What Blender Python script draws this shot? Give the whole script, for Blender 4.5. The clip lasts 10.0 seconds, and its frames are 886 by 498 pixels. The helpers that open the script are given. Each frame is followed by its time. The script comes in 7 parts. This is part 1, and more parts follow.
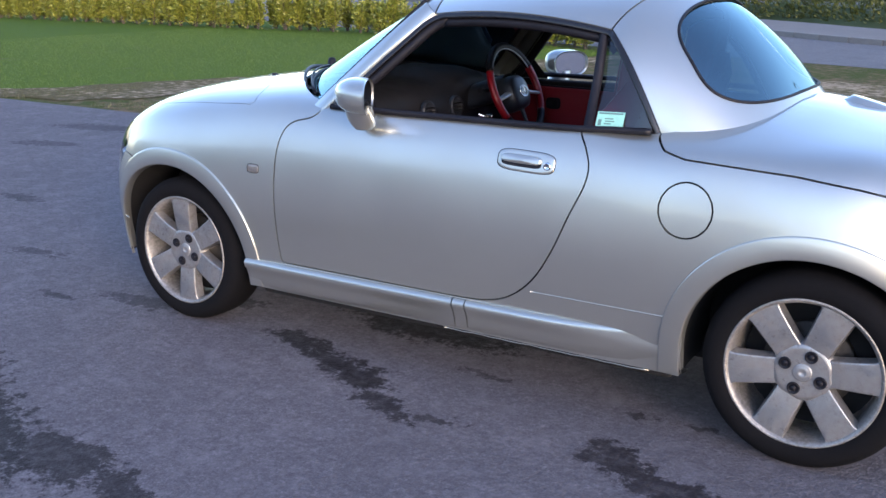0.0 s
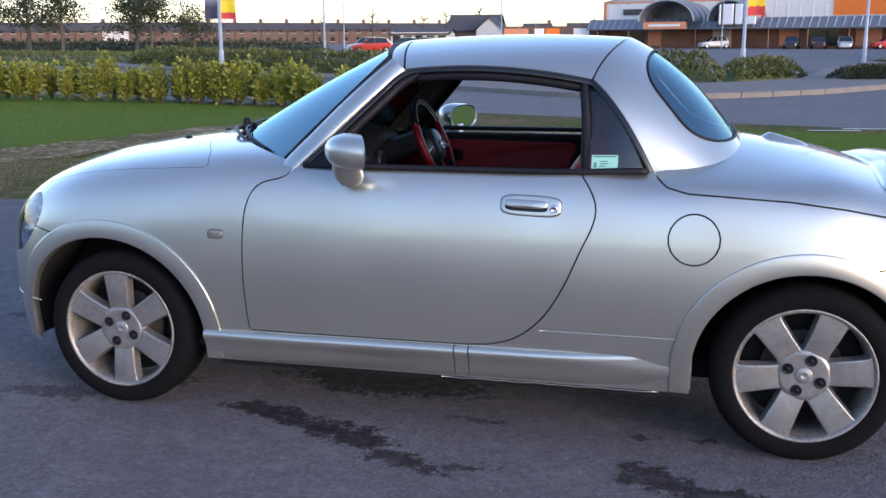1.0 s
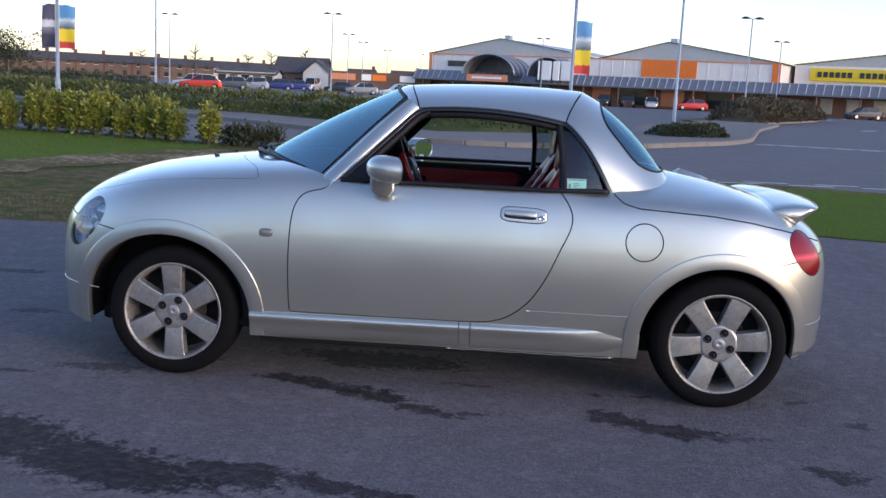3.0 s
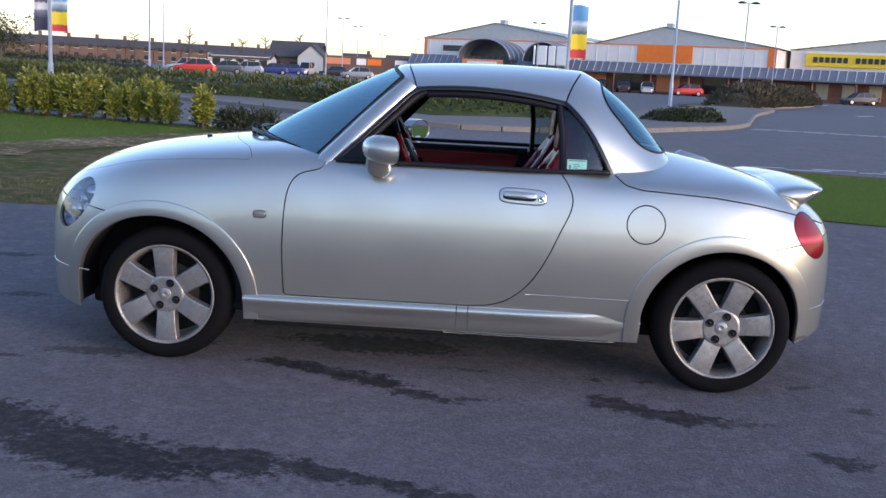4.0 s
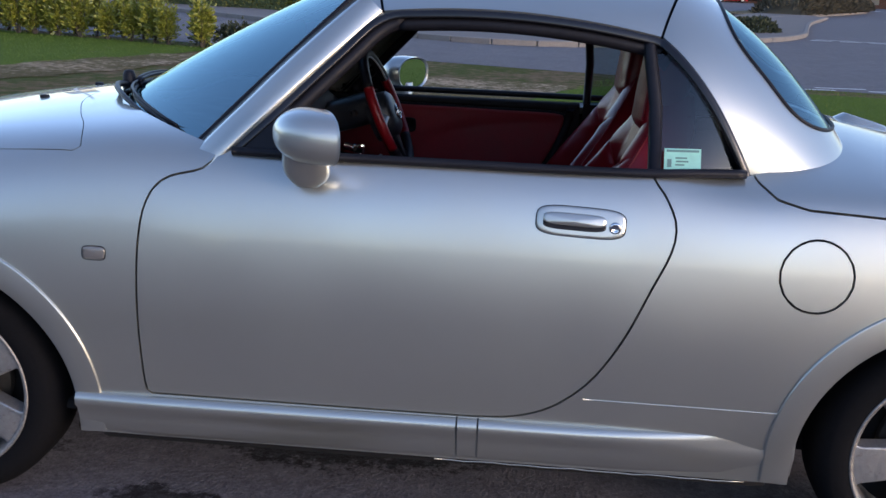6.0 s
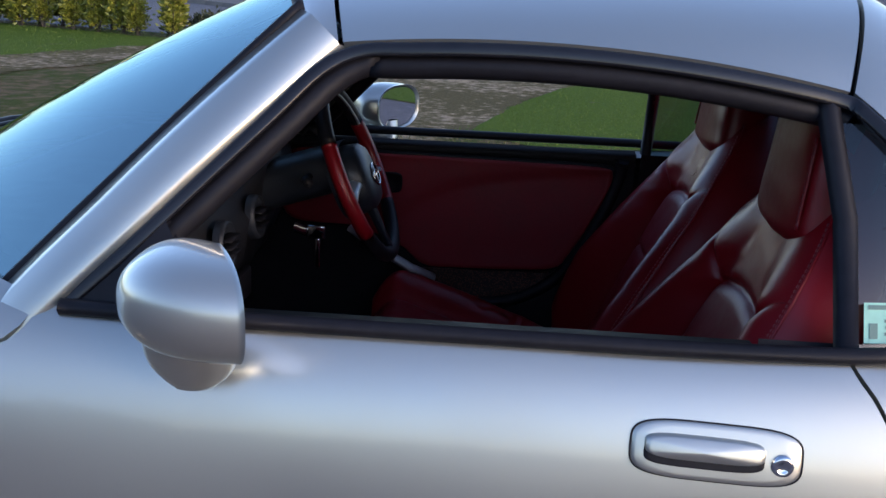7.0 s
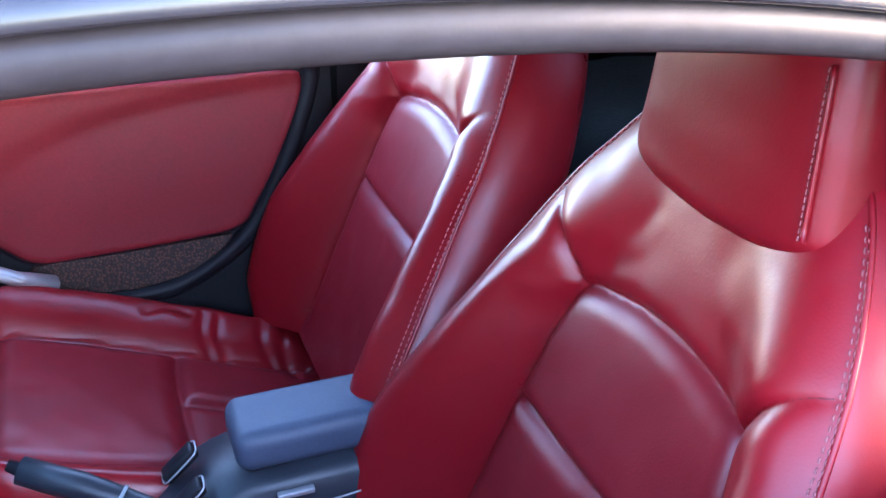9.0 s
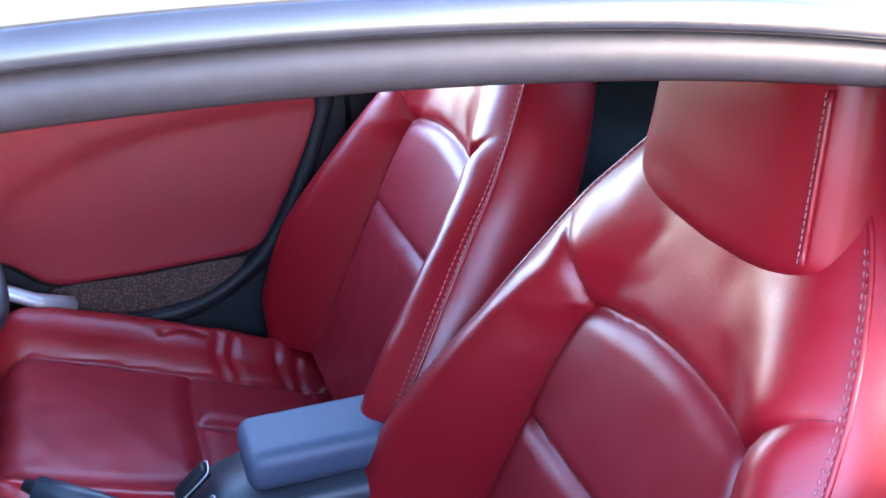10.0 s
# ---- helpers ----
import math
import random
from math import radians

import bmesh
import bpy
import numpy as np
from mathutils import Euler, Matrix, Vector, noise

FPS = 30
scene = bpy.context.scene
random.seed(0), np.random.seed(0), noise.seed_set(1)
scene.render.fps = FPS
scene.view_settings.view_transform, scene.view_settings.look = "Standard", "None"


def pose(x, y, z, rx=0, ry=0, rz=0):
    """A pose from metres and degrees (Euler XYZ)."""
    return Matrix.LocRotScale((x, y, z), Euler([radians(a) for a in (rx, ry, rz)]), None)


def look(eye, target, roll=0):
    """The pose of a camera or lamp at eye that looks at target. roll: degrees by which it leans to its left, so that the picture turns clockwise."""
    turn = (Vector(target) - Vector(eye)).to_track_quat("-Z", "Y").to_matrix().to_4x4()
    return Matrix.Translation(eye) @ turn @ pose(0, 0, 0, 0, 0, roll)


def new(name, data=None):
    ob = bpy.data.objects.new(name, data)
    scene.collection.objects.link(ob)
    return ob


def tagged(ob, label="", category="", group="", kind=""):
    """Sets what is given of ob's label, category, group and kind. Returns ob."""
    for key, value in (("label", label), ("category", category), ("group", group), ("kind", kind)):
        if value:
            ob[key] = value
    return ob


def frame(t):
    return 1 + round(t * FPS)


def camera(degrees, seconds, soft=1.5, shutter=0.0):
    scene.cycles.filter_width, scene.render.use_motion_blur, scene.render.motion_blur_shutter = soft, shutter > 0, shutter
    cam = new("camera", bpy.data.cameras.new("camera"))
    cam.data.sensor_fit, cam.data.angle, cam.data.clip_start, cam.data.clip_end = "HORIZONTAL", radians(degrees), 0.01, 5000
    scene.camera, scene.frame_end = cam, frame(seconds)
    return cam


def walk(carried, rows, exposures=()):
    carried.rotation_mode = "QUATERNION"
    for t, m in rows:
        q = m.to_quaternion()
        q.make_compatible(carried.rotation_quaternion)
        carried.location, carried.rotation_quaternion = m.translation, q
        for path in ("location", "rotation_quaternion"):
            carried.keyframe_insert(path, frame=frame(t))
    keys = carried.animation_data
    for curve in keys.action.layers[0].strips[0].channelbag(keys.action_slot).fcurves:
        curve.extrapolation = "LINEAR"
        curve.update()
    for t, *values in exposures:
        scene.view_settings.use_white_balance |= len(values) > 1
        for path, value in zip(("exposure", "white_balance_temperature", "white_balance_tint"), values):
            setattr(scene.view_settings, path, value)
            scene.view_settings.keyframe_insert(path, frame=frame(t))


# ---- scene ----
cam = camera(47.9, 10.0)
PATH = [
    (0, (1.580, -3.232, 1.264), (0.573, -1.587, 0.735), 0.4),
    (0.5, (1.070, -3.385, 1.252), (0.197, -1.642, 0.808), -2.1),
    (0.8, (0.832, -3.524, 1.234), (0.258, -1.648, 0.846), -2.2),
    (1, (0.737, -3.631, 1.24), (0.28, -1.728, 0.829), -0.2),
    (1.2, (0.675, -3.764, 1.229), (0.278, -1.845, 0.83), 0.3),
    (1.5, (0.552, -3.953, 1.229), (0.234, -2.017, 0.839), -0.0),
    (2, (0.356, -4.251, 1.233), (0.15, -2.291, 0.89), 1.9),
    (3.5, (0.187, -4.68, 1.221), (0.095, -2.707, 0.905), 2.6),
    (4, (0.183, -4.553, 1.204), (0.091, -2.585, 0.858), 2.9),
    (4.5, (0.131, -4.187, 1.196), (0.061, -2.23, 0.792), 3.6),
    (5, (0.167, -3.695, 1.212), (0.078, -1.759, 0.72), 3.0),
    (5.2, (0.226, -3.465, 1.264), (0.025, -1.539, 0.763), 1.8),
    (6.3, (0.158, -2.398, 1.208), (0.02, -0.475, 0.677), 2.5),
    (6.5, (0.146, -2.176, 1.24), (-0.01, -0.256, 0.702), 2.3),
    (7, (0.064, -1.684, 1.243), (-0.06, 0.236, 0.695), 2.4),
    (7.5, (0.045, -1.291, 1.267), (0.226, 0.607, 0.662), 3.0),
    (8, (0.046, -1.022, 1.25), (0.339, 0.824, 0.537), 0.5),
    (8.5, (0.009, -0.907, 1.227), (0.531, 0.822, 0.368), -0.7),
    (9, (-0.004, -0.893, 1.23), (0.606, 0.797, 0.352), -0.6),
    (9.5, (-0.001, -0.886, 1.234), (0.614, 0.804, 0.359), -1.1),
    (10, (0.004, -0.906, 1.237), (0.582, 0.813, 0.396), -1.2),
]
walk(cam, [(t, look(eye, target, roll)) for t, eye, target, roll in PATH],
     [(0, 1.97, 5900, 25), (0.6, 1.75, 5900, 25), (1.2, 1.45, 5900, 25), (2.2, 1.25, 5900, 25), (3.5, 1.19, 5900, 25), (4.1, 1.36, 5900, 25), (4.6, 1.45, 5900, 25), (5.2, 1.42, 5900, 25), (6.5, 1.12, 5900, 25), (7.1, 1.36, 5900, 25), (7.6, 2.1, 5900, 25), (8, 3.3, 5900, 25), (8.7, 5.05, 5900, 25), (10, 5.42, 5900, 25)])


# ---- world and light ----
SUN_EL, SUN_AZ = radians(12.0), radians(126.0)      # low winter sun behind thin cloud, azimuth clockwise from +y
world = bpy.data.worlds.new("sky")
scene.world = world
world.use_nodes = True
wn = world.node_tree.nodes
wn.clear()
w_out = wn.new("ShaderNodeOutputWorld")
w_bg = wn.new("ShaderNodeBackground")
w_sky = wn.new("ShaderNodeTexSky")
w_sky.sky_type = "NISHITA"
w_sky.sun_disc = False
w_sky.sun_elevation, w_sky.sun_rotation = SUN_EL, SUN_AZ
w_sky.altitude, w_sky.air_density, w_sky.dust_density, w_sky.ozone_density = 20, 1.0, 0.95, 1.6
w_bg.inputs["Strength"].default_value = 0.15
world.node_tree.links.new(w_sky.outputs["Color"], w_bg.inputs["Color"])
world.node_tree.links.new(w_bg.outputs["Background"], w_out.inputs["Surface"])

sun_data = bpy.data.lights.new("sun", "SUN")
sun_data.energy, sun_data.angle, sun_data.color = 0.42, radians(14), (1.0, 0.84, 0.64)
sun = new("sun", sun_data)
sun_from = Vector((math.sin(SUN_AZ) * math.cos(SUN_EL), math.cos(SUN_AZ) * math.cos(SUN_EL), math.sin(SUN_EL)))
sun.matrix_world = look(sun_from * 50, (0, 0, 0))


# ---- mesh helpers ----
def finish(bm, name, material, smooth=True, merge=0.0):
    if merge:
        bmesh.ops.remove_doubles(bm, verts=bm.verts, dist=merge)
    me = bpy.data.meshes.new(name)
    bm.to_mesh(me)
    bm.free()
    if smooth:
        me.polygons.foreach_set("use_smooth", [True] * len(me.polygons))
    for m in material if isinstance(material, (list, tuple)) else [material]:
        me.materials.append(m)
    return me


def part(name, bm, material, parent, label="", smooth=True, merge=0.0):
    ob = new(name, finish(bm, name, material, smooth, merge))
    ob.parent = parent
    if label:
        tagged(ob, label)
    return ob


def thing(name, label, category, group="", at=None):
    ob = new(name)
    ob.empty_display_size = 0.1
    if at is not None:
        ob.matrix_basis = at
    return tagged(ob, label, category, group)


def solo(name, bm, material, label, category="", kind="", group="", smooth=True):
    return tagged(new(name, finish(bm, name, material, smooth)), label, category, group, kind)


def box(bm, lo, hi, bevel=0.0, seg=2, m=None):
    """A box from corner to corner, with rounded edges."""
    c = [(a + b) / 2 for a, b in zip(lo, hi)]
    s = [abs(b - a) for a, b in zip(lo, hi)]
    mat = (m or Matrix()) @ Matrix.Translation(c) @ Matrix.Diagonal((*s, 1))
    tmp = bmesh.new()
    bmesh.ops.create_cube(tmp, size=1, matrix=Matrix.Diagonal((*s, 1)))
    if bevel:
        bmesh.ops.bevel(tmp, geom=tmp.edges[:], offset=min(bevel, min(s) * 0.45), segments=seg, profile=0.5, affect="EDGES")
    place = (m or Matrix()) @ Matrix.Translation(c)
    join(bm, tmp, place)
    return bm


def join(bm, tmp, m=None):
    m = m or Matrix()
    vs = [bm.verts.new(m @ v.co) for v in tmp.verts]
    tmp.verts.index_update()
    for f in tmp.faces:
        try:
            nf = bm.faces.new([vs[v.index] for v in f.verts])
            nf.material_index = f.material_index
        except ValueError:
            pass
    tmp.free()
    return bm


def grid(bm, rows, closed_u=False, closed_v=False):
    """A sheet through rows of points."""
    vs = [[bm.verts.new(p) for p in r] for r in rows]
    n, k = len(vs), len(vs[0])
    for i in range(n if closed_u else n - 1):
        for j in range(k if closed_v else k - 1):
            a, b, c, d = vs[i][j], vs[i][(j + 1) % k], vs[(i + 1) % n][(j + 1) % k], vs[(i + 1) % n][j]
            try:
                bm.faces.new((a, b, c, d))
            except ValueError:
                pass
    return vs


def lathe(bm, profile, n=48, m=None, cap=False):
    """Turns (radius, height) pairs round the z axis of m."""
    m = m or Matrix()
    rows = [[m @ Vector((r * math.cos(2 * math.pi * i / n), r * math.sin(2 * math.pi * i / n), h)) for i in range(n)] for r, h in profile]
    vs = grid(bm, rows, closed_v=True)
    if cap:
        for ring in (vs[0], vs[-1]):
            try:
                bm.faces.new(ring)
            except ValueError:
                pass
    return bm


def spline(points, n=12, closed=False):
    """Catmull-Rom curve through points, n steps a span."""
    pts = [Vector(p) for p in points]
    k, out = len(pts), []
    for i in range(k if closed else k - 1):
        p0 = pts[(i - 1) % k] if closed or i else pts[0] * 2 - pts[1]
        p1, p2 = pts[i], pts[(i + 1) % k]
        p3 = pts[(i + 2) % k] if closed or i + 2 < k else pts[-1] * 2 - pts[-2]
        for s in range(n):
            t = s / n
            out.append(0.5 * ((2 * p1) + (p2 - p0) * t + (2 * p0 - 5 * p1 + 4 * p2 - p3) * t * t + (3 * p1 - p0 - 3 * p2 + p3) * t ** 3))
    if not closed:
        out.append(pts[-1])
    return out


def bspline(points, n):
    """n points of a clamped uniform cubic B-spline."""
    p = [Vector(points[0])] * 2 + [Vector(q) for q in points] + [Vector(points[-1])] * 2
    spans, out = len(p) - 3, []
    for i in range(n):
        u = i / (n - 1) * spans
        k = min(int(u), spans - 1)
        t = u - k
        out.append(((1 - t) ** 3 * p[k] + (3 * t ** 3 - 6 * t * t + 4) * p[k + 1] + (-3 * t ** 3 + 3 * t * t + 3 * t + 1) * p[k + 2] + t ** 3 * p[k + 3]) / 6)
    return out


def tube(bm, path, radius, n=10, closed=False, flat=1.0, cap=True):
    """A pipe along points; radius may be one number or one for each point."""
    path = [Vector(p) for p in path]
    k, rows, up = len(path), [], None
    for i, p in enumerate(path):
        a = path[(i - 1) % k] if closed or i else p
        b = path[(i + 1) % k] if closed or i < k - 1 else p
        d = (b - a).normalized()
        if up is None:
            up = d.orthogonal().normalized() if abs(d.z) > 0.9 else Vector((0, 0, 1))
        side = d.cross(up).normalized()
        up = side.cross(d).normalized()
        r = radius[i] if isinstance(radius, (list, tuple)) else radius
        rows.append([p + side * math.cos(2 * math.pi * j / n) * r + up * math.sin(2 * math.pi * j / n) * r * flat for j in range(n)])
    vs = grid(bm, rows, closed_u=closed, closed_v=True)
    if cap and not closed:
        for ring in (vs[0], vs[-1]):
            try:
                bm.faces.new(ring)
            except ValueError:
                pass
    return bm


def facing(bm, way):
    """Turns all faces so that the sheet looks along way."""
    bm.normal_update()
    way = Vector(way)
    total = sum((f.normal * f.calc_area() for f in bm.faces), Vector())
    if total.dot(way) < 0:
        bmesh.ops.reverse_faces(bm, faces=bm.faces[:])
    return bm


def interp(x, xs, ys):
    """Smooth (monotone-ish cubic) value of a profile at x."""
    if x <= xs[0]:
        return ys[0]
    if x >= xs[-1]:
        return ys[-1]
    i = max(k for k in range(len(xs) - 1) if xs[k] <= x)
    h = xs[i + 1] - xs[i]
    s = [(ys[k + 1] - ys[k]) / (xs[k + 1] - xs[k]) for k in range(len(xs) - 1)]

    def slope(k):
        if k == 0 or k == len(xs) - 1:
            return s[min(k, len(s) - 1)]
        return 0.0 if s[k - 1] * s[k] <= 0 else 2 * s[k - 1] * s[k] / (s[k - 1] + s[k])
    t = (x - xs[i]) / h
    return (2 * t ** 3 - 3 * t * t + 1) * ys[i] + (t ** 3 - 2 * t * t + t) * h * slope(i) + (3 * t * t - 2 * t ** 3) * ys[i + 1] + (t ** 3 - t * t) * h * slope(i + 1)


def smooth_step(a, b, x):
    t = np.clip((x - a) / (b - a), 0, 1)
    return t * t * (3 - 2 * t)


# ---- materials ----
def material(name, color, rough=0.5, metal=0.0, **more):
    m = bpy.data.materials.new(name)
    m.use_nodes = True
    b = m.node_tree.nodes["Principled BSDF"]
    b.inputs["Base Color"].default_value = (*color, 1)
    b.inputs["Roughness"].default_value = rough
    b.inputs["Metallic"].default_value = metal
    for k, v in more.items():
        b.inputs[k.replace("_", " ")].default_value = v
    return m


class Nodes:
    """Small shorthand for building node trees."""

    def __init__(self, m):
        self.t, self.b = m.node_tree, m.node_tree.nodes["Principled BSDF"]
        self.co = self.t.nodes.new("ShaderNodeTexCoord")

    def add(self, kind, **inputs):
        n = self.t.nodes.new(kind)
        for k, v in inputs.items():
            self.set(n, k.replace("_", " "), v)
        return n

    def set(self, n, key, v):
        sock = n.inputs[key]
        if isinstance(v, bpy.types.NodeSocket):
            self.t.links.new(v, sock)
        else:
            sock.default_value = v

    def coords(self, which="Object"):
        return self.co.outputs[which]

    def noise(self, scale, detail=4.0, rough=0.55, vector=None, which="Object"):
        n = self.add("ShaderNodeTexNoise", Scale=scale, Detail=detail, Roughness=rough)
        self.t.links.new(vector or self.coords(which), n.inputs["Vector"])
        return n.outputs["Fac"]

    def ramp(self, fac, *stops):
        n = self.add("ShaderNodeValToRGB")
        el = n.color_ramp.elements
        while len(el) < len(stops):
            el.new(0.5)
        for e, (p, c) in zip(el, stops):
            e.position, e.color = p, (*c, 1) if len(c) == 3 else c
        self.t.links.new(fac, n.inputs["Fac"])
        return n.outputs["Color"]

    def span(self, fac, a, b, lo, hi):
        n = self.add("ShaderNodeMapRange")
        n.inputs["From Min"].default_value, n.inputs["From Max"].default_value = a, b
        n.inputs["To Min"].default_value, n.inputs["To Max"].default_value = lo, hi
        self.t.links.new(fac, n.inputs["Value"])
        return n.outputs["Result"]

    def mix(self, fac, a, b, how="MIX"):
        n = self.t.nodes.new("ShaderNodeMix")
        n.data_type, n.blend_type = "RGBA", how
        for key, v in ((0, fac), (6, a), (7, b)):
            if isinstance(v, bpy.types.NodeSocket):
                self.t.links.new(v, n.inputs[key])
            else:
                n.inputs[key].default_value = v if key == 0 else (*v, 1)
        return n.outputs[2]

    def math(self, op, a, b=0.0):
        n = self.t.nodes.new("ShaderNodeMath")
        n.operation = op
        for key, v in ((0, a), (1, b)):
            if isinstance(v, bpy.types.NodeSocket):
                self.t.links.new(v, n.inputs[key])
            else:
                n.inputs[key].default_value = v
        return n.outputs[0]

    def bump(self, height, strength=0.3, distance=0.01):
        n = self.add("ShaderNodeBump", Strength=strength, Distance=distance)
        self.t.links.new(height, n.inputs["Height"])
        self.t.links.new(n.outputs["Normal"], self.b.inputs["Normal"])

    def out(self, key, socket):
        self.t.links.new(socket, self.b.inputs[key])


def grained(name, color, rough=0.6, scale=40.0, amount=0.25, bump=0.1, distance=0.003, metal=0.0, **more):
    """A plain surface with grain and larger blotches."""
    m = material(name, color, rough, metal, **more)
    n = Nodes(m)
    fine, broad = n.noise(scale, 5), n.noise(scale / 14, 3)
    both = n.math("ADD", n.math("MULTIPLY", fine, 0.5), n.math("MULTIPLY", broad, 0.5))
    dark, light = [c * (1 - amount) for c in color], [min(1, c * (1 + amount)) for c in color]
    n.out("Base Color", n.ramp(both, (0.3, dark), (0.7, light)))
    n.out("Roughness", n.span(broad, 0.3, 0.7, max(0.02, rough - 0.08), min(1, rough + 0.08)))
    if bump:
        n.bump(fine, bump, distance)
    return m


def car_paint():
    """Silver flake under clear lacquer, with a dull film of road dirt low on the panels and in soft patches."""
    m = material("silver_paint", (0.50, 0.495, 0.465), 0.34, 0.86, Coat_Weight=1.0, Coat_Roughness=0.04, Coat_IOR=1.5)
    n = Nodes(m)
    dust = n.noise(4, 3, 0.5)
    n.out("Base Color", n.mix(n.span(dust, 0.1, 0.9, 0.0, 0.45), (0.545, 0.555, 0.515), (0.45, 0.45, 0.40)))
    n.out("Roughness", n.span(dust, 0.1, 0.9, 0.26, 0.42))
    return m


PAINT = car_paint()
BLACK_TRIM = grained("black_trim", (0.012, 0.012, 0.016), 0.45, 60, 0.3, 0.05, Specular_IOR_Level=0.2)
RUBBER = grained("rubber_seal", (0.011, 0.011, 0.015), 0.52, 80, 0.3, 0.08, Specular_IOR_Level=0.2)
GLOSS_TRIM = grained("gloss_black_trim", (0.010, 0.010, 0.013), 0.24, 45, 0.3, 0.04, 0.001, Specular_IOR_Level=0.5)
GAP = material("gap_black", (0.006, 0.006, 0.007), 0.9)
PLASTIC = grained("cabin_plastic", (0.011, 0.0115, 0.015), 0.6, 220, 0.35, 0.25, 0.001, Specular_IOR_Level=0.3)


def tyre_rubber():
    m = grained("tyre_rubber", (0.005, 0.005, 0.006), 0.85, 90, 0.35, 0.2, 0.002, Specular_IOR_Level=0.12)
    return m


TYRE = tyre_rubber()


def alloy():
    m = material("alloy", (0.58, 0.57, 0.55), 0.36, 0.85)
    n = Nodes(m)
    grime, fine = n.noise(14, 6, 0.7), n.noise(120, 4)
    scuff = n.noise(60, 6, 0.75)
    clean = n.ramp(grime, (0.32, (0.22, 0.205, 0.19)), (0.62, (0.43, 0.43, 0.43)))
    n.out("Base Color", n.mix(n.span(scuff, 0.56, 0.66, 0.0, 0.7), clean, (0.16, 0.145, 0.13)))
    n.out("Roughness", n.span(fine, 0.3, 0.7, 0.28, 0.50))
    n.out("Metallic", n.span(grime, 0.35, 0.6, 0.45, 0.9))
    n.bump(fine, 0.06, 0.002)
    return m


ALLOY = alloy()
DARK_METAL = grained("dark_metal", (0.06, 0.055, 0.05), 0.6, 50, 0.4, 0.1, metal=0.6)
CHROME = material("chrome", (0.82, 0.83, 0.84), 0.08, 1.0)
STEEL = grained("galvanised_steel", (0.48, 0.49, 0.50), 0.45, 30, 0.15, 0.05, metal=0.7)


def glass(name, tint, rough=0.0, ior=1.52, sheen=(1.0, 1.0, 1.0)):
    """Tinted window glass: clear gloss over a tinted see-through pane."""
    m = bpy.data.materials.new(name)
    m.use_nodes = True
    t = m.node_tree
    t.nodes.clear()
    out, mix = t.nodes.new("ShaderNodeOutputMaterial"), t.nodes.new("ShaderNodeMixShader")
    clear, gloss, fres = t.nodes.new("ShaderNodeBsdfTransparent"), t.nodes.new("ShaderNodeBsdfGlossy"), t.nodes.new("ShaderNodeFresnel")
    clear.inputs["Color"].default_value = (*tint, 1)
    gloss.inputs["Roughness"].default_value = rough
    fres.inputs["IOR"].default_value = ior
    gloss.inputs["Color"].default_value = (*sheen, 1)
    t.links.new(fres.outputs[0], mix.inputs[0])
    t.links.new(clear.outputs[0], mix.inputs[1])
    t.links.new(gloss.outputs[0], mix.inputs[2])
    t.links.new(mix.outputs[0], out.inputs[0])
    return m


SCREEN_GLASS = glass("screen_glass", (0.60, 0.78, 0.78), 0.0, 3.1, (0.62, 0.92, 1.0))
REAR_GLASS = glass("rear_glass", (0.35, 0.46, 0.47), 0.0, 1.68)
BACK_GLASS = glass("back_window_glass", (0.40, 0.55, 0.60), 0.0, 3.0, (0.62, 0.90, 1.0))
LAMP_GLASS = glass("lamp_glass", (0.93, 0.95, 0.96))


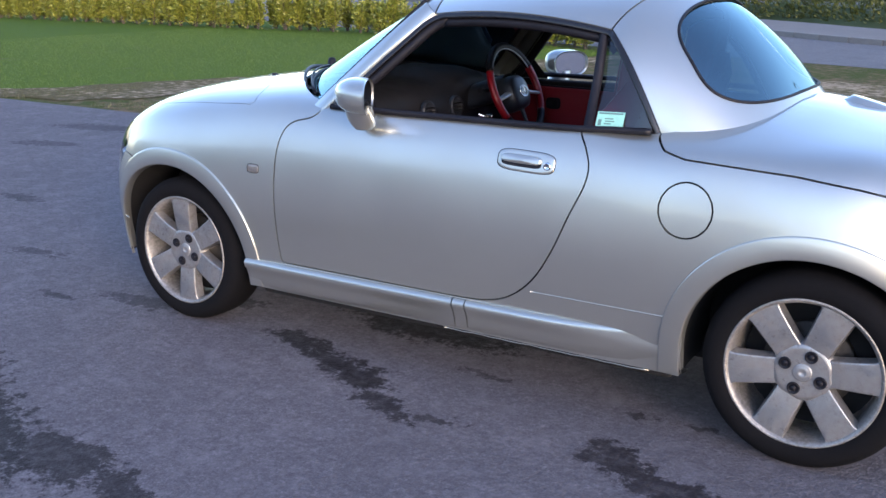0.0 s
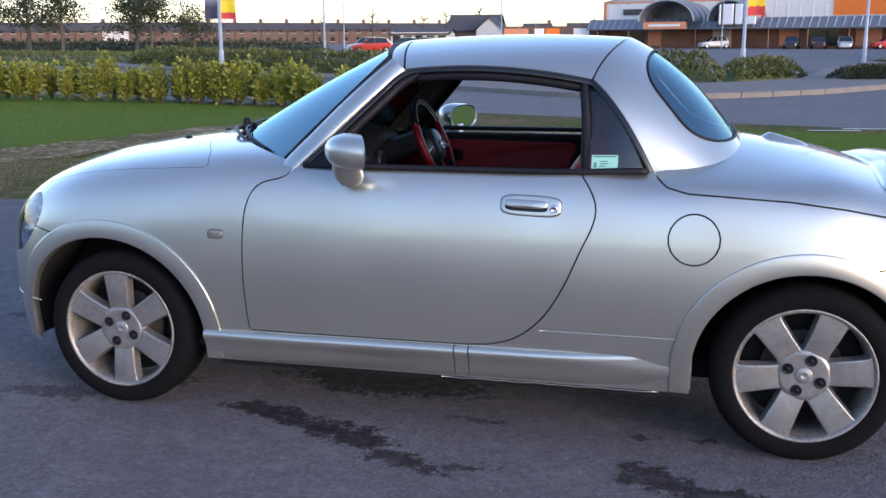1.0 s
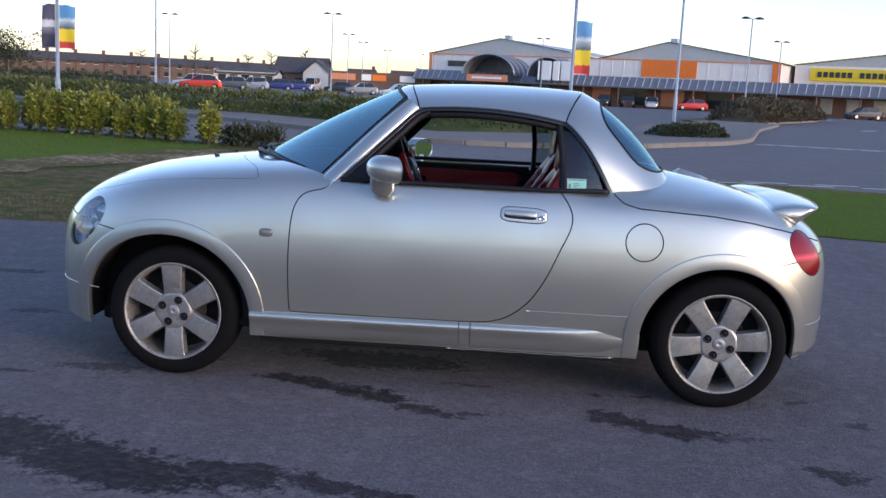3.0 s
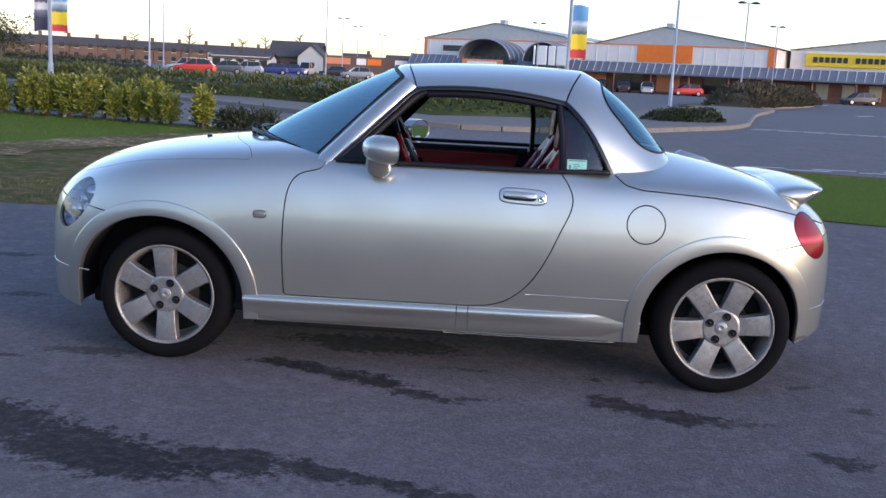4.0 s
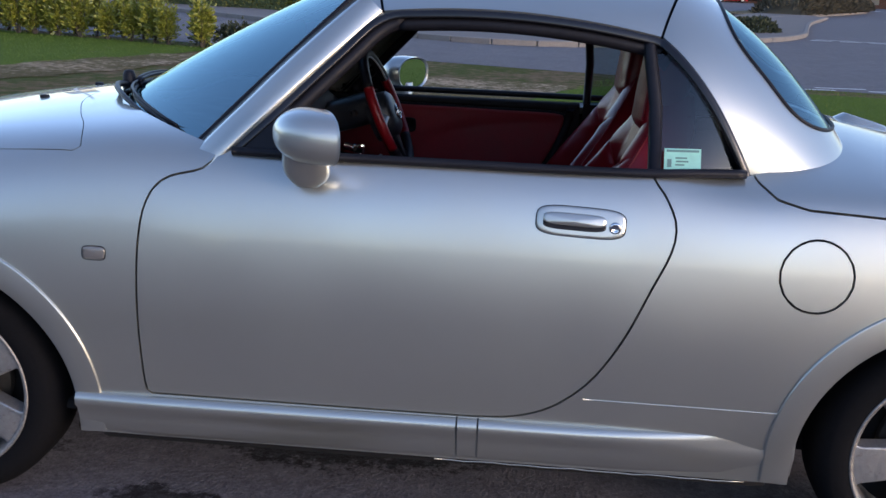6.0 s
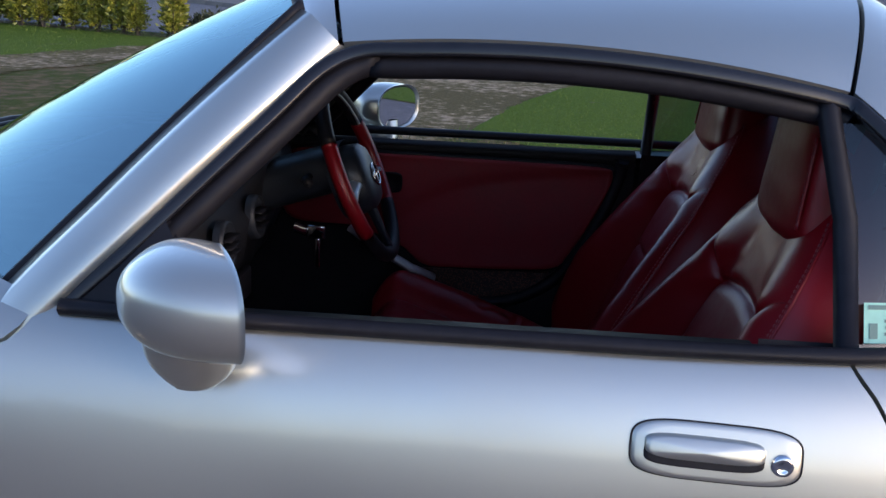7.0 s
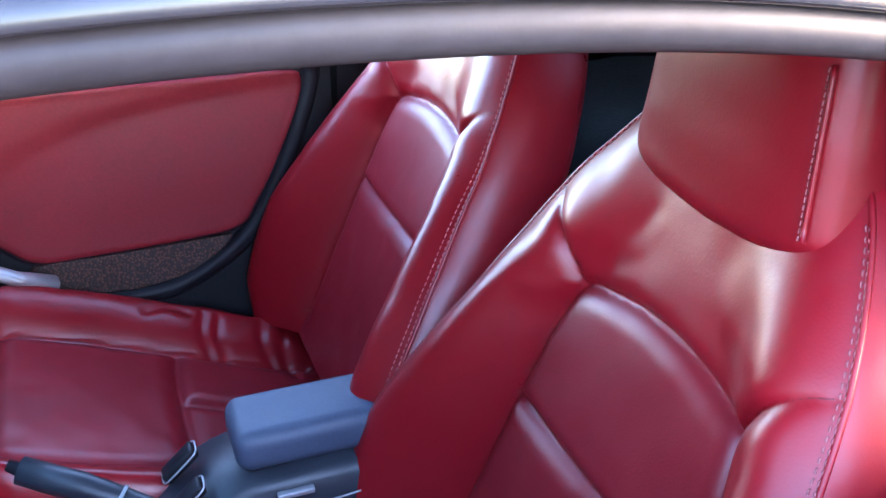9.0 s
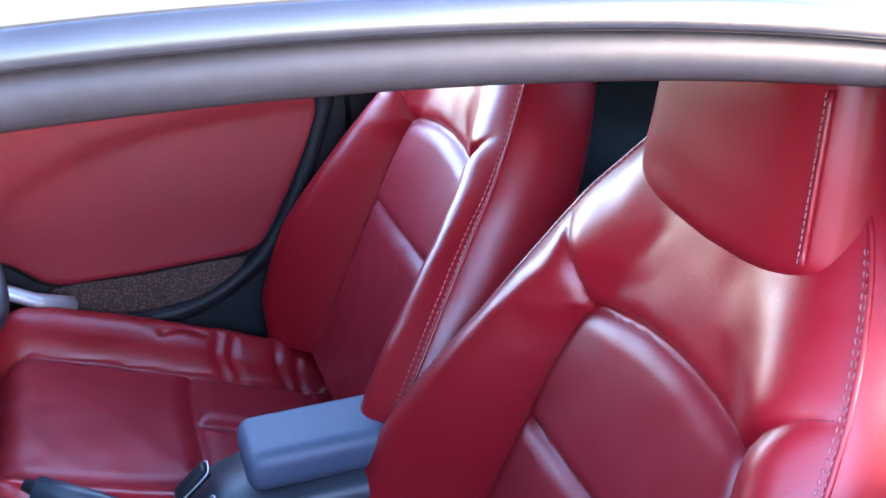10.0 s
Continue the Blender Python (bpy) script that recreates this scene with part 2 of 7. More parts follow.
def asphalt_material(name, color, dark_spots=(), patch=0.16):
    """Worn asphalt: stone grain, blotches, and dark patches, damp and painted shade, of given place, size and turn."""
    m = material(name, color, 0.85, Specular_IOR_Level=0.2)
    n = Nodes(m)
    stone, broad, mid = n.noise(160, 3, 0.7), n.noise(0.55, 5, 0.6), n.noise(7, 6, 0.7)
    vor = n.add("ShaderNodeTexVoronoi", Scale=90.0)
    n.t.links.new(n.coords(), vor.inputs["Vector"])
    grit, clump, patchy = n.noise(58, 4, 0.8), n.noise(22, 7, 0.8), n.noise(1.7, 8, 0.75)
    lot = n.math("ADD", n.math("MULTIPLY", stone, 0.25), n.math("ADD", n.math("MULTIPLY", grit, 0.4), n.math("MULTIPLY", clump, 0.35)))
    base = n.ramp(lot, (0.36, [c * 0.42 for c in color]), (0.47, [c * 0.86 for c in color]), (0.53, [c * 1.14 for c in color]), (0.64, [min(1, c * 2.0) for c in color]))
    base = n.mix(n.span(broad, 0.35, 0.7, 0, patch * 1.6), base, [c * 0.66 for c in color])
    base = n.mix(n.span(patchy, 0.46, 0.62, 0, 0.34), base, [c * 0.62 for c in color])
    base = n.mix(n.span(mid, 0.50, 0.66, 0, patch * 2.2), base, [c * 1.7 for c in color])
    if dark_spots:
        def warp(scale, amount):
            w = n.add("ShaderNodeTexNoise", Scale=scale, Detail=8.0, Roughness=0.72)
            n.t.links.new(n.coords(), w.inputs["Vector"])
            off = n.add("ShaderNodeVectorMath")
            off.operation = "MULTIPLY_ADD"
            n.t.links.new(w.outputs["Color"], off.inputs[0])
            off.inputs[1].default_value, off.inputs[2].default_value = (amount, amount * 0.8, 0), (-amount / 2, -amount * 0.4, 0)
            return off.outputs[0]
        add = n.add("ShaderNodeVectorMath")
        n.t.links.new(n.coords(), add.inputs[0])
        n.t.links.new(warp(2.4, 0.36), add.inputs[1])
        both = n.add("ShaderNodeVectorMath")
        n.t.links.new(add.outputs[0], both.inputs[0])
        n.t.links.new(warp(11.0, 0.20), both.inputs[1])
        jag = n.math("ADD", n.math("MULTIPLY", n.math("SUBTRACT", clump, 0.5), 2.3), n.math("MULTIPLY", n.math("SUBTRACT", grit, 0.5), 0.7))
        darkened = None
        for x, y, a, b, turn, deep in dark_spots:
            mp = n.add("ShaderNodeMapping")
            mp.vector_type = "TEXTURE"
            mp.inputs["Location"].default_value = (x, y, 0)
            mp.inputs["Rotation"].default_value = (0, 0, radians(turn))
            mp.inputs["Scale"].default_value = (a, b, 1)
            n.t.links.new(both.outputs[0], mp.inputs["Vector"])
            ln = n.add("ShaderNodeVectorMath")
            ln.operation = "LENGTH"
            n.t.links.new(mp.outputs[0], ln.inputs[0])
            one = n.span(n.math("ADD", ln.outputs["Value"], jag), 0.80, 1.10, deep, 0.0)
            darkened = one if darkened is None else n.math("MAXIMUM", darkened, one)
        darkened = n.math("MULTIPLY", darkened, n.span(clump, 0.44, 0.60, 1.0, 0.72))
        base = n.mix(darkened, base, (0.016, 0.012, 0.014))
        n.out("Roughness", n.span(darkened, 0, 1, 0.90, 0.72))
    n.out("Base Color", base)
    n.bump(n.math("ADD", n.math("MULTIPLY", clump, 0.9), n.math("ADD", stone, n.math("MULTIPLY", vor.outputs["Distance"], 0.8))), 0.75, 0.008)
    return m


STAINS_AND_SHADE = [(-0.60, -0.64, 0.17, 0.065, -3, 1.0), (-0.32, -0.75, 0.23, 0.08, -22, 1.0), (-0.06, -0.93, 0.14, 0.055, -18, 0.9), (0.16, -0.92, 0.08, 0.03, 0, 0.8), (0.10, -0.56, 0.12, 0.022, -4, 0.7),
          (0.70, -0.87, 0.13, 0.08, -35, 0.9), (0.92, -0.98, 0.21, 0.07, -12, 0.9), (1.12, -1.04, 0.12, 0.03, 0, 0.6), (1.41, -1.34, 0.11, 0.07, -30, 0.9), (0.67, -0.59, 0.04, 0.022, 0, 0.8), (0.83, -0.59, 0.04, 0.022, 0, 0.8),
          (-1.50, -1.47, 0.38, 0.19, -14, 1.0), (-0.98, -1.68, 0.40, 0.16, -18, 1.0), (-0.60, -1.68, 0.20, 0.11, -18, 0.9), (-0.20, -1.74, 0.30, 0.05, -16, 0.9), (0.06, -1.82, 0.16, 0.05, -10, 0.8), (-2.25, -1.20, 0.55, 0.18, -18, 0.9),
          (-1.45, -0.62, 0.20, 0.06, 0, 0.7), (-1.78, -0.75, 0.11, 0.035, 0, 0.8), (-2.15, 0.27, 0.14, 0.05, 0, 0.7), (-2.75, 1.24, 0.22, 0.06, 0, 0.7), (-2.43, -0.38, 0.16, 0.05, 0, 0.7), (-3.48, 0.33, 0.20, 0.06, 0, 0.7), (-5.0, 1.65, 0.30, 0.10, 10, 0.6), (-5.2, 2.45, 0.60, 0.16, 12, 0.6),
          # first two lie under the coupe: damp ground plus its shade, painted darker
          (-0.30, -0.24, 0.42, 0.14, -4, 1.0), (-1.20, -0.40, 0.22, 0.07, 0, 0.8), (1.65, -0.77, 0.06, 0.03, 0, 0.7), (1.47, -0.51, 0.07, 0.03, 0, 0.6)]
ASPHALT = asphalt_material("lot_asphalt", (0.140, 0.127, 0.138), STAINS_AND_SHADE)
ROAD = asphalt_material("road_asphalt", (0.160, 0.152, 0.156))


def turf(name, green, soil, worn, patch=4.0):
    """Short grass with bare earth showing through."""
    m = material(name, green, 0.95, Specular_IOR_Level=0.08)
    n = Nodes(m)
    fine, mid, broad = n.noise(55, 4, 0.7), n.noise(patch, 6, 0.68), n.noise(0.7, 4, 0.6)
    g = n.ramp(fine, (0.25, [c * 0.45 for c in green]), (0.55, green), (0.8, [c * 1.6 for c in green]))
    d = n.ramp(mid, (0.3, [c * 0.6 for c in soil]), (0.62, soil), (0.8, [c * 1.5 for c in soil]))
    lot = n.math("ADD", n.math("MULTIPLY", mid, 0.55), n.math("MULTIPLY", broad, 0.45))
    n.out("Base Color", n.mix(n.span(lot, 0.62 - worn, 0.72 - worn, 0, 1), g, d))
    n.bump(n.math("ADD", fine, mid), 0.8, 0.03)
    return m


LAWN = turf("lawn", (0.096, 0.150, 0.016), (0.14, 0.11, 0.075), 0.02)
VERGE = turf("worn_verge", (0.078, 0.094, 0.020), (0.185, 0.130, 0.070), 0.17, 6.0)
EARTH = turf("bare_earth", (0.14, 0.112, 0.050), (0.46, 0.345, 0.225), 0.13, 9.0)
FIELD = turf("far_field", (0.050, 0.075, 0.030), (0.12, 0.10, 0.075), 0.1)
KERB = grained("kerb_concrete", (0.20, 0.182, 0.165), 0.9, 30, 0.25, 0.3)
PAVING = grained("pavement", (0.150, 0.130, 0.118), 0.92, 25, 0.25, 0.3)
WHITE_LINE = grained("road_paint", (0.62, 0.62, 0.60), 0.8, 20, 0.25, 0.2)


# ---- ground and roads ----
def sheet(name, outline, z, mat, label, ragged=0.0):
    """A flat piece of ground with the given outline, its edge ragged by some metres."""
    if ragged:
        fine = []
        for (x0, y0), (x1, y1) in zip(outline, outline[1:] + outline[:1]):
            n = max(1, min(60, int(math.hypot(x1 - x0, y1 - y0) / 0.12)))
            fine += [(x0 + (x1 - x0) * i / n, y0 + (y1 - y0) * i / n) for i in range(n)]
        outline = []
        for x, y in fine:
            a = noise.noise(Vector((x * 1.1, y * 1.1, 2))) + 0.7 * noise.noise(Vector((x * 4, y * 4, 7)))
            b = noise.noise(Vector((x * 1.1, y * 1.1, 12))) + 0.7 * noise.noise(Vector((x * 4, y * 4, 17)))
            outline.append((x + ragged * a, y + ragged * b))
    bm = bmesh.new()
    f = bm.faces.new([bm.verts.new((x, y, z)) for x, y in outline])
    if f.normal.z < 0:
        f.normal_flip()
    bm.normal_update()
    if bm.faces[:][0].normal.z < 0:
        bmesh.ops.reverse_faces(bm, faces=bm.faces[:])
    return solo(name, bm, mat, label, kind="structure", smooth=False)


sheet("ground", [(-2500, -2500), (2500, -2500), (2500, 2500), (-2500, 2500)], -0.06, FIELD, "flat open land reaching to the horizon")


def verge_edge(x):
    """Where the asphalt of the lot ends and the grass begins."""
    return float(np.interp(x, (-3.2, 0.5, 2.2, 3.0, 4.0, 6.0, 9.0), (3.25, 4.1, 4.75, 5.12, 4.80, 4.2, 4.0)))


def road_near(x):
    return 12.3 - 0.36 * x if x < 0 else 12.3 - 0.30 * x if x < 6 else 10.5


def road_far(x):
    return 19.2 - 0.75 * x if x < 0 else 19.2 + 0.28 * x


lot_xs = [-60, -30, -12, -8, -5, -3.2, -1, 0.5, 2.2, 3, 4, 6, 9, 20, 36.5, 60]
sheet("lot", [(x, verge_edge(x)) for x in lot_xs] + [(60, -60), (-60, -60)], 0.0, ASPHALT, "grey asphalt lot with dark damp patches and painted shade under the coupe")
# verge: worn grass near the lot, a bare strip, green lawn to the left, green to the right
sheet("verge_grass", [(x, verge_edge(x)) for x in reversed(lot_xs)] + [(x, road_near(x) + 0.3) for x in (-60, -30, -12, -6, -3, 0, 3, 6, 20, 60)], 0.0, VERGE, "patchy worn grass verge with bare soil")
sheet("lawn_left", [(-60, 3.32), (-8.6, 3.34), (-7.6, 4.8), (-6.7, 7.0), (-5.95, 9.0), (-5.3, 11.3), (-4.8, 13.2), (-8, 14.6), (-30, 24), (-60, 36)], 0.004, LAWN, "mown green lawn before the hedge", 0.12)
sheet("earth_strip", [(-8.9, 3.30), (-7.8, 4.8), (-6.9, 7.0), (-6.1, 9.0), (-5.4, 11.3), (-4.7, 12.6), (-4.2, 11.6), (-4.9, 8.7), (-5.7, 6.5), (-6.5, 4.5), (-7.0, 3.30)], 0.008, EARTH, "pale bare earth strip along the lawn edge", 0.34)
sheet("earth_patch", [(-3.2, 6.0), (-0.5, 5.3), (-0.25, 6.0), (0.05, 7.3), (0.3, 8.4), (0.6, 9.3), (0.8, 9.9), (-1.2, 10.3), (-3.4, 10.2), (-3.9, 8.0)], 0.0035, EARTH, "pale bare earth patch by the road", 0.16)
sheet("lawn_right", [(0.0, 7.3), (-0.3, 6.0), (0.4, 5.3), (1.4, 4.95)] + [(x, verge_edge(x) + 0.01) for x in (2.2, 3, 4, 6, 9, 20, 60)] + [(60, 9.9), (6, 10.1), (1.6, 10.6), (1.0, 9.9), (0.55, 9.2), (0.25, 8.2)], 0.007, LAWN, "green grass strip beside the road", 0.05)

road_out = [(x, road_near(x)) for x in (-90, -40, -20, -10, -5, 0, 3, 6, 20, 90)]
sheet("road", road_out + [(90, 46), (20, 26), (6, road_far(6)), (0, road_far(0)), (-5, road_far(-5)), (-20, road_far(-20)), (-90, road_far(-90))], 0.004, ROAD, "two-lane grey asphalt road past the lot")


# ---- the silver coupe ----
AX_F, AX_R, HUB_Z = -1.115, 1.115, 0.270
ARCH = ((AX_F - 0.030, 0.268, 0.326, 1.085), (1.110, 0.268, 0.314, 1.02))      # middle, height, radius and stretch along the car
NOSE, TAIL = -1.755, 1.645


def plan_width(x):
    if x < -0.95:
        u = (-0.95 - x) / (-0.95 - NOSE)
    elif x > 0.95:
        u = (x - 0.95) / (TAIL - 0.95)
    else:
        return 0.715
    return 0.715 * max(0.0, 1 - u ** 3.1) ** (1 / 2.6)


def top_mid(x):
    return interp(x, (-1.755, -1.73, -1.68, -1.60, -1.48, -1.33, -1.10, -0.85, -0.5, 0.5, 0.9, 1.1, 1.3, 1.5, 1.6, 1.645),
                  (0.50, 0.60, 0.675, 0.745, 0.803, 0.845, 0.880, 0.905, 0.92, 0.93, 0.915, 0.885, 0.840, 0.765, 0.69, 0.60))


def shoulder(x):
    return interp(x, (-1.755, -1.72, -1.62, -1.45, -1.25, -1.0, -0.6, 0.0, 0.6, 0.9, 1.15, 1.35, 1.5, 1.6, 1.645),
                  (0.47, 0.55, 0.635, 0.715, 0.775, 0.812, 0.846, 0.849, 0.846, 0.842, 0.810, 0.748, 0.67, 0.60, 0.53))


def section(x, n):
    """Half of the body's cross-section, from the sill up and over to the middle."""
    w, zt, zs = plan_width(x), top_mid(x), shoulder(x)
    zb = interp(x, (-1.755, -1.6, -1.42, -0.8, 0.8, 1.4, 1.645), (0.25, 0.20, 0.185, 0.20, 0.20, 0.215, 0.27))
    h = zs - zb
    dip = 0.026 * smooth_step(0.42, 0.62, x) * smooth_step(1.25, 0.95, x)
    pts = [(0.945 * w, zb - 0.01), (0.962 * w, zb + 0.10 * h), (0.985 * w, zb + 0.25 * h), (1.003 * w, zb + 0.44 * h), (1.004 * w, zb + 0.60 * h),
           (0.985 * w, zb + 0.78 * h), (0.945 * w, zb + 0.935 * h), (0.875 * w, zs + 0.015 - dip), (0.74 * w, zs + 0.45 * (zt - zs) + 0.012 - dip), (0.48 * w, zs + 0.86 * (zt - zs) - 0.35 * dip),
           (0.2 * w, zt), (0, zt)]
    return [(p.x, p.y) for p in bspline([Vector((a, b, 0)) for a, b in pts], n)]


class Shell:
    """A dense sheet of points that can be cut cleanly along signed fields."""

    def __init__(self, verts, faces):
        self.v, self.f = np.array(verts, float), list(faces)

    def copy(self):
        return Shell(self.v.copy(), self.f)

    def cut(self, field):
        """Keeps the part where field(points) is above zero."""
        d = field(self.v)
        v, faces, made = [tuple(p) for p in self.v], [], {}
        for f in self.f:
            s = [d[i] > 0 for i in f]
            if all(s):
                faces.append(f)
            elif any(s):
                out = []
                for a, b in zip(f, f[1:] + f[:1]):
                    if d[a] > 0:
                        out.append(a)
                    if (d[a] > 0) != (d[b] > 0):
                        key = (min(a, b), max(a, b))
                        if key not in made:
                            t = d[a] / (d[a] - d[b])
                            made[key] = len(v)
                            v.append(tuple(self.v[a] + (self.v[b] - self.v[a]) * t))
                        out.append(made[key])
                if len(out) > 2:
                    faces.append(tuple(out))
        return Shell(v, faces)

    def mesh(self, mirror=False, rim=0.010, both=False):
        used = sorted({i for f in self.f for i in f})
        bm = bmesh.new()
        for flip in ((False, True) if both else (mirror,)):
            at = {i: bm.verts.new((self.v[i][0], -self.v[i][1] if flip else self.v[i][1], self.v[i][2])) for i in used}
            for f in self.f:
                try:
                    bm.faces.new([at[i] for i in (reversed(f) if flip else f)])
                except ValueError:
                    pass
        bmesh.ops.remove_doubles(bm, verts=bm.verts, dist=0.0006)
        bm.normal_update()
        if rim:
            edges = [e for e in bm.edges if e.is_boundary]
            if both:
                edges = [e for e in edges if not all(abs(v.co.y) < 1e-4 for v in e.verts)]
            quads = []
            for e in edges:
                loop = e.link_loops[0]
                p, q = loop.link_loop_next.vert, loop.vert
                quads.append([p.co.copy(), q.co.copy(), q.co - q.normal * rim, p.co - p.normal * rim])
            for quad in quads:
                bm.faces.new([bm.verts.new(c) for c in quad])
        return bm


def polygon_field(points, axes=(0, 2)):
    """Signed distance to a closed outline in two of the axes: positive inside."""
    p = np.array([tuple(q)[:2] for q in points])
    q = np.roll(p, -1, 0)

    def field(v):
        xy = v[:, list(axes)]
        best, inside = np.full(len(xy), 1e9), np.zeros(len(xy), bool)
        for a, b in zip(p, q):
            ab = b - a
            t = np.clip(((xy - a) @ ab) / (ab @ ab + 1e-12), 0, 1)
            best = np.minimum(best, np.hypot(*(xy - a - t[:, None] * ab).T))
            hit = ((a[1] > xy[:, 1]) != (b[1] > xy[:, 1])) & (xy[:, 0] < (b[0] - a[0]) * (xy[:, 1] - a[1]) / (b[1] - a[1] + 1e-12) + a[0])
            inside ^= hit
        return np.where(inside, best, -best)
    return field


def curve2(points, n=10, closed=True):
    return [(p.x, p.y) for p in spline([(a, b, 0) for a, b in points], n, closed)]


def ring(cx, cz, a, b, turn=0.0, n=48, power=2.0):
    c, s, out = math.cos(radians(turn)), math.sin(radians(turn)), []
    for i in range(n):
        t = 2 * math.pi * i / n
        u = a * math.copysign(abs(math.cos(t)) ** (2 / power), math.cos(t))
        v = b * math.copysign(abs(math.sin(t)) ** (2 / power), math.sin(t))
        out.append((cx + c * u - s * v, cz + s * u + c * v))
    return out


def body_shell():
    """The near half of the body (y below zero) as one dense sheet with flared arches."""
    n_x, n_v = 240, 64
    xs = []
    for i in range(n_x + 1):
        u = i / n_x
        xs.append(NOSE + 0.0005 + (TAIL - NOSE - 0.001) * (0.62 * u + 0.38 * (0.5 - 0.5 * math.cos(math.pi * u))))
    verts = []
    for x in xs:
        for y, z in section(x, n_v):
            verts.append((x, -y, z))
    v = np.array(verts)
    for cx, cz, r, k in ARCH:
        d = np.hypot((v[:, 0] - cx) / k, v[:, 2] - cz)
        side = smooth_step(0.35, 0.55, -v[:, 1]) * smooth_step(0.80, 0.62, v[:, 2])
        v[:, 1] -= side * 0.003 * smooth_step(r + 0.05, r + 0.02, d) * smooth_step(r - 0.06, r - 0.01, d)
    k = n_v
    faces = [(i * k + j, i * k + j + 1, (i + 1) * k + j + 1, (i + 1) * k + j) for i in range(n_x) for j in range(k - 1)]
    return Shell(v, [tuple(reversed(f)) for f in faces])


# outlines of the openings and shut lines, in metres: plan (x, y) or side (x, z)
CABIN = curve2([(-0.905, 0.0), (-0.880, 0.15), (-0.812, 0.30), (-0.700, 0.45), (-0.585, 0.565), (-0.46, 0.622), (-0.2, 0.640), (0.2, 0.640), (0.5, 0.622), (0.68, 0.575), (0.80, 0.470), (0.885, 0.28), (0.918, 0.0)], 12, False)
CABIN = CABIN + [(x, -y) for x, y in reversed(CABIN)]
DOOR = curve2([(-0.462, 0.87), (-0.47, 0.842), (-0.50, 0.812), (-0.575, 0.790), (-0.612, 0.745), (-0.628, 0.66), (-0.633, 0.5), (-0.630, 0.36), (-0.626, 0.303)], 8, False)
DOOR += [(-0.4, 0.303), (-0.1, 0.303)] + curve2([(0.10, 0.304), (0.19, 0.312), (0.27, 0.342), (0.345, 0.408), (0.405, 0.505), (0.455, 0.62), (0.49, 0.70), (0.496, 0.755), (0.475, 0.805), (0.447, 0.845), (0.44, 0.90)], 8, False)
BONNET = curve2([(-1.66, 0.0), (-1.645, 0.2), (-1.58, 0.40), (-1.42, 0.54), (-1.2, 0.598), (-1.0, 0.622), (-0.84, 0.634), (-0.775, 0.640)], 10, False) + curve2([(-0.782, 0.620), (-0.815, 0.53), (-0.866, 0.43), (-0.935, 0.25), (-0.965, 0.0)], 10, False)
BONNET = BONNET + [(x, -y) for x, y in reversed(BONNET)]
BOOT = [(0.655, 0.87), (0.665, 0.84), (0.70, 0.812), (0.76, 0.797), (0.90, 0.790), (1.05, 0.782), (1.20, 0.763), (1.34, 0.735), (1.42, 0.715), (1.50, 0.69), (1.60, 0.655), (1.8, 0.58), (1.8, 1.2), (0.60, 1.2)]
HEADLIGHT = ring(-1.516, 0.612, 0.124, 0.058, 48, 48, 2.3)
TAILLIGHT = ring(1.452, 0.642, 0.105, 0.054, -50, 40, 2.3)
FUEL = ring(0.783, 0.668, 0.074, 0.074)

f_cabin, f_door, f_bonnet, f_boot = polygon_field(CABIN, (0, 1)), polygon_field(DOOR), polygon_field(BONNET, (0, 1)), polygon_field(BOOT)
f_head, f_tail, f_fuel = polygon_field(HEADLIGHT), polygon_field(TAILLIGHT), polygon_field(FUEL)
LINE = 0.0024                                     # half of a shut line


def f_front_bumper(v):
    """Inside the front bumper: below the line that runs from the lamp to the arch."""
    return np.minimum(0.600 - 0.16 * (v[:, 0] + 1.38) - v[:, 2], -1.10 - v[:, 0])


def f_rear_bumper(v):
    return np.minimum(0.600 + 0.16 * (v[:, 0] - 1.33) - v[:, 2], v[:, 0] - 1.10)


def arch_field(v):
    d = np.full(len(v), 9.0)
    for cx, cz, r, k in ARCH:
        d = np.minimum(d, np.hypot((v[:, 0] - cx) / k, np.maximum(v[:, 2] - cz, 0.0)) - r)
    return d


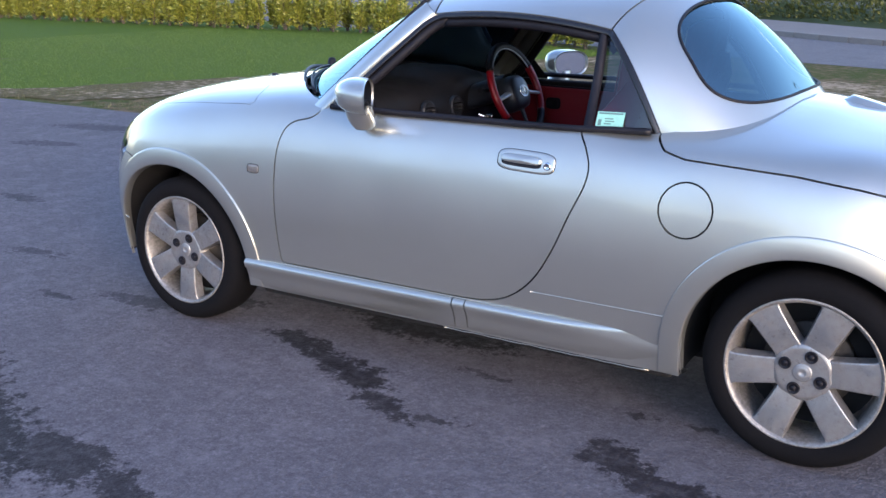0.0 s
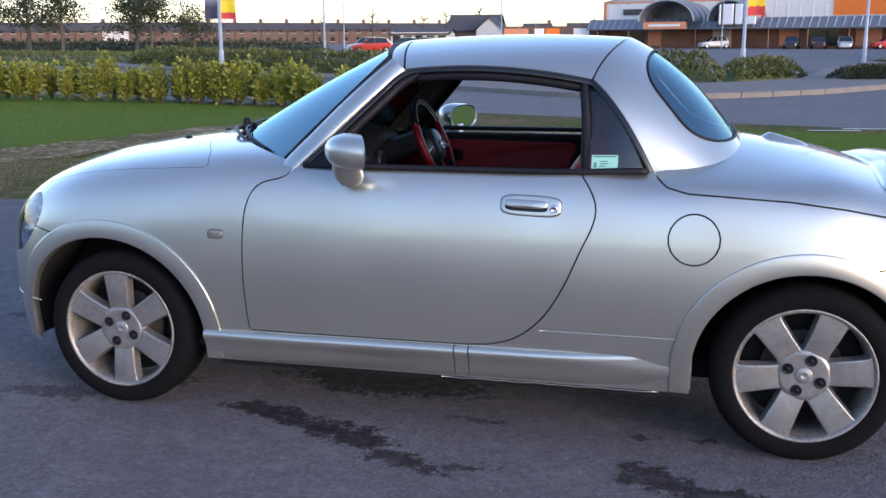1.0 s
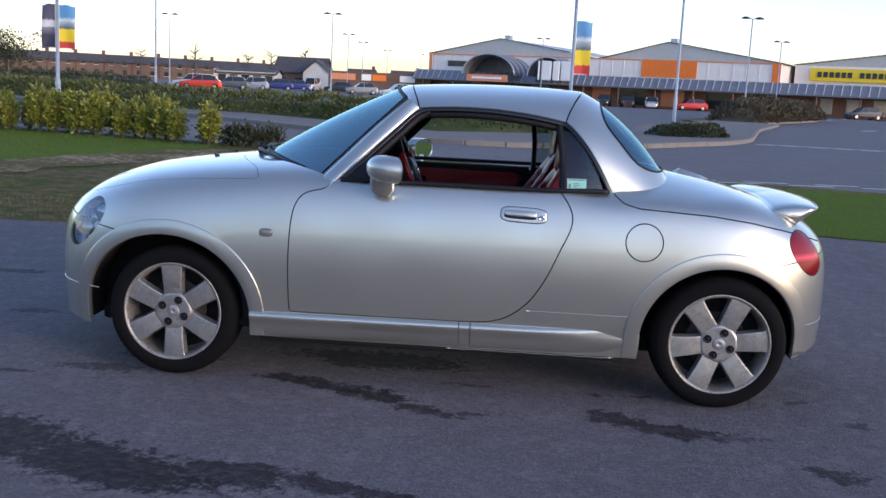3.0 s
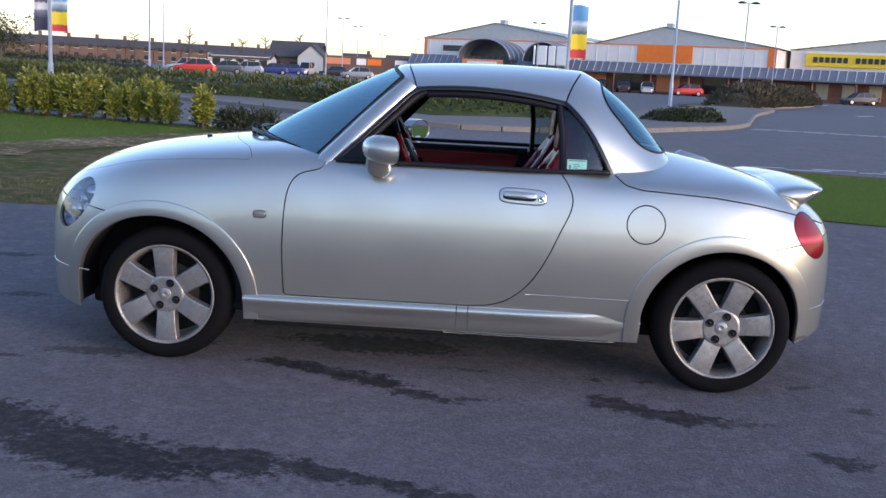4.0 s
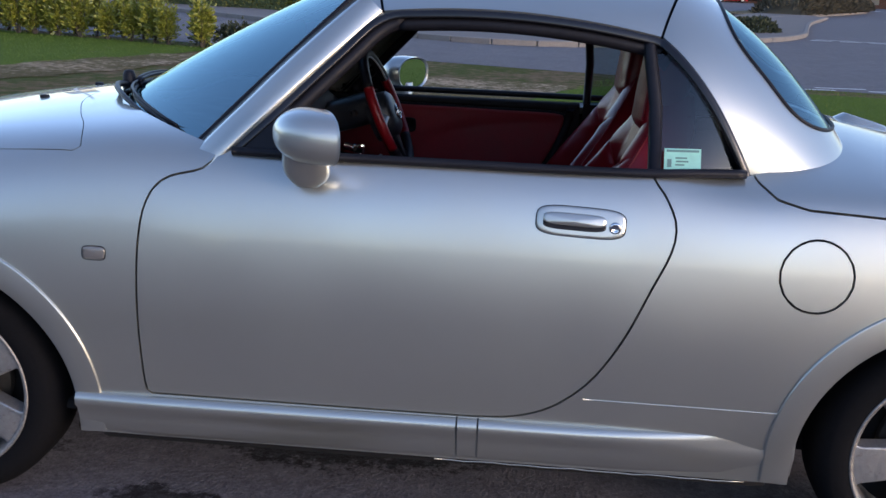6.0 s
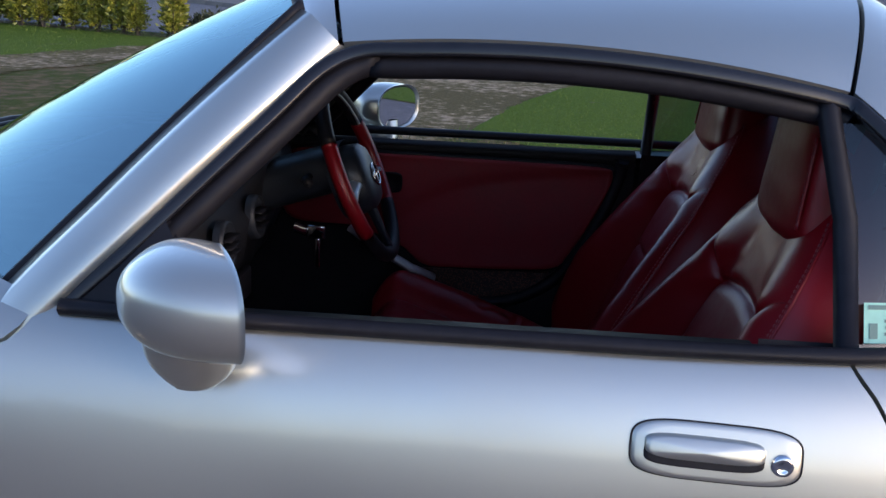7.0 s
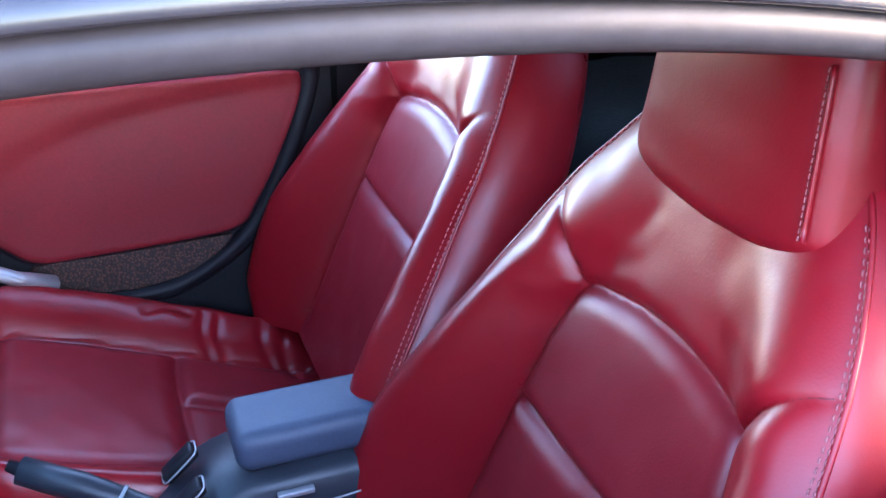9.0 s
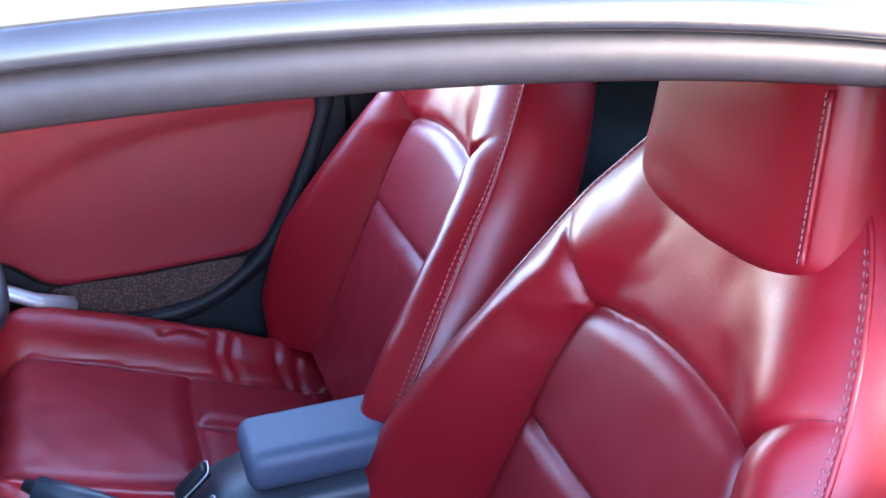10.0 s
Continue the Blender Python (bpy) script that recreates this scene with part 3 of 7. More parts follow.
def build_body(car):
    whole = body_shell().cut(arch_field).cut(lambda v: -f_cabin(v))
    top = lambda v: np.where(v[:, 2] > 0.55, f_bonnet(v), -1.0)
    bonnet = whole.cut(lambda v: top(v) - 0.0010)
    rest = whole.cut(lambda v: -top(v) - 0.0010)
    boot = rest.cut(lambda v: f_boot(v) - LINE)
    rest = rest.cut(lambda v: -f_boot(v) - LINE)
    rest = rest.cut(lambda v: -f_head(v) - LINE).cut(lambda v: -f_tail(v) - LINE)
    boot = boot.cut(lambda v: -f_tail(v) - LINE)
    door = rest.cut(lambda v: f_door(v) - LINE)
    rest = rest.cut(lambda v: -f_door(v) - LINE)
    fuel = rest.cut(lambda v: f_fuel(v) - LINE)
    rest = rest.cut(lambda v: -f_fuel(v) - LINE)
    front = rest.cut(lambda v: f_front_bumper(v) - LINE)
    rest = rest.cut(lambda v: -f_front_bumper(v) - LINE)
    rear = rest.cut(lambda v: f_rear_bumper(v) - LINE)
    rest = rest.cut(lambda v: -f_rear_bumper(v) - LINE)
    wing = rest.cut(lambda v: -0.2 - v[:, 0])
    quarter = rest.cut(lambda v: v[:, 0] + 0.2)
    part("bonnet", bonnet.mesh(both=True), PAINT, car)
    part("boot_lid", boot.mesh(both=True), PAINT, car)
    part("front_bumper", front.mesh(both=True), PAINT, car)
    part("rear_bumper", rear.mesh(both=True), PAINT, car)
    doors = []
    for flip in (False, True):
        part("front_wing", wing.mesh(flip), PAINT, car)
        part("rear_quarter", quarter.mesh(flip), PAINT, car)
        doors.append(part("door", door.mesh(flip, rim=0.02), PAINT, car))
        if not flip:
            part("fuel_flap", fuel.mesh(flip, rim=0.006), PAINT, car)
        # lamps: clear lens over a bright bowl, and red lens
        whole_lamp = body_shell()
        lens = part("headlight", whole_lamp.cut(lambda v: f_head(v) - 0.001).mesh(flip, rim=0.0), LAMP_GLASS, car, "clear oval headlight")
        bowl = whole_lamp.cut(lambda v: f_head(v) - 0.001)
        c = bowl.v[sorted({i for f in bowl.f for i in f})].mean(0)
        bowl.v = c + (bowl.v - c) * 0.99 + np.array([0.035, 0.030, -0.005])
        part("reflector_bowl", bowl.mesh(flip, rim=-0.03), LAMP_BOWL, lens)
        bulb = bmesh.new()
        s = 1 if flip else -1
        for dx, dz, r in ((0.028, 0.035, 0.034), (-0.035, -0.035, 0.030)):
            at = Vector((c[0] + dx + 0.02, s * (abs(c[1]) - 0.018), c[2] + dz))
            lathe(bulb, [(0.0, 0.012), (r * 0.5, 0.010), (r * 0.85, 0.0), (r, -0.012), (r * 1.06, -0.012), (r * 1.06, -0.03)], 20, Matrix.Translation(at) @ Vector((-0.6, s * 0.75, 0.1)).to_track_quat("Z", "Y").to_matrix().to_4x4())
        part("projector", bulb, LAMP_INNER, lens)
        part("tail_light", whole_lamp.cut(lambda v: f_tail(v) - 0.001).mesh(flip, rim=0.012), TAIL_RED, car, "red oval tail light")
    # dark inner skin a little inside the paint closes the gaps
    inner = body_shell().cut(lambda v: -0.02 - f_cabin(v))
    inner.v[:, 1] += np.where(inner.v[:, 1] < -0.05, 0.022, 0)
    inner.v[:, 2] -= 0.018 * smooth_step(0.5, 0.8, inner.v[:, 2])
    inner = inner.cut(lambda v: arch_field(v) - 0.004).cut(lambda v: v[:, 2] - 0.22)
    inner = inner.cut(lambda v: -(f_head(v) + 0.012)).cut(lambda v: np.minimum(v[:, 0] - NOSE - 0.03, TAIL - 0.03 - v[:, 0]))
    part("inner_skin", inner.mesh(both=True, rim=0), GAP, car)
    return doors


LAMP_BOWL = material("lamp_bowl", (0.62, 0.68, 0.78), 0.25, 0.4)
n_ = Nodes(LAMP_BOWL)
v_ = n_.add("ShaderNodeTexVoronoi", Scale=34.0)
n_.t.links.new(n_.coords(), v_.inputs["Vector"])
# bright and dark facet reflections are painted in as random cells
n_.out("Base Color", n_.ramp(v_.outputs["Color"], (0.15, (0.20, 0.22, 0.34)), (0.4, (0.62, 0.66, 0.80)), (0.65, (0.95, 0.96, 1.0))))
LAMP_INNER = material("lamp_inner", (0.5, 0.55, 0.62), 0.12, 0.6)
TAIL_RED = material("tail_red", (0.40, 0.010, 0.012), 0.12, 0.0, Coat_Weight=0.0, Specular_IOR_Level=0.2)
n_ = Nodes(TAIL_RED)
n_.out("Base Color", n_.ramp(n_.span(n_.add("ShaderNodeSeparateXYZ", Vector=n_.coords()).outputs["Z"], 0.55, 0.73, 0, 1), (0.0, (0.12, 0.002, 0.007)), (0.34, (0.26, 0.004, 0.014)), (0.43, (0.72, 0.06, 0.10)), (0.53, (0.28, 0.005, 0.016)), (1.0, (0.11, 0.002, 0.008))))


def lerp(a, b, t):
    return a + (b - a) * t


def ruled(curve_a, curve_b, n_u, n_v, bulge=0.0, lift=0.0):
    """Sheet between two curve functions of u in -1..1; bulge pushes the middle along the sheet's own normal."""
    rows = []
    for j in range(n_v + 1):
        t = j / n_v
        row = []
        for i in range(n_u + 1):
            u = -1 + 2 * i / n_u
            a, b = curve_a(u), curve_b(u)
            e = 1e-3
            nrm = (b - a).cross(curve_a(min(1, u + e)) - curve_a(max(-1, u - e)) + curve_b(min(1, u + e)) - curve_b(max(-1, u - e)))
            nrm.normalize()
            if nrm.z < 0:
                nrm = -nrm
            row.append(lerp(a, b, t) + nrm * bulge * (1 - 0.8 * u * u) * 4 * t * (1 - t))
        rows.append(row)
    return rows


def rows_shell(rows):
    k = len(rows[0])
    v = [tuple(p) for r in rows for p in r]
    f = [((i + 1) * k + j, (i + 1) * k + j + 1, i * k + j + 1, i * k + j) for i in range(len(rows) - 1) for j in range(k - 1)]
    return Shell(v, f)


# key lines of the cabin, as functions of u across the car (-1 near side, 1 far side)
def cowl(u):
    return Vector((-0.885 + 0.355 * u * u, 0.600 * u, 0.897 - 0.068 * u * u))


def header(u):
    return Vector((-0.275 + 0.075 * u * u, 0.445 * u, 1.222 - 0.045 * u * u))


def roof_front(u):
    a = abs(u)
    return Vector((-0.215 + 0.062 * u * u, 0.462 * u, 1.240 - 0.070 * a ** 2.2 - 0.022 * a ** 8))


def roof_seam(u):
    a = abs(u)
    return Vector((0.545 - 0.085 * a ** 2, 0.476 * u, 1.246 - 0.092 * a ** 2.2 - 0.035 * a ** 8))


def deck_line(u):
    """Where the hard top meets the rear deck."""
    a = abs(u)
    return Vector((0.930 - 0.262 * a ** 2.6, 0.572 * math.sin(u * math.pi / 2 * 0.98) / math.sin(math.pi / 2 * 0.98), 0.908 - 0.082 * a ** 2.2))


def canopy_point(u, t):
    """The rear part of the hard top: from the roof seam (t = 0) to the deck (t = 1)."""
    a, b = roof_seam(u), deck_line(u)
    p = lerp(a, b, t)
    out = Vector((0.62 * (1 - abs(u) ** 3) + 0.30, math.copysign(abs(u) ** 2, u) * 0.9, 0.75)).normalized()
    return p + out * (0.035 + 0.0025 * abs(u) ** 4) * 4 * t * (1 - t) * (1.15 - 0.3 * t)


def build_cabin(car):
    # windscreen, its dark band and silver surround
    glass_rows = ruled(lambda u: cowl(u * 0.975), lambda u: header(u * 0.95), 40, 24, 0.014)
    bm = bmesh.new()
    grid(bm, glass_rows)
    facing(bm, (-1, 0, 1))
    part("windscreen", bm, SCREEN_GLASS, car, "raked tinted windscreen")
    bm = bmesh.new()
    edge = [r[0] for r in glass_rows] + glass_rows[-1][1:-1] + [r[-1] for r in reversed(glass_rows)]
    tube(bm, [p + Vector((-0.002, 0, 0.004)) for p in edge], 0.008, 6)
    part("windscreen_seal", bm, RUBBER, car)
    bm = bmesh.new()
    grid(bm, [[p + Vector((0.002, 0, -0.006)) for p in lerp_row(glass_rows[0], glass_rows[3], t)] for t in (0, 0.5, 1)])
    part("windscreen_band", bm, BLACK_TRIM, car)
    for s in (-1, 1):
        # pillar: outer edge towards the door window, inner edge at the screen
        rows = []
        for i in range(27):
            t = (i - 2) / 24 * 1.0 if i > 1 else -0.12 + 0.06 * i
            inner = lerp(cowl(0.985 * s), header(0.96 * s), t) + Vector((-0.004 * 4 * t * (1 - t), 0, 0.009 * 4 * t * (1 - t) + 0.003 + 0.008 * smooth_step(0.35, 0.0, t)))
            outer = lerp(Vector((-0.466, s * 0.640, 0.838)), Vector((-0.155, s * 0.464, 1.150)), t) + Vector((0, s * (0.014 * 4 * t * (1 - t) + 0.003 * smooth_step(0.35, 0.0, t)), 0.006 * 4 * t * (1 - t) + 0.004 * smooth_step(0.35, 0.0, t)))
            crest = lerp(inner, outer, 0.5) + Vector((-0.006, s * 0.012, 0.012))
            back = outer + Vector((0.03, -s * 0.03, -0.01))
            under = inner + Vector((0.02, 0, -0.035))
            rows.append([under, inner + Vector((0, 0, -0.004)), inner, lerp(inner, crest, 0.6), crest, lerp(crest, outer, 0.6), outer, outer + Vector((0.004, -s * 0.002, -0.006)), back])
        bm = bmesh.new()
        grid(bm, rows)
        bmesh.ops.recalc_face_normals(bm, faces=bm.faces)
        part("windscreen_pillar", bm, PAINT, car)
    rows = ruled(lambda u: header(u * 0.965), lambda u: roof_front(u), 40, 6, 0.004)
    bm = rows_shell(rows).mesh(rim=0.012)
    part("windscreen_header", bm, PAINT, car)

    # roof panel
    rows = []
    for j in range(29):
        t = j / 28
        rows.append([lerp(roof_front(u) + Vector((0.006, 0, 0)), roof_seam(u) - Vector((0.004, 0, 0)), t) + Vector((0, math.copysign(0.018 * abs(u) ** 3, u) * 4 * t * (1 - t), (0.014 + 0.011 * abs(u) ** 4) * 4 * t * (1 - t))) for u in [-1 + i / 24 for i in range(49)]])
    roof_rows = rows
    part("roof_panel", rows_shell(rows).mesh(rim=0.010), PAINT, car)
    lining = [[p + Vector((0, -p.y * 0.04, -0.035)) for p in r] for r in rows]
    bm = bmesh.new()
    grid(bm, lining)
    part("headlining", bm, LINING, car)

    # rear part with the back window
    n_u, n_t = 96, 44
    params = [(-1 + 2 * i / n_u, 0.006 + j / n_t * 1.034) for j in range(n_t + 1) for i in range(n_u + 1)]
    verts = [tuple(canopy_point(u, t)) for u, t in params]
    faces = [((j + 1) * (n_u + 1) + i, (j + 1) * (n_u + 1) + i + 1, j * (n_u + 1) + i + 1, j * (n_u + 1) + i) for j in range(n_t) for i in range(n_u)]
    flat = polygon_field(ring(0.0, 0.560, 0.740, 0.386, 0, 64, 3.4), (0, 1))
    uv = np.array([(u, t, 0) for u, t in params])
    hold = Shell(uv, faces)                       # cut in the sheet's own coordinates, then lay it in space

    def laid(cut):
        s = hold.cut(cut)
        return Shell([tuple(canopy_point(u, t)) for u, t, _ in s.v], s.f)
    part("roof_rear", laid(lambda v: -flat(v) - 0.002).mesh(rim=0.012), PAINT, car, "silver rear section of the hard top")
    pane = laid(lambda v: flat(v) - 0.014).mesh(rim=0.0)
    bmesh.ops.translate(pane, verts=pane.verts, vec=(-0.004, 0, -0.004))
    facing(pane, (1, 0, 1))
    back = part("rear_window", pane, BACK_GLASS, car, "tinted curved rear window")
    loop = [canopy_point(u, t) for u, t in ring(0.0, 0.560, 0.738, 0.384, 0, 96, 3.4)]
    bm = bmesh.new()
    tube(bm, loop, 0.0050, 6, closed=True)
    part("rear_window_seal", bm, RUBBER, car)
    inner = [[canopy_point(-1 + 2 * i / 32, j / 4 * 0.16) + Vector((-0.03, -canopy_point(-1 + 2 * i / 32, 0).y * 0.05, -0.04)) for i in range(33)] for j in range(5)]
    bm = bmesh.new()
    grid(bm, inner)
    part("rear_lining", bm, LINING, car)

    for s in (-1, 1):
        # black trim arch over the side windows, from the pillar's foot over the roof edge to the deck
        edge = [Vector((-0.455, s * 0.628, 0.845))] + [lerp(Vector((-0.455, s * 0.628, 0.845)), Vector((-0.158, s * 0.466, 1.146)), t) + Vector((0.004, s * 0.012 * 4 * t * (1 - t), -0.002)) for t in (0.25, 0.5, 0.75, 0.93)]
        edge += [roof_rows[j][0 if s < 0 else -1] + Vector((0, s * 0.001, -0.004)) for j in range(1, 29, 3)]
        edge += [canopy_point(s, t) + Vector((0, s * 0.001, -0.003)) for t in (0.05, 0.2, 0.35, 0.5, 0.65, 0.8, 0.95)]
        path = spline(edge, 4)
        rows = []
        for i, p in enumerate(path):
            d = (path[min(i + 1, len(path) - 1)] - path[max(i - 1, 0)]).normalized()
            w = d.cross(Vector((0, s, 0))).normalized()
            if w.z > 0:
                w = -w
            if abs(w.z) < 0.3 and i > len(path) // 2:
                w = Vector((-abs(w.x), 0, w.z))
            if i < len(path) * 0.3:
                w = Vector((abs(w.x), 0, -abs(w.z)))
            rows.append([p + Vector((0, -s * 0.01, 0)), p + Vector((0, s * 0.0035, 0)), p + w * 0.0015 + Vector((0, s * 0.0055, 0)), p + w * 0.006 + Vector((0, s * 0.0078, 0)), p + w * 0.0125 + Vector((0, s * 0.0095, 0)), p + w * 0.0155 + Vector((0, s * 0.0090, 0)), p + w * 0.0168 + Vector((0, s * 0.006, 0)), p + w * 0.0172 + Vector((0, -s * 0.028, 0))])
        bm = bmesh.new()
        grid(bm, rows)
        bmesh.ops.recalc_face_normals(bm, faces=bm.faces)
        part("window_trim", bm, GLOSS_TRIM, car, "black trim strip over the side window")
        # soft rubber seal inside the trim
        bm = bmesh.new()
        cut = int(len(path) * 0.70)
        tube(bm, [p + Vector((0.0, -s * 0.012, 0)) + (Vector((0.021, 0, -0.021)) if i < len(path) * 0.22 else Vector((0, 0, -0.0300))) for i, p in enumerate(path[2:cut])], 0.0150, 14)
        part("door_seal", bm, RUBBER, car, "grey rubber door seal")
        # belt strips along the top of door and quarter
        bm = bmesh.new()
        tube(bm, [Vector((x, s * interp(x, (-0.46, -0.2, 0.2, 0.45, 0.67), (0.634, 0.643, 0.643, 0.634, 0.596)), 0.848 + (0.014 if s > 0 else 0.0) + 0.004 * smooth_step(0.42, 0.55, x))) for x in [-0.44 + 0.02 * i for i in range(55)]], 0.0125, 8, flat=0.8)
        part("belt_strip", bm, BLACK_TRIM, car)
        # quarter window: upright post, pane and sticker
        bm = bmesh.new()
        px = 0.452 if s < 0 else 0.372
        tube(bm, [Vector((px, s * 0.606, 0.845)), Vector((px - 0.002, s * 0.545, 0.98)), Vector((px - 0.017, s * 0.478, 1.092)), Vector((px - 0.019, s * 0.470, 1.11))], 0.0145 if s < 0 else 0.013, 8)
        part("window_post", bm, BLACK_TRIM, car)
        hyp = [canopy_point(s, t) + Vector((-0.012, -s * 0.014, -0.012)) for t in [0.12 + 0.86 * i / 16 for i in range(17)]]
        rows = []
        for i, h in enumerate(hyp):
            t = (h.z - 0.845) / (1.085 - 0.845)
            post = lerp(Vector((px + 0.003, s * 0.598, 0.845)), Vector((px - 0.012, s * 0.478, 1.085)), t)
            rows.append([lerp(post, h, k / 6) for k in range(7)])
        bm = bmesh.new()
        grid(bm, rows)
        facing(bm, (0, s, 0.3))
        q = part("quarter_window", bm, REAR_GLASS, car, "small tinted quarter window")
        q.visible_shadow = False
        if s < 0:
            o, du, dv = Vector((0.472, -0.597, 0.853)), Vector((0.078, 0.012, 0.0)), Vector((0.0, 0.019, 0.042))
            off = Vector((0, -0.004, 0))
            bm = bmesh.new()
            bm.faces.new([bm.verts.new(o + off + p) for p in (Vector(), du, du + dv, dv)])
            st = part("sticker", bm, STICKER, q, "pale green permit sticker", smooth=False)
            bars = bmesh.new()
            for k, (a, b, c, d) in enumerate(((0.06, 0.94, 0.84, 0.95), (0.30, 0.62, 0.52, 0.60), (0.32, 0.66, 0.36, 0.44), (0.30, 0.55, 0.20, 0.28), (0.08, 0.2, 0.12, 0.5))):
                bars.faces.new([bars.verts.new(o + off * 1.3 + du * p + dv * r) for p, r in ((a, c), (b, c), (b, d), (a, d))])
            part("print", bars, DARK_PRINT, st, smooth=False)


def lerp_row(a, b, t):
    return [lerp(p, q, t) for p, q in zip(a, b)]


LINING = grained("dark_lining", (0.03, 0.03, 0.034), 0.95, 150, 0.3, 0.2)
STICKER = grained("sticker_paper", (0.26, 0.56, 0.48), 0.5, 60, 0.15, 0)
DARK_PRINT = material("dark_print", (0.10, 0.20, 0.19), 0.6)


def build_wheel(car, x, s, turn, nuts=45):
    """Six-spoke alloy wheel with tyre; s is -1 on the near side."""
    wheel = new("wheel")
    wheel.parent = car
    tagged(wheel, "worn six-spoke alloy wheel")
    wheel.matrix_basis = Matrix.Translation((x, s * 0.60, HUB_Z)) @ Matrix.Rotation(radians(90 if s < 0 else -90), 4, "X") @ Matrix.Rotation(radians(turn), 4, "Z")
    # local z points outwards; the rim's lip is at z = 0.082
    bm = bmesh.new()
    prof = [(0.186, -0.085), (0.196, -0.088), (0.222, -0.090), (0.248, -0.084), (0.263, -0.070), (0.2705, -0.050), (0.272, -0.02), (0.272, 0.03), (0.2705, 0.052), (0.263, 0.072), (0.252, 0.083), (0.246, 0.0855), (0.244, 0.0865), (0.228, 0.089), (0.214, 0.0870), (0.206, 0.083), (0.200, 0.079), (0.197, 0.07)]
    lathe(bm, prof, 72)
    bmesh.ops.recalc_face_normals(bm, faces=bm.faces)
    part("tyre", bm, TYRE, wheel)
    bm = bmesh.new()
    lathe(bm, [(0.199, 0.076), (0.2050, 0.081), (0.2040, 0.0845), (0.2010, 0.0855), (0.1965, 0.083), (0.191, 0.075), (0.185, 0.045), (0.180, 0.0), (0.181, -0.07), (0.19, -0.08)], 72)
    bmesh.ops.recalc_face_normals(bm, faces=bm.faces)
    part("rim", bm, SCUFFED_LIP, wheel, "kerb-scuffed rim")
    for k in range(6):
        bm = bmesh.new()
        rot = Matrix.Rotation(radians(60 * k), 4, "Z")
        rows = []
        for i in range(13):
            t = i / 12
            r = 0.030 + t * 0.164
            half = 0.036 + 0.006 * smooth_step(0.25, 1.0, t) + 0.010 * smooth_step(0.86, 1.0, t) ** 2
            z = 0.064 + 0.012 * math.sin(math.pi * min(1, t * 0.62)) + 0.002 * t
            sec = [(-half - 0.005, -0.034), (-half - 0.001, -0.006), (-half - 0.0003, -0.0022), (-half + 0.0006, -0.0006), (-half + 0.0025, 0.0), (-half + 0.006, 0.0002), (0, 0.0004), (half - 0.006, 0.0002), (half - 0.0025, 0.0), (half - 0.0006, -0.0006), (half + 0.0003, -0.0022), (half + 0.001, -0.006), (half + 0.005, -0.034)]
            rows.append([rot @ Vector((r, a, z + b)) for a, b in sec])
        grid(bm, rows)
        bmesh.ops.recalc_face_normals(bm, faces=bm.faces)
        part("spoke", bm, ALLOY, wheel)
    bm = bmesh.new()
    lathe(bm, [(0.0, 0.0690), (0.050, 0.0705), (0.064, 0.0710), (0.076, 0.0705), (0.084, 0.05)], 48)
    part("hub", bm, ALLOY, wheel)
    bm = bmesh.new()
    lathe(bm, [(0.0, 0.0735), (0.006, 0.0735), (0.007, 0.0745), (0.015, 0.0745), (0.0165, 0.0735), (0.021, 0.0735), (0.0240, 0.0728), (0.025, 0.060)], 28)
    part("centre_cap", bm, ALLOY_DULL, wheel)
    for k in range(4):
        a = radians(nuts + 90 * k)
        at = Matrix.Translation((0.050 * math.cos(a), 0.050 * math.sin(a), 0.0))
        bm = bmesh.new()
        lathe(bm, [(0.0, 0.0728), (0.0115, 0.0728), (0.0140, 0.0752), (0.0155, 0.0754), (0.0168, 0.0735), (0.0168, 0.06)], 20, at)
        lathe(bm, [(0.0, 0.0785), (0.0062, 0.0785), (0.0082, 0.0765), (0.0086, 0.066)], 6, at)
        part("wheel_nut", bm, BLACK_TRIM, wheel, "dark recessed wheel nut")
    bm = bmesh.new()
    lathe(bm, [(0.0, 0.012), (0.06, 0.012), (0.06, 0.0), (0.118, 0.0), (0.120, -0.004), (0.120, -0.02)], 48)
    part("brake_disc", bm, DARK_METAL, wheel)
    bm = bmesh.new()
    lathe(bm, [(0.0, -0.03), (0.176, -0.03)], 32)
    part("backplate", bm, GAP, wheel)
    return wheel


SCUFFED_LIP = grained("scuffed_rim", (0.30, 0.285, 0.265), 0.5, 110, 0.55, 0.35, metal=0.7)
ALLOY_DULL = grained("cap_metal", (0.34, 0.34, 0.34), 0.4, 60, 0.2, 0.05, metal=0.6)


def z_up(a):
    return math.sin(a) >= 0


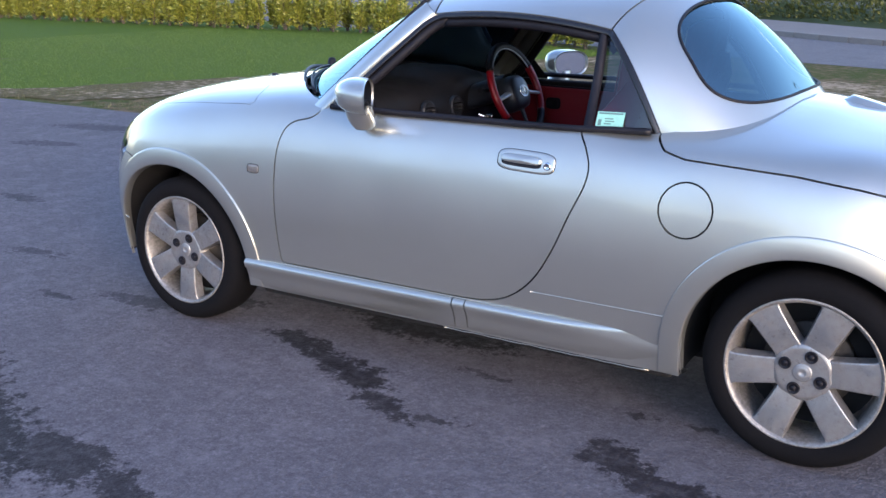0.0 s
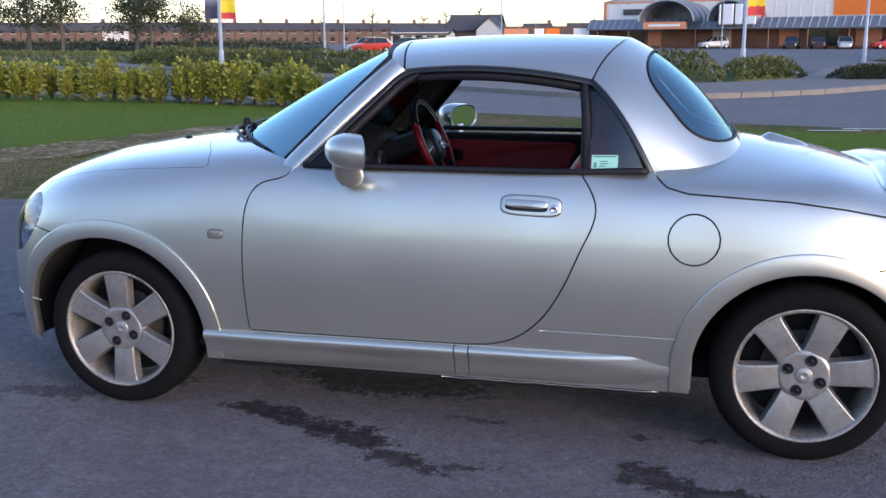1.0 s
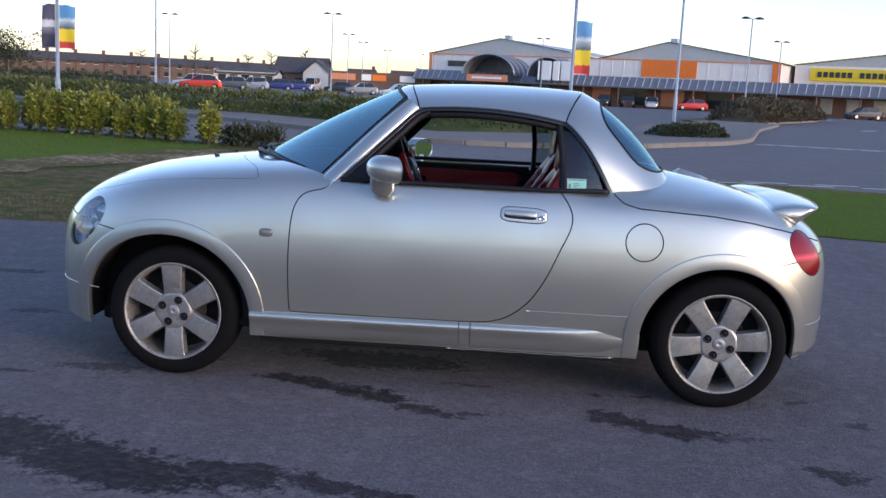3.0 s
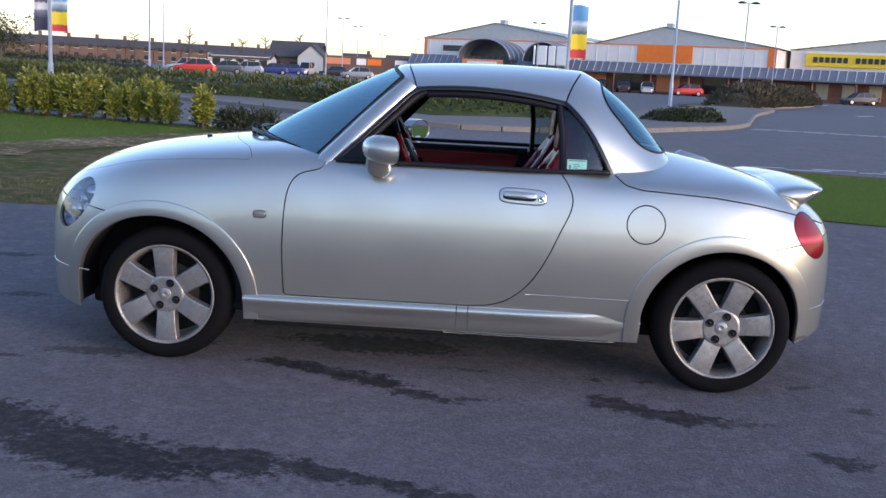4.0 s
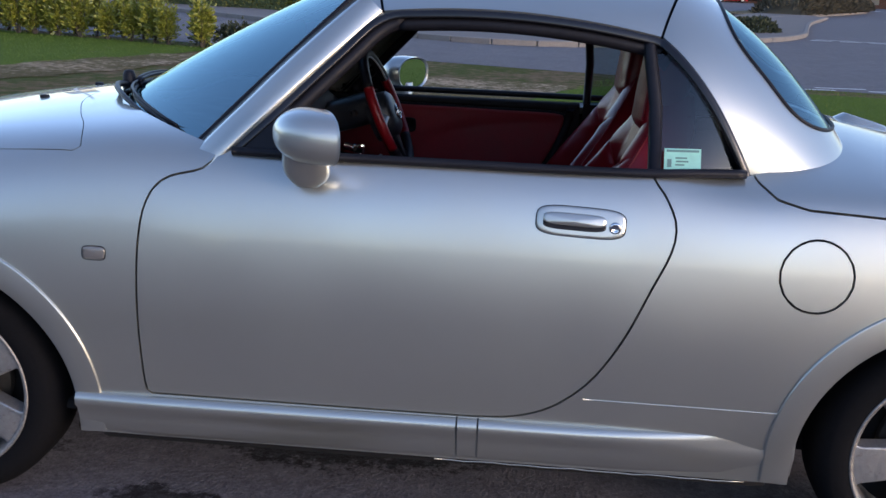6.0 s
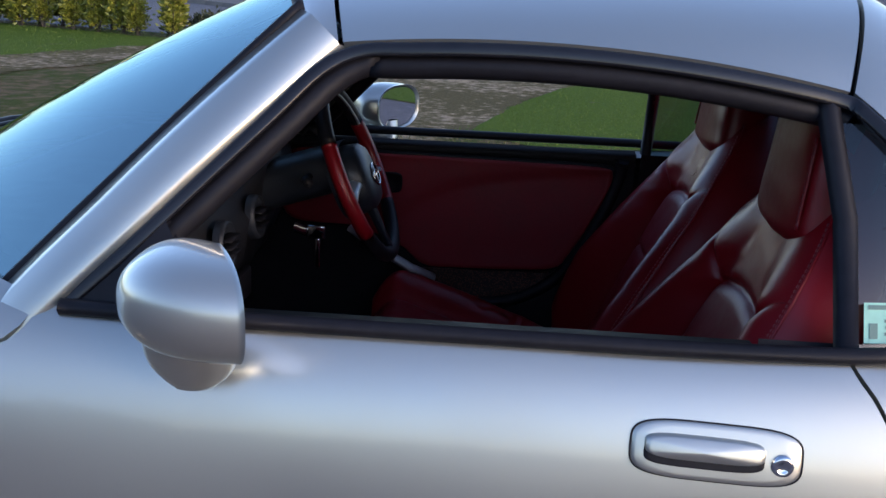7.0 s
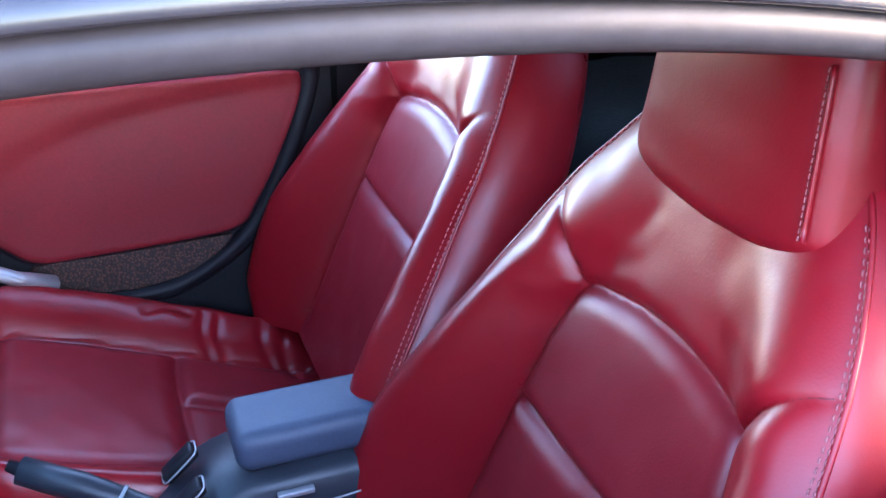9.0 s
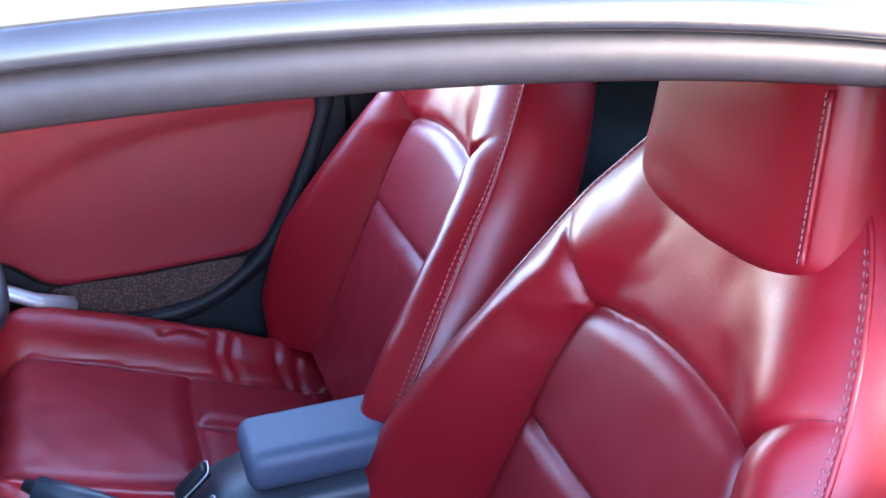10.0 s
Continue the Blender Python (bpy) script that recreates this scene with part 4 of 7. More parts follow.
def build_under(car):
    for s in (-1, 1):
        for cx, cz, r, k in ARCH:
            bm = bmesh.new()
            rows = []
            for i in range(41):
                a = radians(-12 + 204 * i / 40)
                px = cx + k * (r + 0.004) * math.cos(a)
                rows.append([Vector((cx + k * (r + 0.004 + e) * math.cos(a), s * y, cz + (r + 0.004 + e) * math.sin(a))) for y, e in ((plan_width(px) * 0.955, 0.0), (0.56, 0.006), (0.38, 0.006))])
            vs = grid(bm, rows)
            mid = bm.verts.new((cx, s * 0.38, cz))
            for a, b in zip(vs, vs[1:]):
                bm.faces.new((a[2], b[2], mid))
            part("wheel_well", bm, GAP, car)
            # flat lip round the wheel opening
            bm = bmesh.new()
            rows = []
            for i in range(97):
                a = radians(-11.5 + 203 * i / 96)
                row = []
                for d, o in ((0.0605, -0.0015), (0.0600, 0.0036), (0.0588, 0.0050), (0.0560, 0.0054), (0.030, 0.0054), (0.0035, 0.0052), (0.0008, 0.0042), (-0.0015, 0.0), (-0.003, -0.03)):
                    x, z = cx + (r * k + d) * math.cos(a) if z_up(a) else cx + (r * k + d) * math.copysign(1, math.cos(a)), cz + (r + d) * math.sin(a)
                    row.append(on_side(x, max(z, 0.195), s, o))
                rows.append(row)
            grid(bm, rows)
            bmesh.ops.recalc_face_normals(bm, faces=bm.faces)
            part("arch_lip", bm, PAINT, car)
        # side skirt in two lengths with a joint
        for x0, x1 in ((-0.789, 0.066), (0.070, 0.112), (0.116, 0.794)):
            bm = bmesh.new()
            rows = []
            for i in range(31):
                x = lerp(x0, x1, i / 30)
                grow = 1.0 - 0.90 * smooth_step(0.30, 0.72, x)
                base = 0.697 - 0.010 * smooth_step(0.42, 0.79, x) - 0.004 * smooth_step(-0.60, -0.78, x)
                sec = [(base - 0.03, 0.300), (base + 0.001, 0.2985), (base + 0.010 * grow, 0.295), (base + 0.0165 * grow, 0.284), (base + 0.014 * grow, 0.270), (base + 0.004, 0.258), (base - 0.004, 0.235), (base - 0.012, 0.205), (base - 0.024, 0.190), (base - 0.08, 0.186)]
                rows.append([Vector((x, s * y, z + 0.004 * math.sin(x))) for y, z in sec])
            grid(bm, rows)
            bmesh.ops.recalc_face_normals(bm, faces=bm.faces)
            part("side_skirt", bm, PAINT, car)
    for s in (-1, 1):
        bm = bmesh.new()
        tube(bm, [Vector((0.02 + 0.034 * i, s * 0.672, 0.1845 + 0.0010 * math.sin(i * 2.3) + 0.0007 * math.sin(i * 5.1))) for i in range(21)], 0.0016, 5)
        part("sill_flange", bm, PAINT, car)
    bm = bmesh.new()
    box(bm, (-1.50, -0.46, 0.165), (1.45, 0.46, 0.235), 0.02)
    box(bm, (-0.76, -0.655, 0.160), (0.76, 0.655, 0.232), 0.02)
    part("underbody", bm, GAP, car)


# ---- outer fittings of the car ----
def side_y(x, z):
    """How far out the body side is at a place along the car and a height."""
    sec = section(x, 64)
    for (y0, z0), (y1, z1) in zip(sec, sec[1:]):
        if z0 <= z <= z1:
            return lerp(y0, y1, (z - z0) / (z1 - z0 + 1e-9))
    return sec[-1][0]


def on_side(x, z, s=-1, out=0.0):
    return Vector((x, s * (side_y(x, z) + out), z))


def top_z(x, y):
    sec = section(x, 64)
    for (y0, z0), (y1, z1) in zip(sec[30:], sec[31:]):
        if y1 <= abs(y) <= y0:
            return lerp(z0, z1, (abs(y) - y0) / (y1 - y0 - 1e-9))
    return sec[-1][1]


MIRROR = material("mirror_glass", (0.9, 0.92, 0.93), 0.02, 1.0)


def build_handle(door, s):
    cx, cz, a, b = 0.303, 0.750, 0.092, 0.030
    bm = bmesh.new()
    tube(bm, [on_side(x, z, s, 0.0015) for x, z in ring(cx, cz, a, b, -2, 48, 4)], 0.0010, 6, closed=True)
    part("handle_surround", bm, RUBBER, door)
    bm = bmesh.new()
    rows = []
    for k, (f, o) in enumerate(((1.0, 0.0005), (0.97, 0.0032), (0.93, 0.0042), (0.80, 0.0045), (0.0, 0.0048))):
        rows.append([on_side(cx + (x - cx) * f, cz + (z - cz) * f, s, o) for x, z in ring(cx, cz, a, b, -2, 48, 4)])
    grid(bm, rows, closed_v=True)
    bmesh.ops.recalc_face_normals(bm, faces=bm.faces)
    plate = part("handle_plate", bm, PAINT, door)
    # flat black patch on the plate, painting the shade behind and below the grip
    bm = bmesh.new()
    rows = [[on_side(0.290 + (x - 0.290) * f, 0.752 + (z - 0.752) * f, s, o) for x, z in ring(0.290, 0.7470, 0.065, 0.0135, -2, 40, 4)] for f, o in ((1.0, 0.0040), (0.98, 0.0054), (0.9, 0.0054), (0.0, 0.0054))]
    grid(bm, rows, closed_v=True)
    part("handle_shade", bm, BLACK_TRIM, plate)
    bm = bmesh.new()
    rows = []
    for f, o in ((1.0, 0.005), (1.0, 0.0100), (0.97, 0.0122), (0.90, 0.0134), (0.0, 0.0146)):
        rows.append([on_side(0.290 + (x - 0.290) * f, 0.7545 + (z - 0.7545) * f, s, o) for x, z in ring(0.290, 0.7560, 0.064, 0.0120, -2, 40, 4)])
    grid(bm, rows, closed_v=True)
    bmesh.ops.recalc_face_normals(bm, faces=bm.faces)
    part("handle", bm, PAINT, door, "silver pull handle")
    if s < 0:
        bm = bmesh.new()
        at = on_side(0.373, 0.742, s, 0.004)
        lathe(bm, [(0.0, 0.0025), (0.006, 0.0025), (0.0065, 0.0035), (0.0105, 0.0035), (0.0125, 0.0015), (0.013, -0.004)], 24, Matrix.Translation(at) @ Matrix.Rotation(radians(90), 4, "X"))
        part("door_lock", bm, CHROME, door, "round chrome key lock")


def build_mirror(door, s):
    m = new("door_mirror")
    m.parent = door
    tagged(m, "rounded silver door mirror")
    bm = bmesh.new()
    rows = []
    for i in range(21):
        t = i / 20
        x = -0.326 + 0.112 * t
        k = math.sqrt(max(0.0, 1 - (1 - min(1, t / 0.72)) ** 2.3)) if t < 0.72 else 1 - 0.03 * ((t - 0.72) / 0.28) ** 2
        k = max(k, 0.02)
        rows.append([Vector((x + 0.042 * k * a * t, s * (0.742 + 0.085 * k * a - 0.01 * (1 - k)), 0.905 + 0.006 * (1 - t) + 0.055 * k * b)) for a, b in [(p, q) for p, q in ring(0, 0, 1, 1, 0, 36, 2.5)]])
    vs = grid(bm, rows, closed_v=True)
    bm.faces.new(vs[0])
    rim = [[lerp(Vector(v.co), Vector((-0.214, s * 0.742, 0.905)), f) - Vector((g, 0, 0)) for v in vs[-1]] for f, g in ((0.0, 0.0), (0.05, 0.0), (0.08, 0.006))]
    grid(bm, rim, closed_v=True)
    bmesh.ops.recalc_face_normals(bm, faces=bm.faces)
    part("mirror_housing", bm, PAINT, m, merge=0.0004)
    bm = bmesh.new()
    bm.faces.new([bm.verts.new(lerp(p, Vector((-0.214, s * 0.742, 0.905)), 0.07) - Vector((0.004, 0, 0))) for p in [Vector(q) for q in rim[1]]])
    part("mirror_glass", bm, MIRROR, m, "bright mirror glass", smooth=False)
    bm = bmesh.new()
    rows = []
    for i in range(11):
        t = i / 10
        z = 0.875 - 0.078 * t
        w = 0.046 + 0.010 * t - 0.030 * t ** 4
        c = Vector((-0.262, s * lerp(0.735, 0.700, t), z))
        rows.append([c + Vector((w * a, s * 0.036 * b * (1 - 0.2 * t), 0)) for a, b in ring(0, 0, 1, 1, 0, 24, 2.2)])
    vs = grid(bm, rows, closed_v=True)
    bm.faces.new(vs[-1])
    bmesh.ops.recalc_face_normals(bm, faces=bm.faces)
    part("mirror_foot", bm, PAINT, m)


def build_fittings(car, doors):
    for door, s in zip(doors, (-1, 1)):
        build_handle(door, s)
        build_mirror(door, s)
        # sail behind the mirror
        bm = bmesh.new()
        a = [Vector((-0.44, s * 0.628, 0.848)), Vector((-0.27, s * 0.633, 0.848)), Vector((-0.335, s * 0.585, 0.952))]
        bm.faces.new([bm.verts.new(p) for p in a])
        bm.faces.new([bm.verts.new(p - Vector((0, s * 0.012, 0))) for p in reversed(a)])
        part("mirror_sail", bm, BLACK_TRIM, door, smooth=False)
        # side repeater on the wing
        bm = bmesh.new()
        rows = [[on_side(-0.725 + (x + 0.725) * f, 0.625 + (z - 0.625) * f, s, o) for x, z in ring(-0.725, 0.625, 0.024, 0.0135, 0, 28, 4)] for f, o in ((1.05, 0.0), (1.0, 0.0015), (0.85, 0.0022), (0.0, 0.0026))]
        grid(bm, rows, closed_v=True)
        bmesh.ops.recalc_face_normals(bm, faces=bm.faces)
        rep = part("side_indicator", bm, CLEAR_LENS, car, "small clear side indicator")
        bm = bmesh.new()
        tube(bm, [on_side(x, z, s, 0.001) for x, z in ring(-0.725, 0.625, 0.0260, 0.0155, 0, 28, 4)], 0.0009, 6, closed=True)
        part("indicator_frame", bm, RUBBER, rep)
        # crease above the skirt towards the rear arch
        bm = bmesh.new()
        tube(bm, [on_side(x, 0.366 - 0.004 * (x - 0.33), s, 0.0005) for x in [0.335 + 0.0225 * i for i in range(21)]], 0.0014, 6)
        part("skirt_crease", bm, PAINT, car)
        # washer nozzle on the bonnet
        bm = bmesh.new()
        box(bm, (-1.092, s * 0.171 - 0.008, top_z(-1.08, 0.171) - 0.003), (-1.070, s * 0.171 + 0.008, top_z(-1.08, 0.171) + 0.007), 0.003)
        part("washer_nozzle", bm, BLACK_TRIM, car)
    # wipers: arm and blade lying along the foot of the screen
    for y0, y1 in ((-0.02, -0.46), (0.40, -0.03)):
        w = new("wiper")
        w.parent = car

        def on_screen(y, t, out):
            u = y / (0.600 * 0.975)
            a, b = cowl(u * 0.975), header(u * 0.95)
            return lerp(a, b, t) + Vector((-0.4, 0, 0.9)).normalized() * out
        bm = bmesh.new()
        path = [on_screen(lerp(y0, y1, t), -0.03 + 0.035 * t, 0.022 + 0.020 * math.sin(math.pi * t)) for t in [i / 10 for i in range(11)]]
        tube(bm, path, [0.010 - 0.005 * i / 10 for i in range(11)], 6)
        lathe(bm, [(0.0, 0.040), (0.012, 0.038), (0.017, 0.026), (0.020, -0.03)], 14, Matrix.Translation(path[0]))
        part("wiper_arm", bm, BLACK_TRIM, w)
        bm = bmesh.new()
        tube(bm, [on_screen(lerp(y0 - 0.03, y1 - 0.06, t), 0.030 + 0.015 * t, 0.008) for t in [i / 10 for i in range(11)]], 0.006, 6)
        tube(bm, [on_screen(lerp(y0 - 0.03, y1 - 0.06, t), 0.033 + 0.015 * t, 0.016 + 0.008 * math.sin(math.pi * t)) for t in [i / 10 for i in range(11)]], 0.004, 6)
        part("wiper_blade", bm, BLACK_TRIM, w)
    # low crease round each bumper
    for xa, xb, z in ((-1.752, -1.44, 0.345), (1.44, 1.642, 0.345)):
        for s in (-1, 1):
            bm = bmesh.new()
            tube(bm, [on_side(lerp(xa, xb, (i / 20) ** (1.6 if xa < 0 else 0.6)), z, s, -0.0008) for i in range(21)], 0.0022, 6)
            part("bumper_crease", bm, PAINT, car)
    # black cowl under the wipers
    bm = bmesh.new()
    grid(bm, [[cowl(u) + Vector((-0.022 * (1 - t), 0, -0.020 - 0.012 * (1 - t))) for u in [-0.96 + 0.06 * i for i in range(33)]] for t in (0, 0.5, 1, 1.25)])
    part("cowl_panel", bm, BLACK_TRIM, car)
    # boot spoiler: a blade that grows out of the tail
    bm = bmesh.new()
    rows = []
    for i in range(61):
        u = -1 + i / 30
        a = abs(u)
        y = 0.500 * u
        x0 = 1.350 - 0.035 * a
        z0 = top_z(x0, y) + 0.001
        x1, z1 = 1.585 - 0.085 * a ** 2, 0.830 - 0.006 * a
        xb = lerp(x0, x1, 0.46 + 0.06 * a ** 4)
        zb = top_z(xb, y) - 0.030
        row = []
        for k in range(9):
            t = k / 8
            row.append(Vector((lerp(x0, x1, t), y, lerp(z0, z1, t) + 0.012 * math.sin(math.pi * t) - 0.006 * t ** 6)))
        row += [Vector((x1 + 0.002, y, z1 - 0.008))]
        for k in range(1, 7):
            t = k / 7
            row.append(Vector((lerp(x1, xb, t), y, lerp(z1 - 0.010, zb, t) - 0.004 * math.sin(math.pi * t ** 0.7))))
        row += [Vector((xb, y, zb)), Vector((x0 + 0.01, y, z0 - 0.02))]
        e = math.sqrt(max(0.0, 1 - max(0.0, (a - 0.86) / 0.14) ** 2))
        xm = lerp(x0, x1, 0.45)
        row = [Vector((xm + (p.x - xm) * (0.86 + 0.14 * e), p.y, lerp(lerp(z0, z1, (p.x - x0) / (x1 - x0)) - 0.012, p.z, 0.45 + 0.55 * e))) for p in row]
        rows.append(row)
    vs = grid(bm, rows, closed_v=True)
    bm.faces.new(vs[0])
    bm.faces.new(vs[-1])
    bmesh.ops.recalc_face_normals(bm, faces=bm.faces)
    part("boot_spoiler", bm, PAINT, car, "silver blade spoiler on the tail")
    bm = bmesh.new()
    rows = [[Vector((1.09 + a * (0.085 - 0.03 * k), 0.10 + b * (0.05 - 0.02 * k), top_z(1.09 + a * 0.08, 0.1) + 0.016 * k - 0.002)) for a, b in ring(0, 0, 1, 1, 0, 28, 2.4)] for k in (0, 0.6, 0.9, 1.0)]
    vs = grid(bm, rows, closed_v=True)
    bm.faces.new(vs[-1])
    bmesh.ops.recalc_face_normals(bm, faces=bm.faces)
    part("deck_blister", bm, PAINT, car)


CLEAR_LENS = material("clear_lens", (0.16, 0.155, 0.15), 0.25, 0.2, Coat_Weight=1.0)


# ---- inside the car ----
def leather(name, color, matt=0.0):
    m = material(name, color, 0.36, Coat_Weight=0.0)
    b = m.node_tree.nodes["Principled BSDF"]
    b.inputs["Specular IOR Level"].default_value = 0.46
    n = Nodes(m)
    vor = n.add("ShaderNodeTexVoronoi", Scale=420.0)
    n.t.links.new(n.coords(), vor.inputs["Vector"])
    wear, crease, fine = n.noise(5, 3, 0.5), n.noise(26, 5, 0.7), n.noise(300, 2)
    n.out("Base Color", n.ramp(wear, (0.25, [c * 0.82 for c in color]), (0.55, color), (0.8, [min(1, c * 1.15) for c in color])))
    n.out("Roughness", n.math("ADD", n.span(wear, 0.25, 0.75, 0.29 + matt, 0.41 + matt), n.span(n.noise(60, 4, 0.65), 0.3, 0.7, -0.05, 0.05)))
    h = n.math("ADD", n.math("MULTIPLY", vor.outputs["Distance"], 0.10), n.math("MULTIPLY", crease, 0.30))
    n.bump(h, 0.20, 0.003)
    return m


LEATHER = leather("red_leather", (0.23, 0.004, 0.009))
INSERT = leather("perforated_red_leather", (0.23, 0.009, 0.016), 0.04)
THREAD = grained("pale_thread", (0.36, 0.10, 0.10), 0.7, 200, 0.2, 0.1)
PIPING = leather("dark_red_piping", (0.10, 0.004, 0.008))
GREY_PLASTIC = grained("grey_plastic", (0.020, 0.024, 0.033), 0.42, 260, 0.25, 0.2, 0.001)
CARPET = grained("carpet", (0.006, 0.006, 0.007), 0.98, 260, 0.5, 0.5, 0.004)
RED_CARD = grained("red_door_card", (0.235, 0.007, 0.015), 0.58, 200, 0.18, 0.15, 0.0015)
SILVER_PLASTIC = grained("silver_plastic", (0.42, 0.43, 0.45), 0.38, 60, 0.12, 0.04, metal=0.5)


def seg_distance(p, a, b):
    ab, ap = (b[0] - a[0], b[1] - a[1]), (p[0] - a[0], p[1] - a[1])
    t = max(0.0, min(1.0, (ap[0] * ab[0] + ap[1] * ab[1]) / (ab[0] ** 2 + ab[1] ** 2 + 1e-12)))
    return math.hypot(ap[0] - t * ab[0], ap[1] - t * ab[1])


PAD_SEAM = curve2([(0.160, 0.44), (0.158, 0.54), (0.154, 0.62), (0.150, 0.68), (0.142, 0.74), (0.126, 0.779), (0.085, 0.791), (0.040, 0.798), (0.0, 0.800), (-0.040, 0.798), (-0.085, 0.791), (-0.126, 0.779), (-0.142, 0.74), (-0.150, 0.68), (-0.154, 0.62), (-0.158, 0.54), (-0.160, 0.44)], 4, False)
WING_SEAM = curve2([(0.126, 0.779), (0.141, 0.806), (0.160, 0.829), (0.180, 0.846), (0.196, 0.853)], 4, False)
BACK_SEAMS = [PAD_SEAM, [(0.152, 0.655), (0.08, 0.652), (0.0, 0.652), (-0.08, 0.652), (-0.152, 0.655)], WING_SEAM, [(-o, z) for o, z in WING_SEAM]]
BACK_FOLDS = [curve2([(0.094, 0.806), (0.084, 0.84), (0.062, 0.878)], 4, False), curve2([(-0.010, 0.646), (-0.004, 0.632), (-0.008, 0.618)], 4, False)]


def seam_distance(p, seams):
    return min(seg_distance(p, a, b) for line in seams for a, b in zip(line, line[1:]))


def back_half(z):
    """Half the width of the backrest at its stitched crest."""
    return interp(z, (0.40, 0.46, 0.52, 0.58, 0.66, 0.74, 0.80, 0.86, 0.91, 0.955, 0.99), (0.270, 0.300, 0.311, 0.304, 0.278, 0.247, 0.226, 0.201, 0.169, 0.134, 0.100))


def back_plane(z):
    return 0.400 + 0.43 * (z - 0.777) - 0.07 * max(0.0, z - 0.80)


def pad_half(z):
    return interp(z, (0.40, 0.60, 0.68, 0.74, 0.779, 0.81, 0.85, 1.0), (0.160, 0.155, 0.150, 0.142, 0.122, 0.085, 0.040, 0.020))


def back_front(o, z):
    """How far forward the backrest's face is, at an offset across and a height: padded panels that dip to their seams."""
    hw, ph = back_half(z), pad_half(z)
    amp = interp(z, (0.40, 0.48, 0.58, 0.68, 0.78, 0.86, 0.91, 0.96, 0.99), (0.060, 0.094, 0.100, 0.080, 0.050, 0.027, 0.010, 0.0, 0.0))
    u = max(0.0, min(1.0, (abs(o) - ph) / max(0.02, hw - ph)))
    f = amp * math.sin(math.pi / 2 * min(1.0, u * 1.22)) ** (1.15 + 1.0 * smooth_step(0.765, 0.83, z))
    f -= (0.016 + 0.24 * amp) * max(0.0, (u - 0.50) / 0.50) ** 2.2
    d = seam_distance((o, z), BACK_SEAMS)
    firm = 1 - 0.85 * smooth_step(0.55, 0.95, u)
    f += firm * (0.010 * (1 - max(0.0, 1 - d / 0.024) ** 2.4) - 0.010 - 0.0036 * math.exp(-(d / 0.0034) ** 2))
    f -= 0.0014 * math.exp(-(seam_distance((o, z), BACK_FOLDS) / 0.012) ** 2)
    return f + 0.0012 * noise.noise(Vector((o * 22, z * 22, 3.0))) + 0.0008 * noise.noise(Vector((o * 60, z * 24, 9.0))) * smooth_step(0.2, 0.6, u) * smooth_step(0.80, 0.74, z)


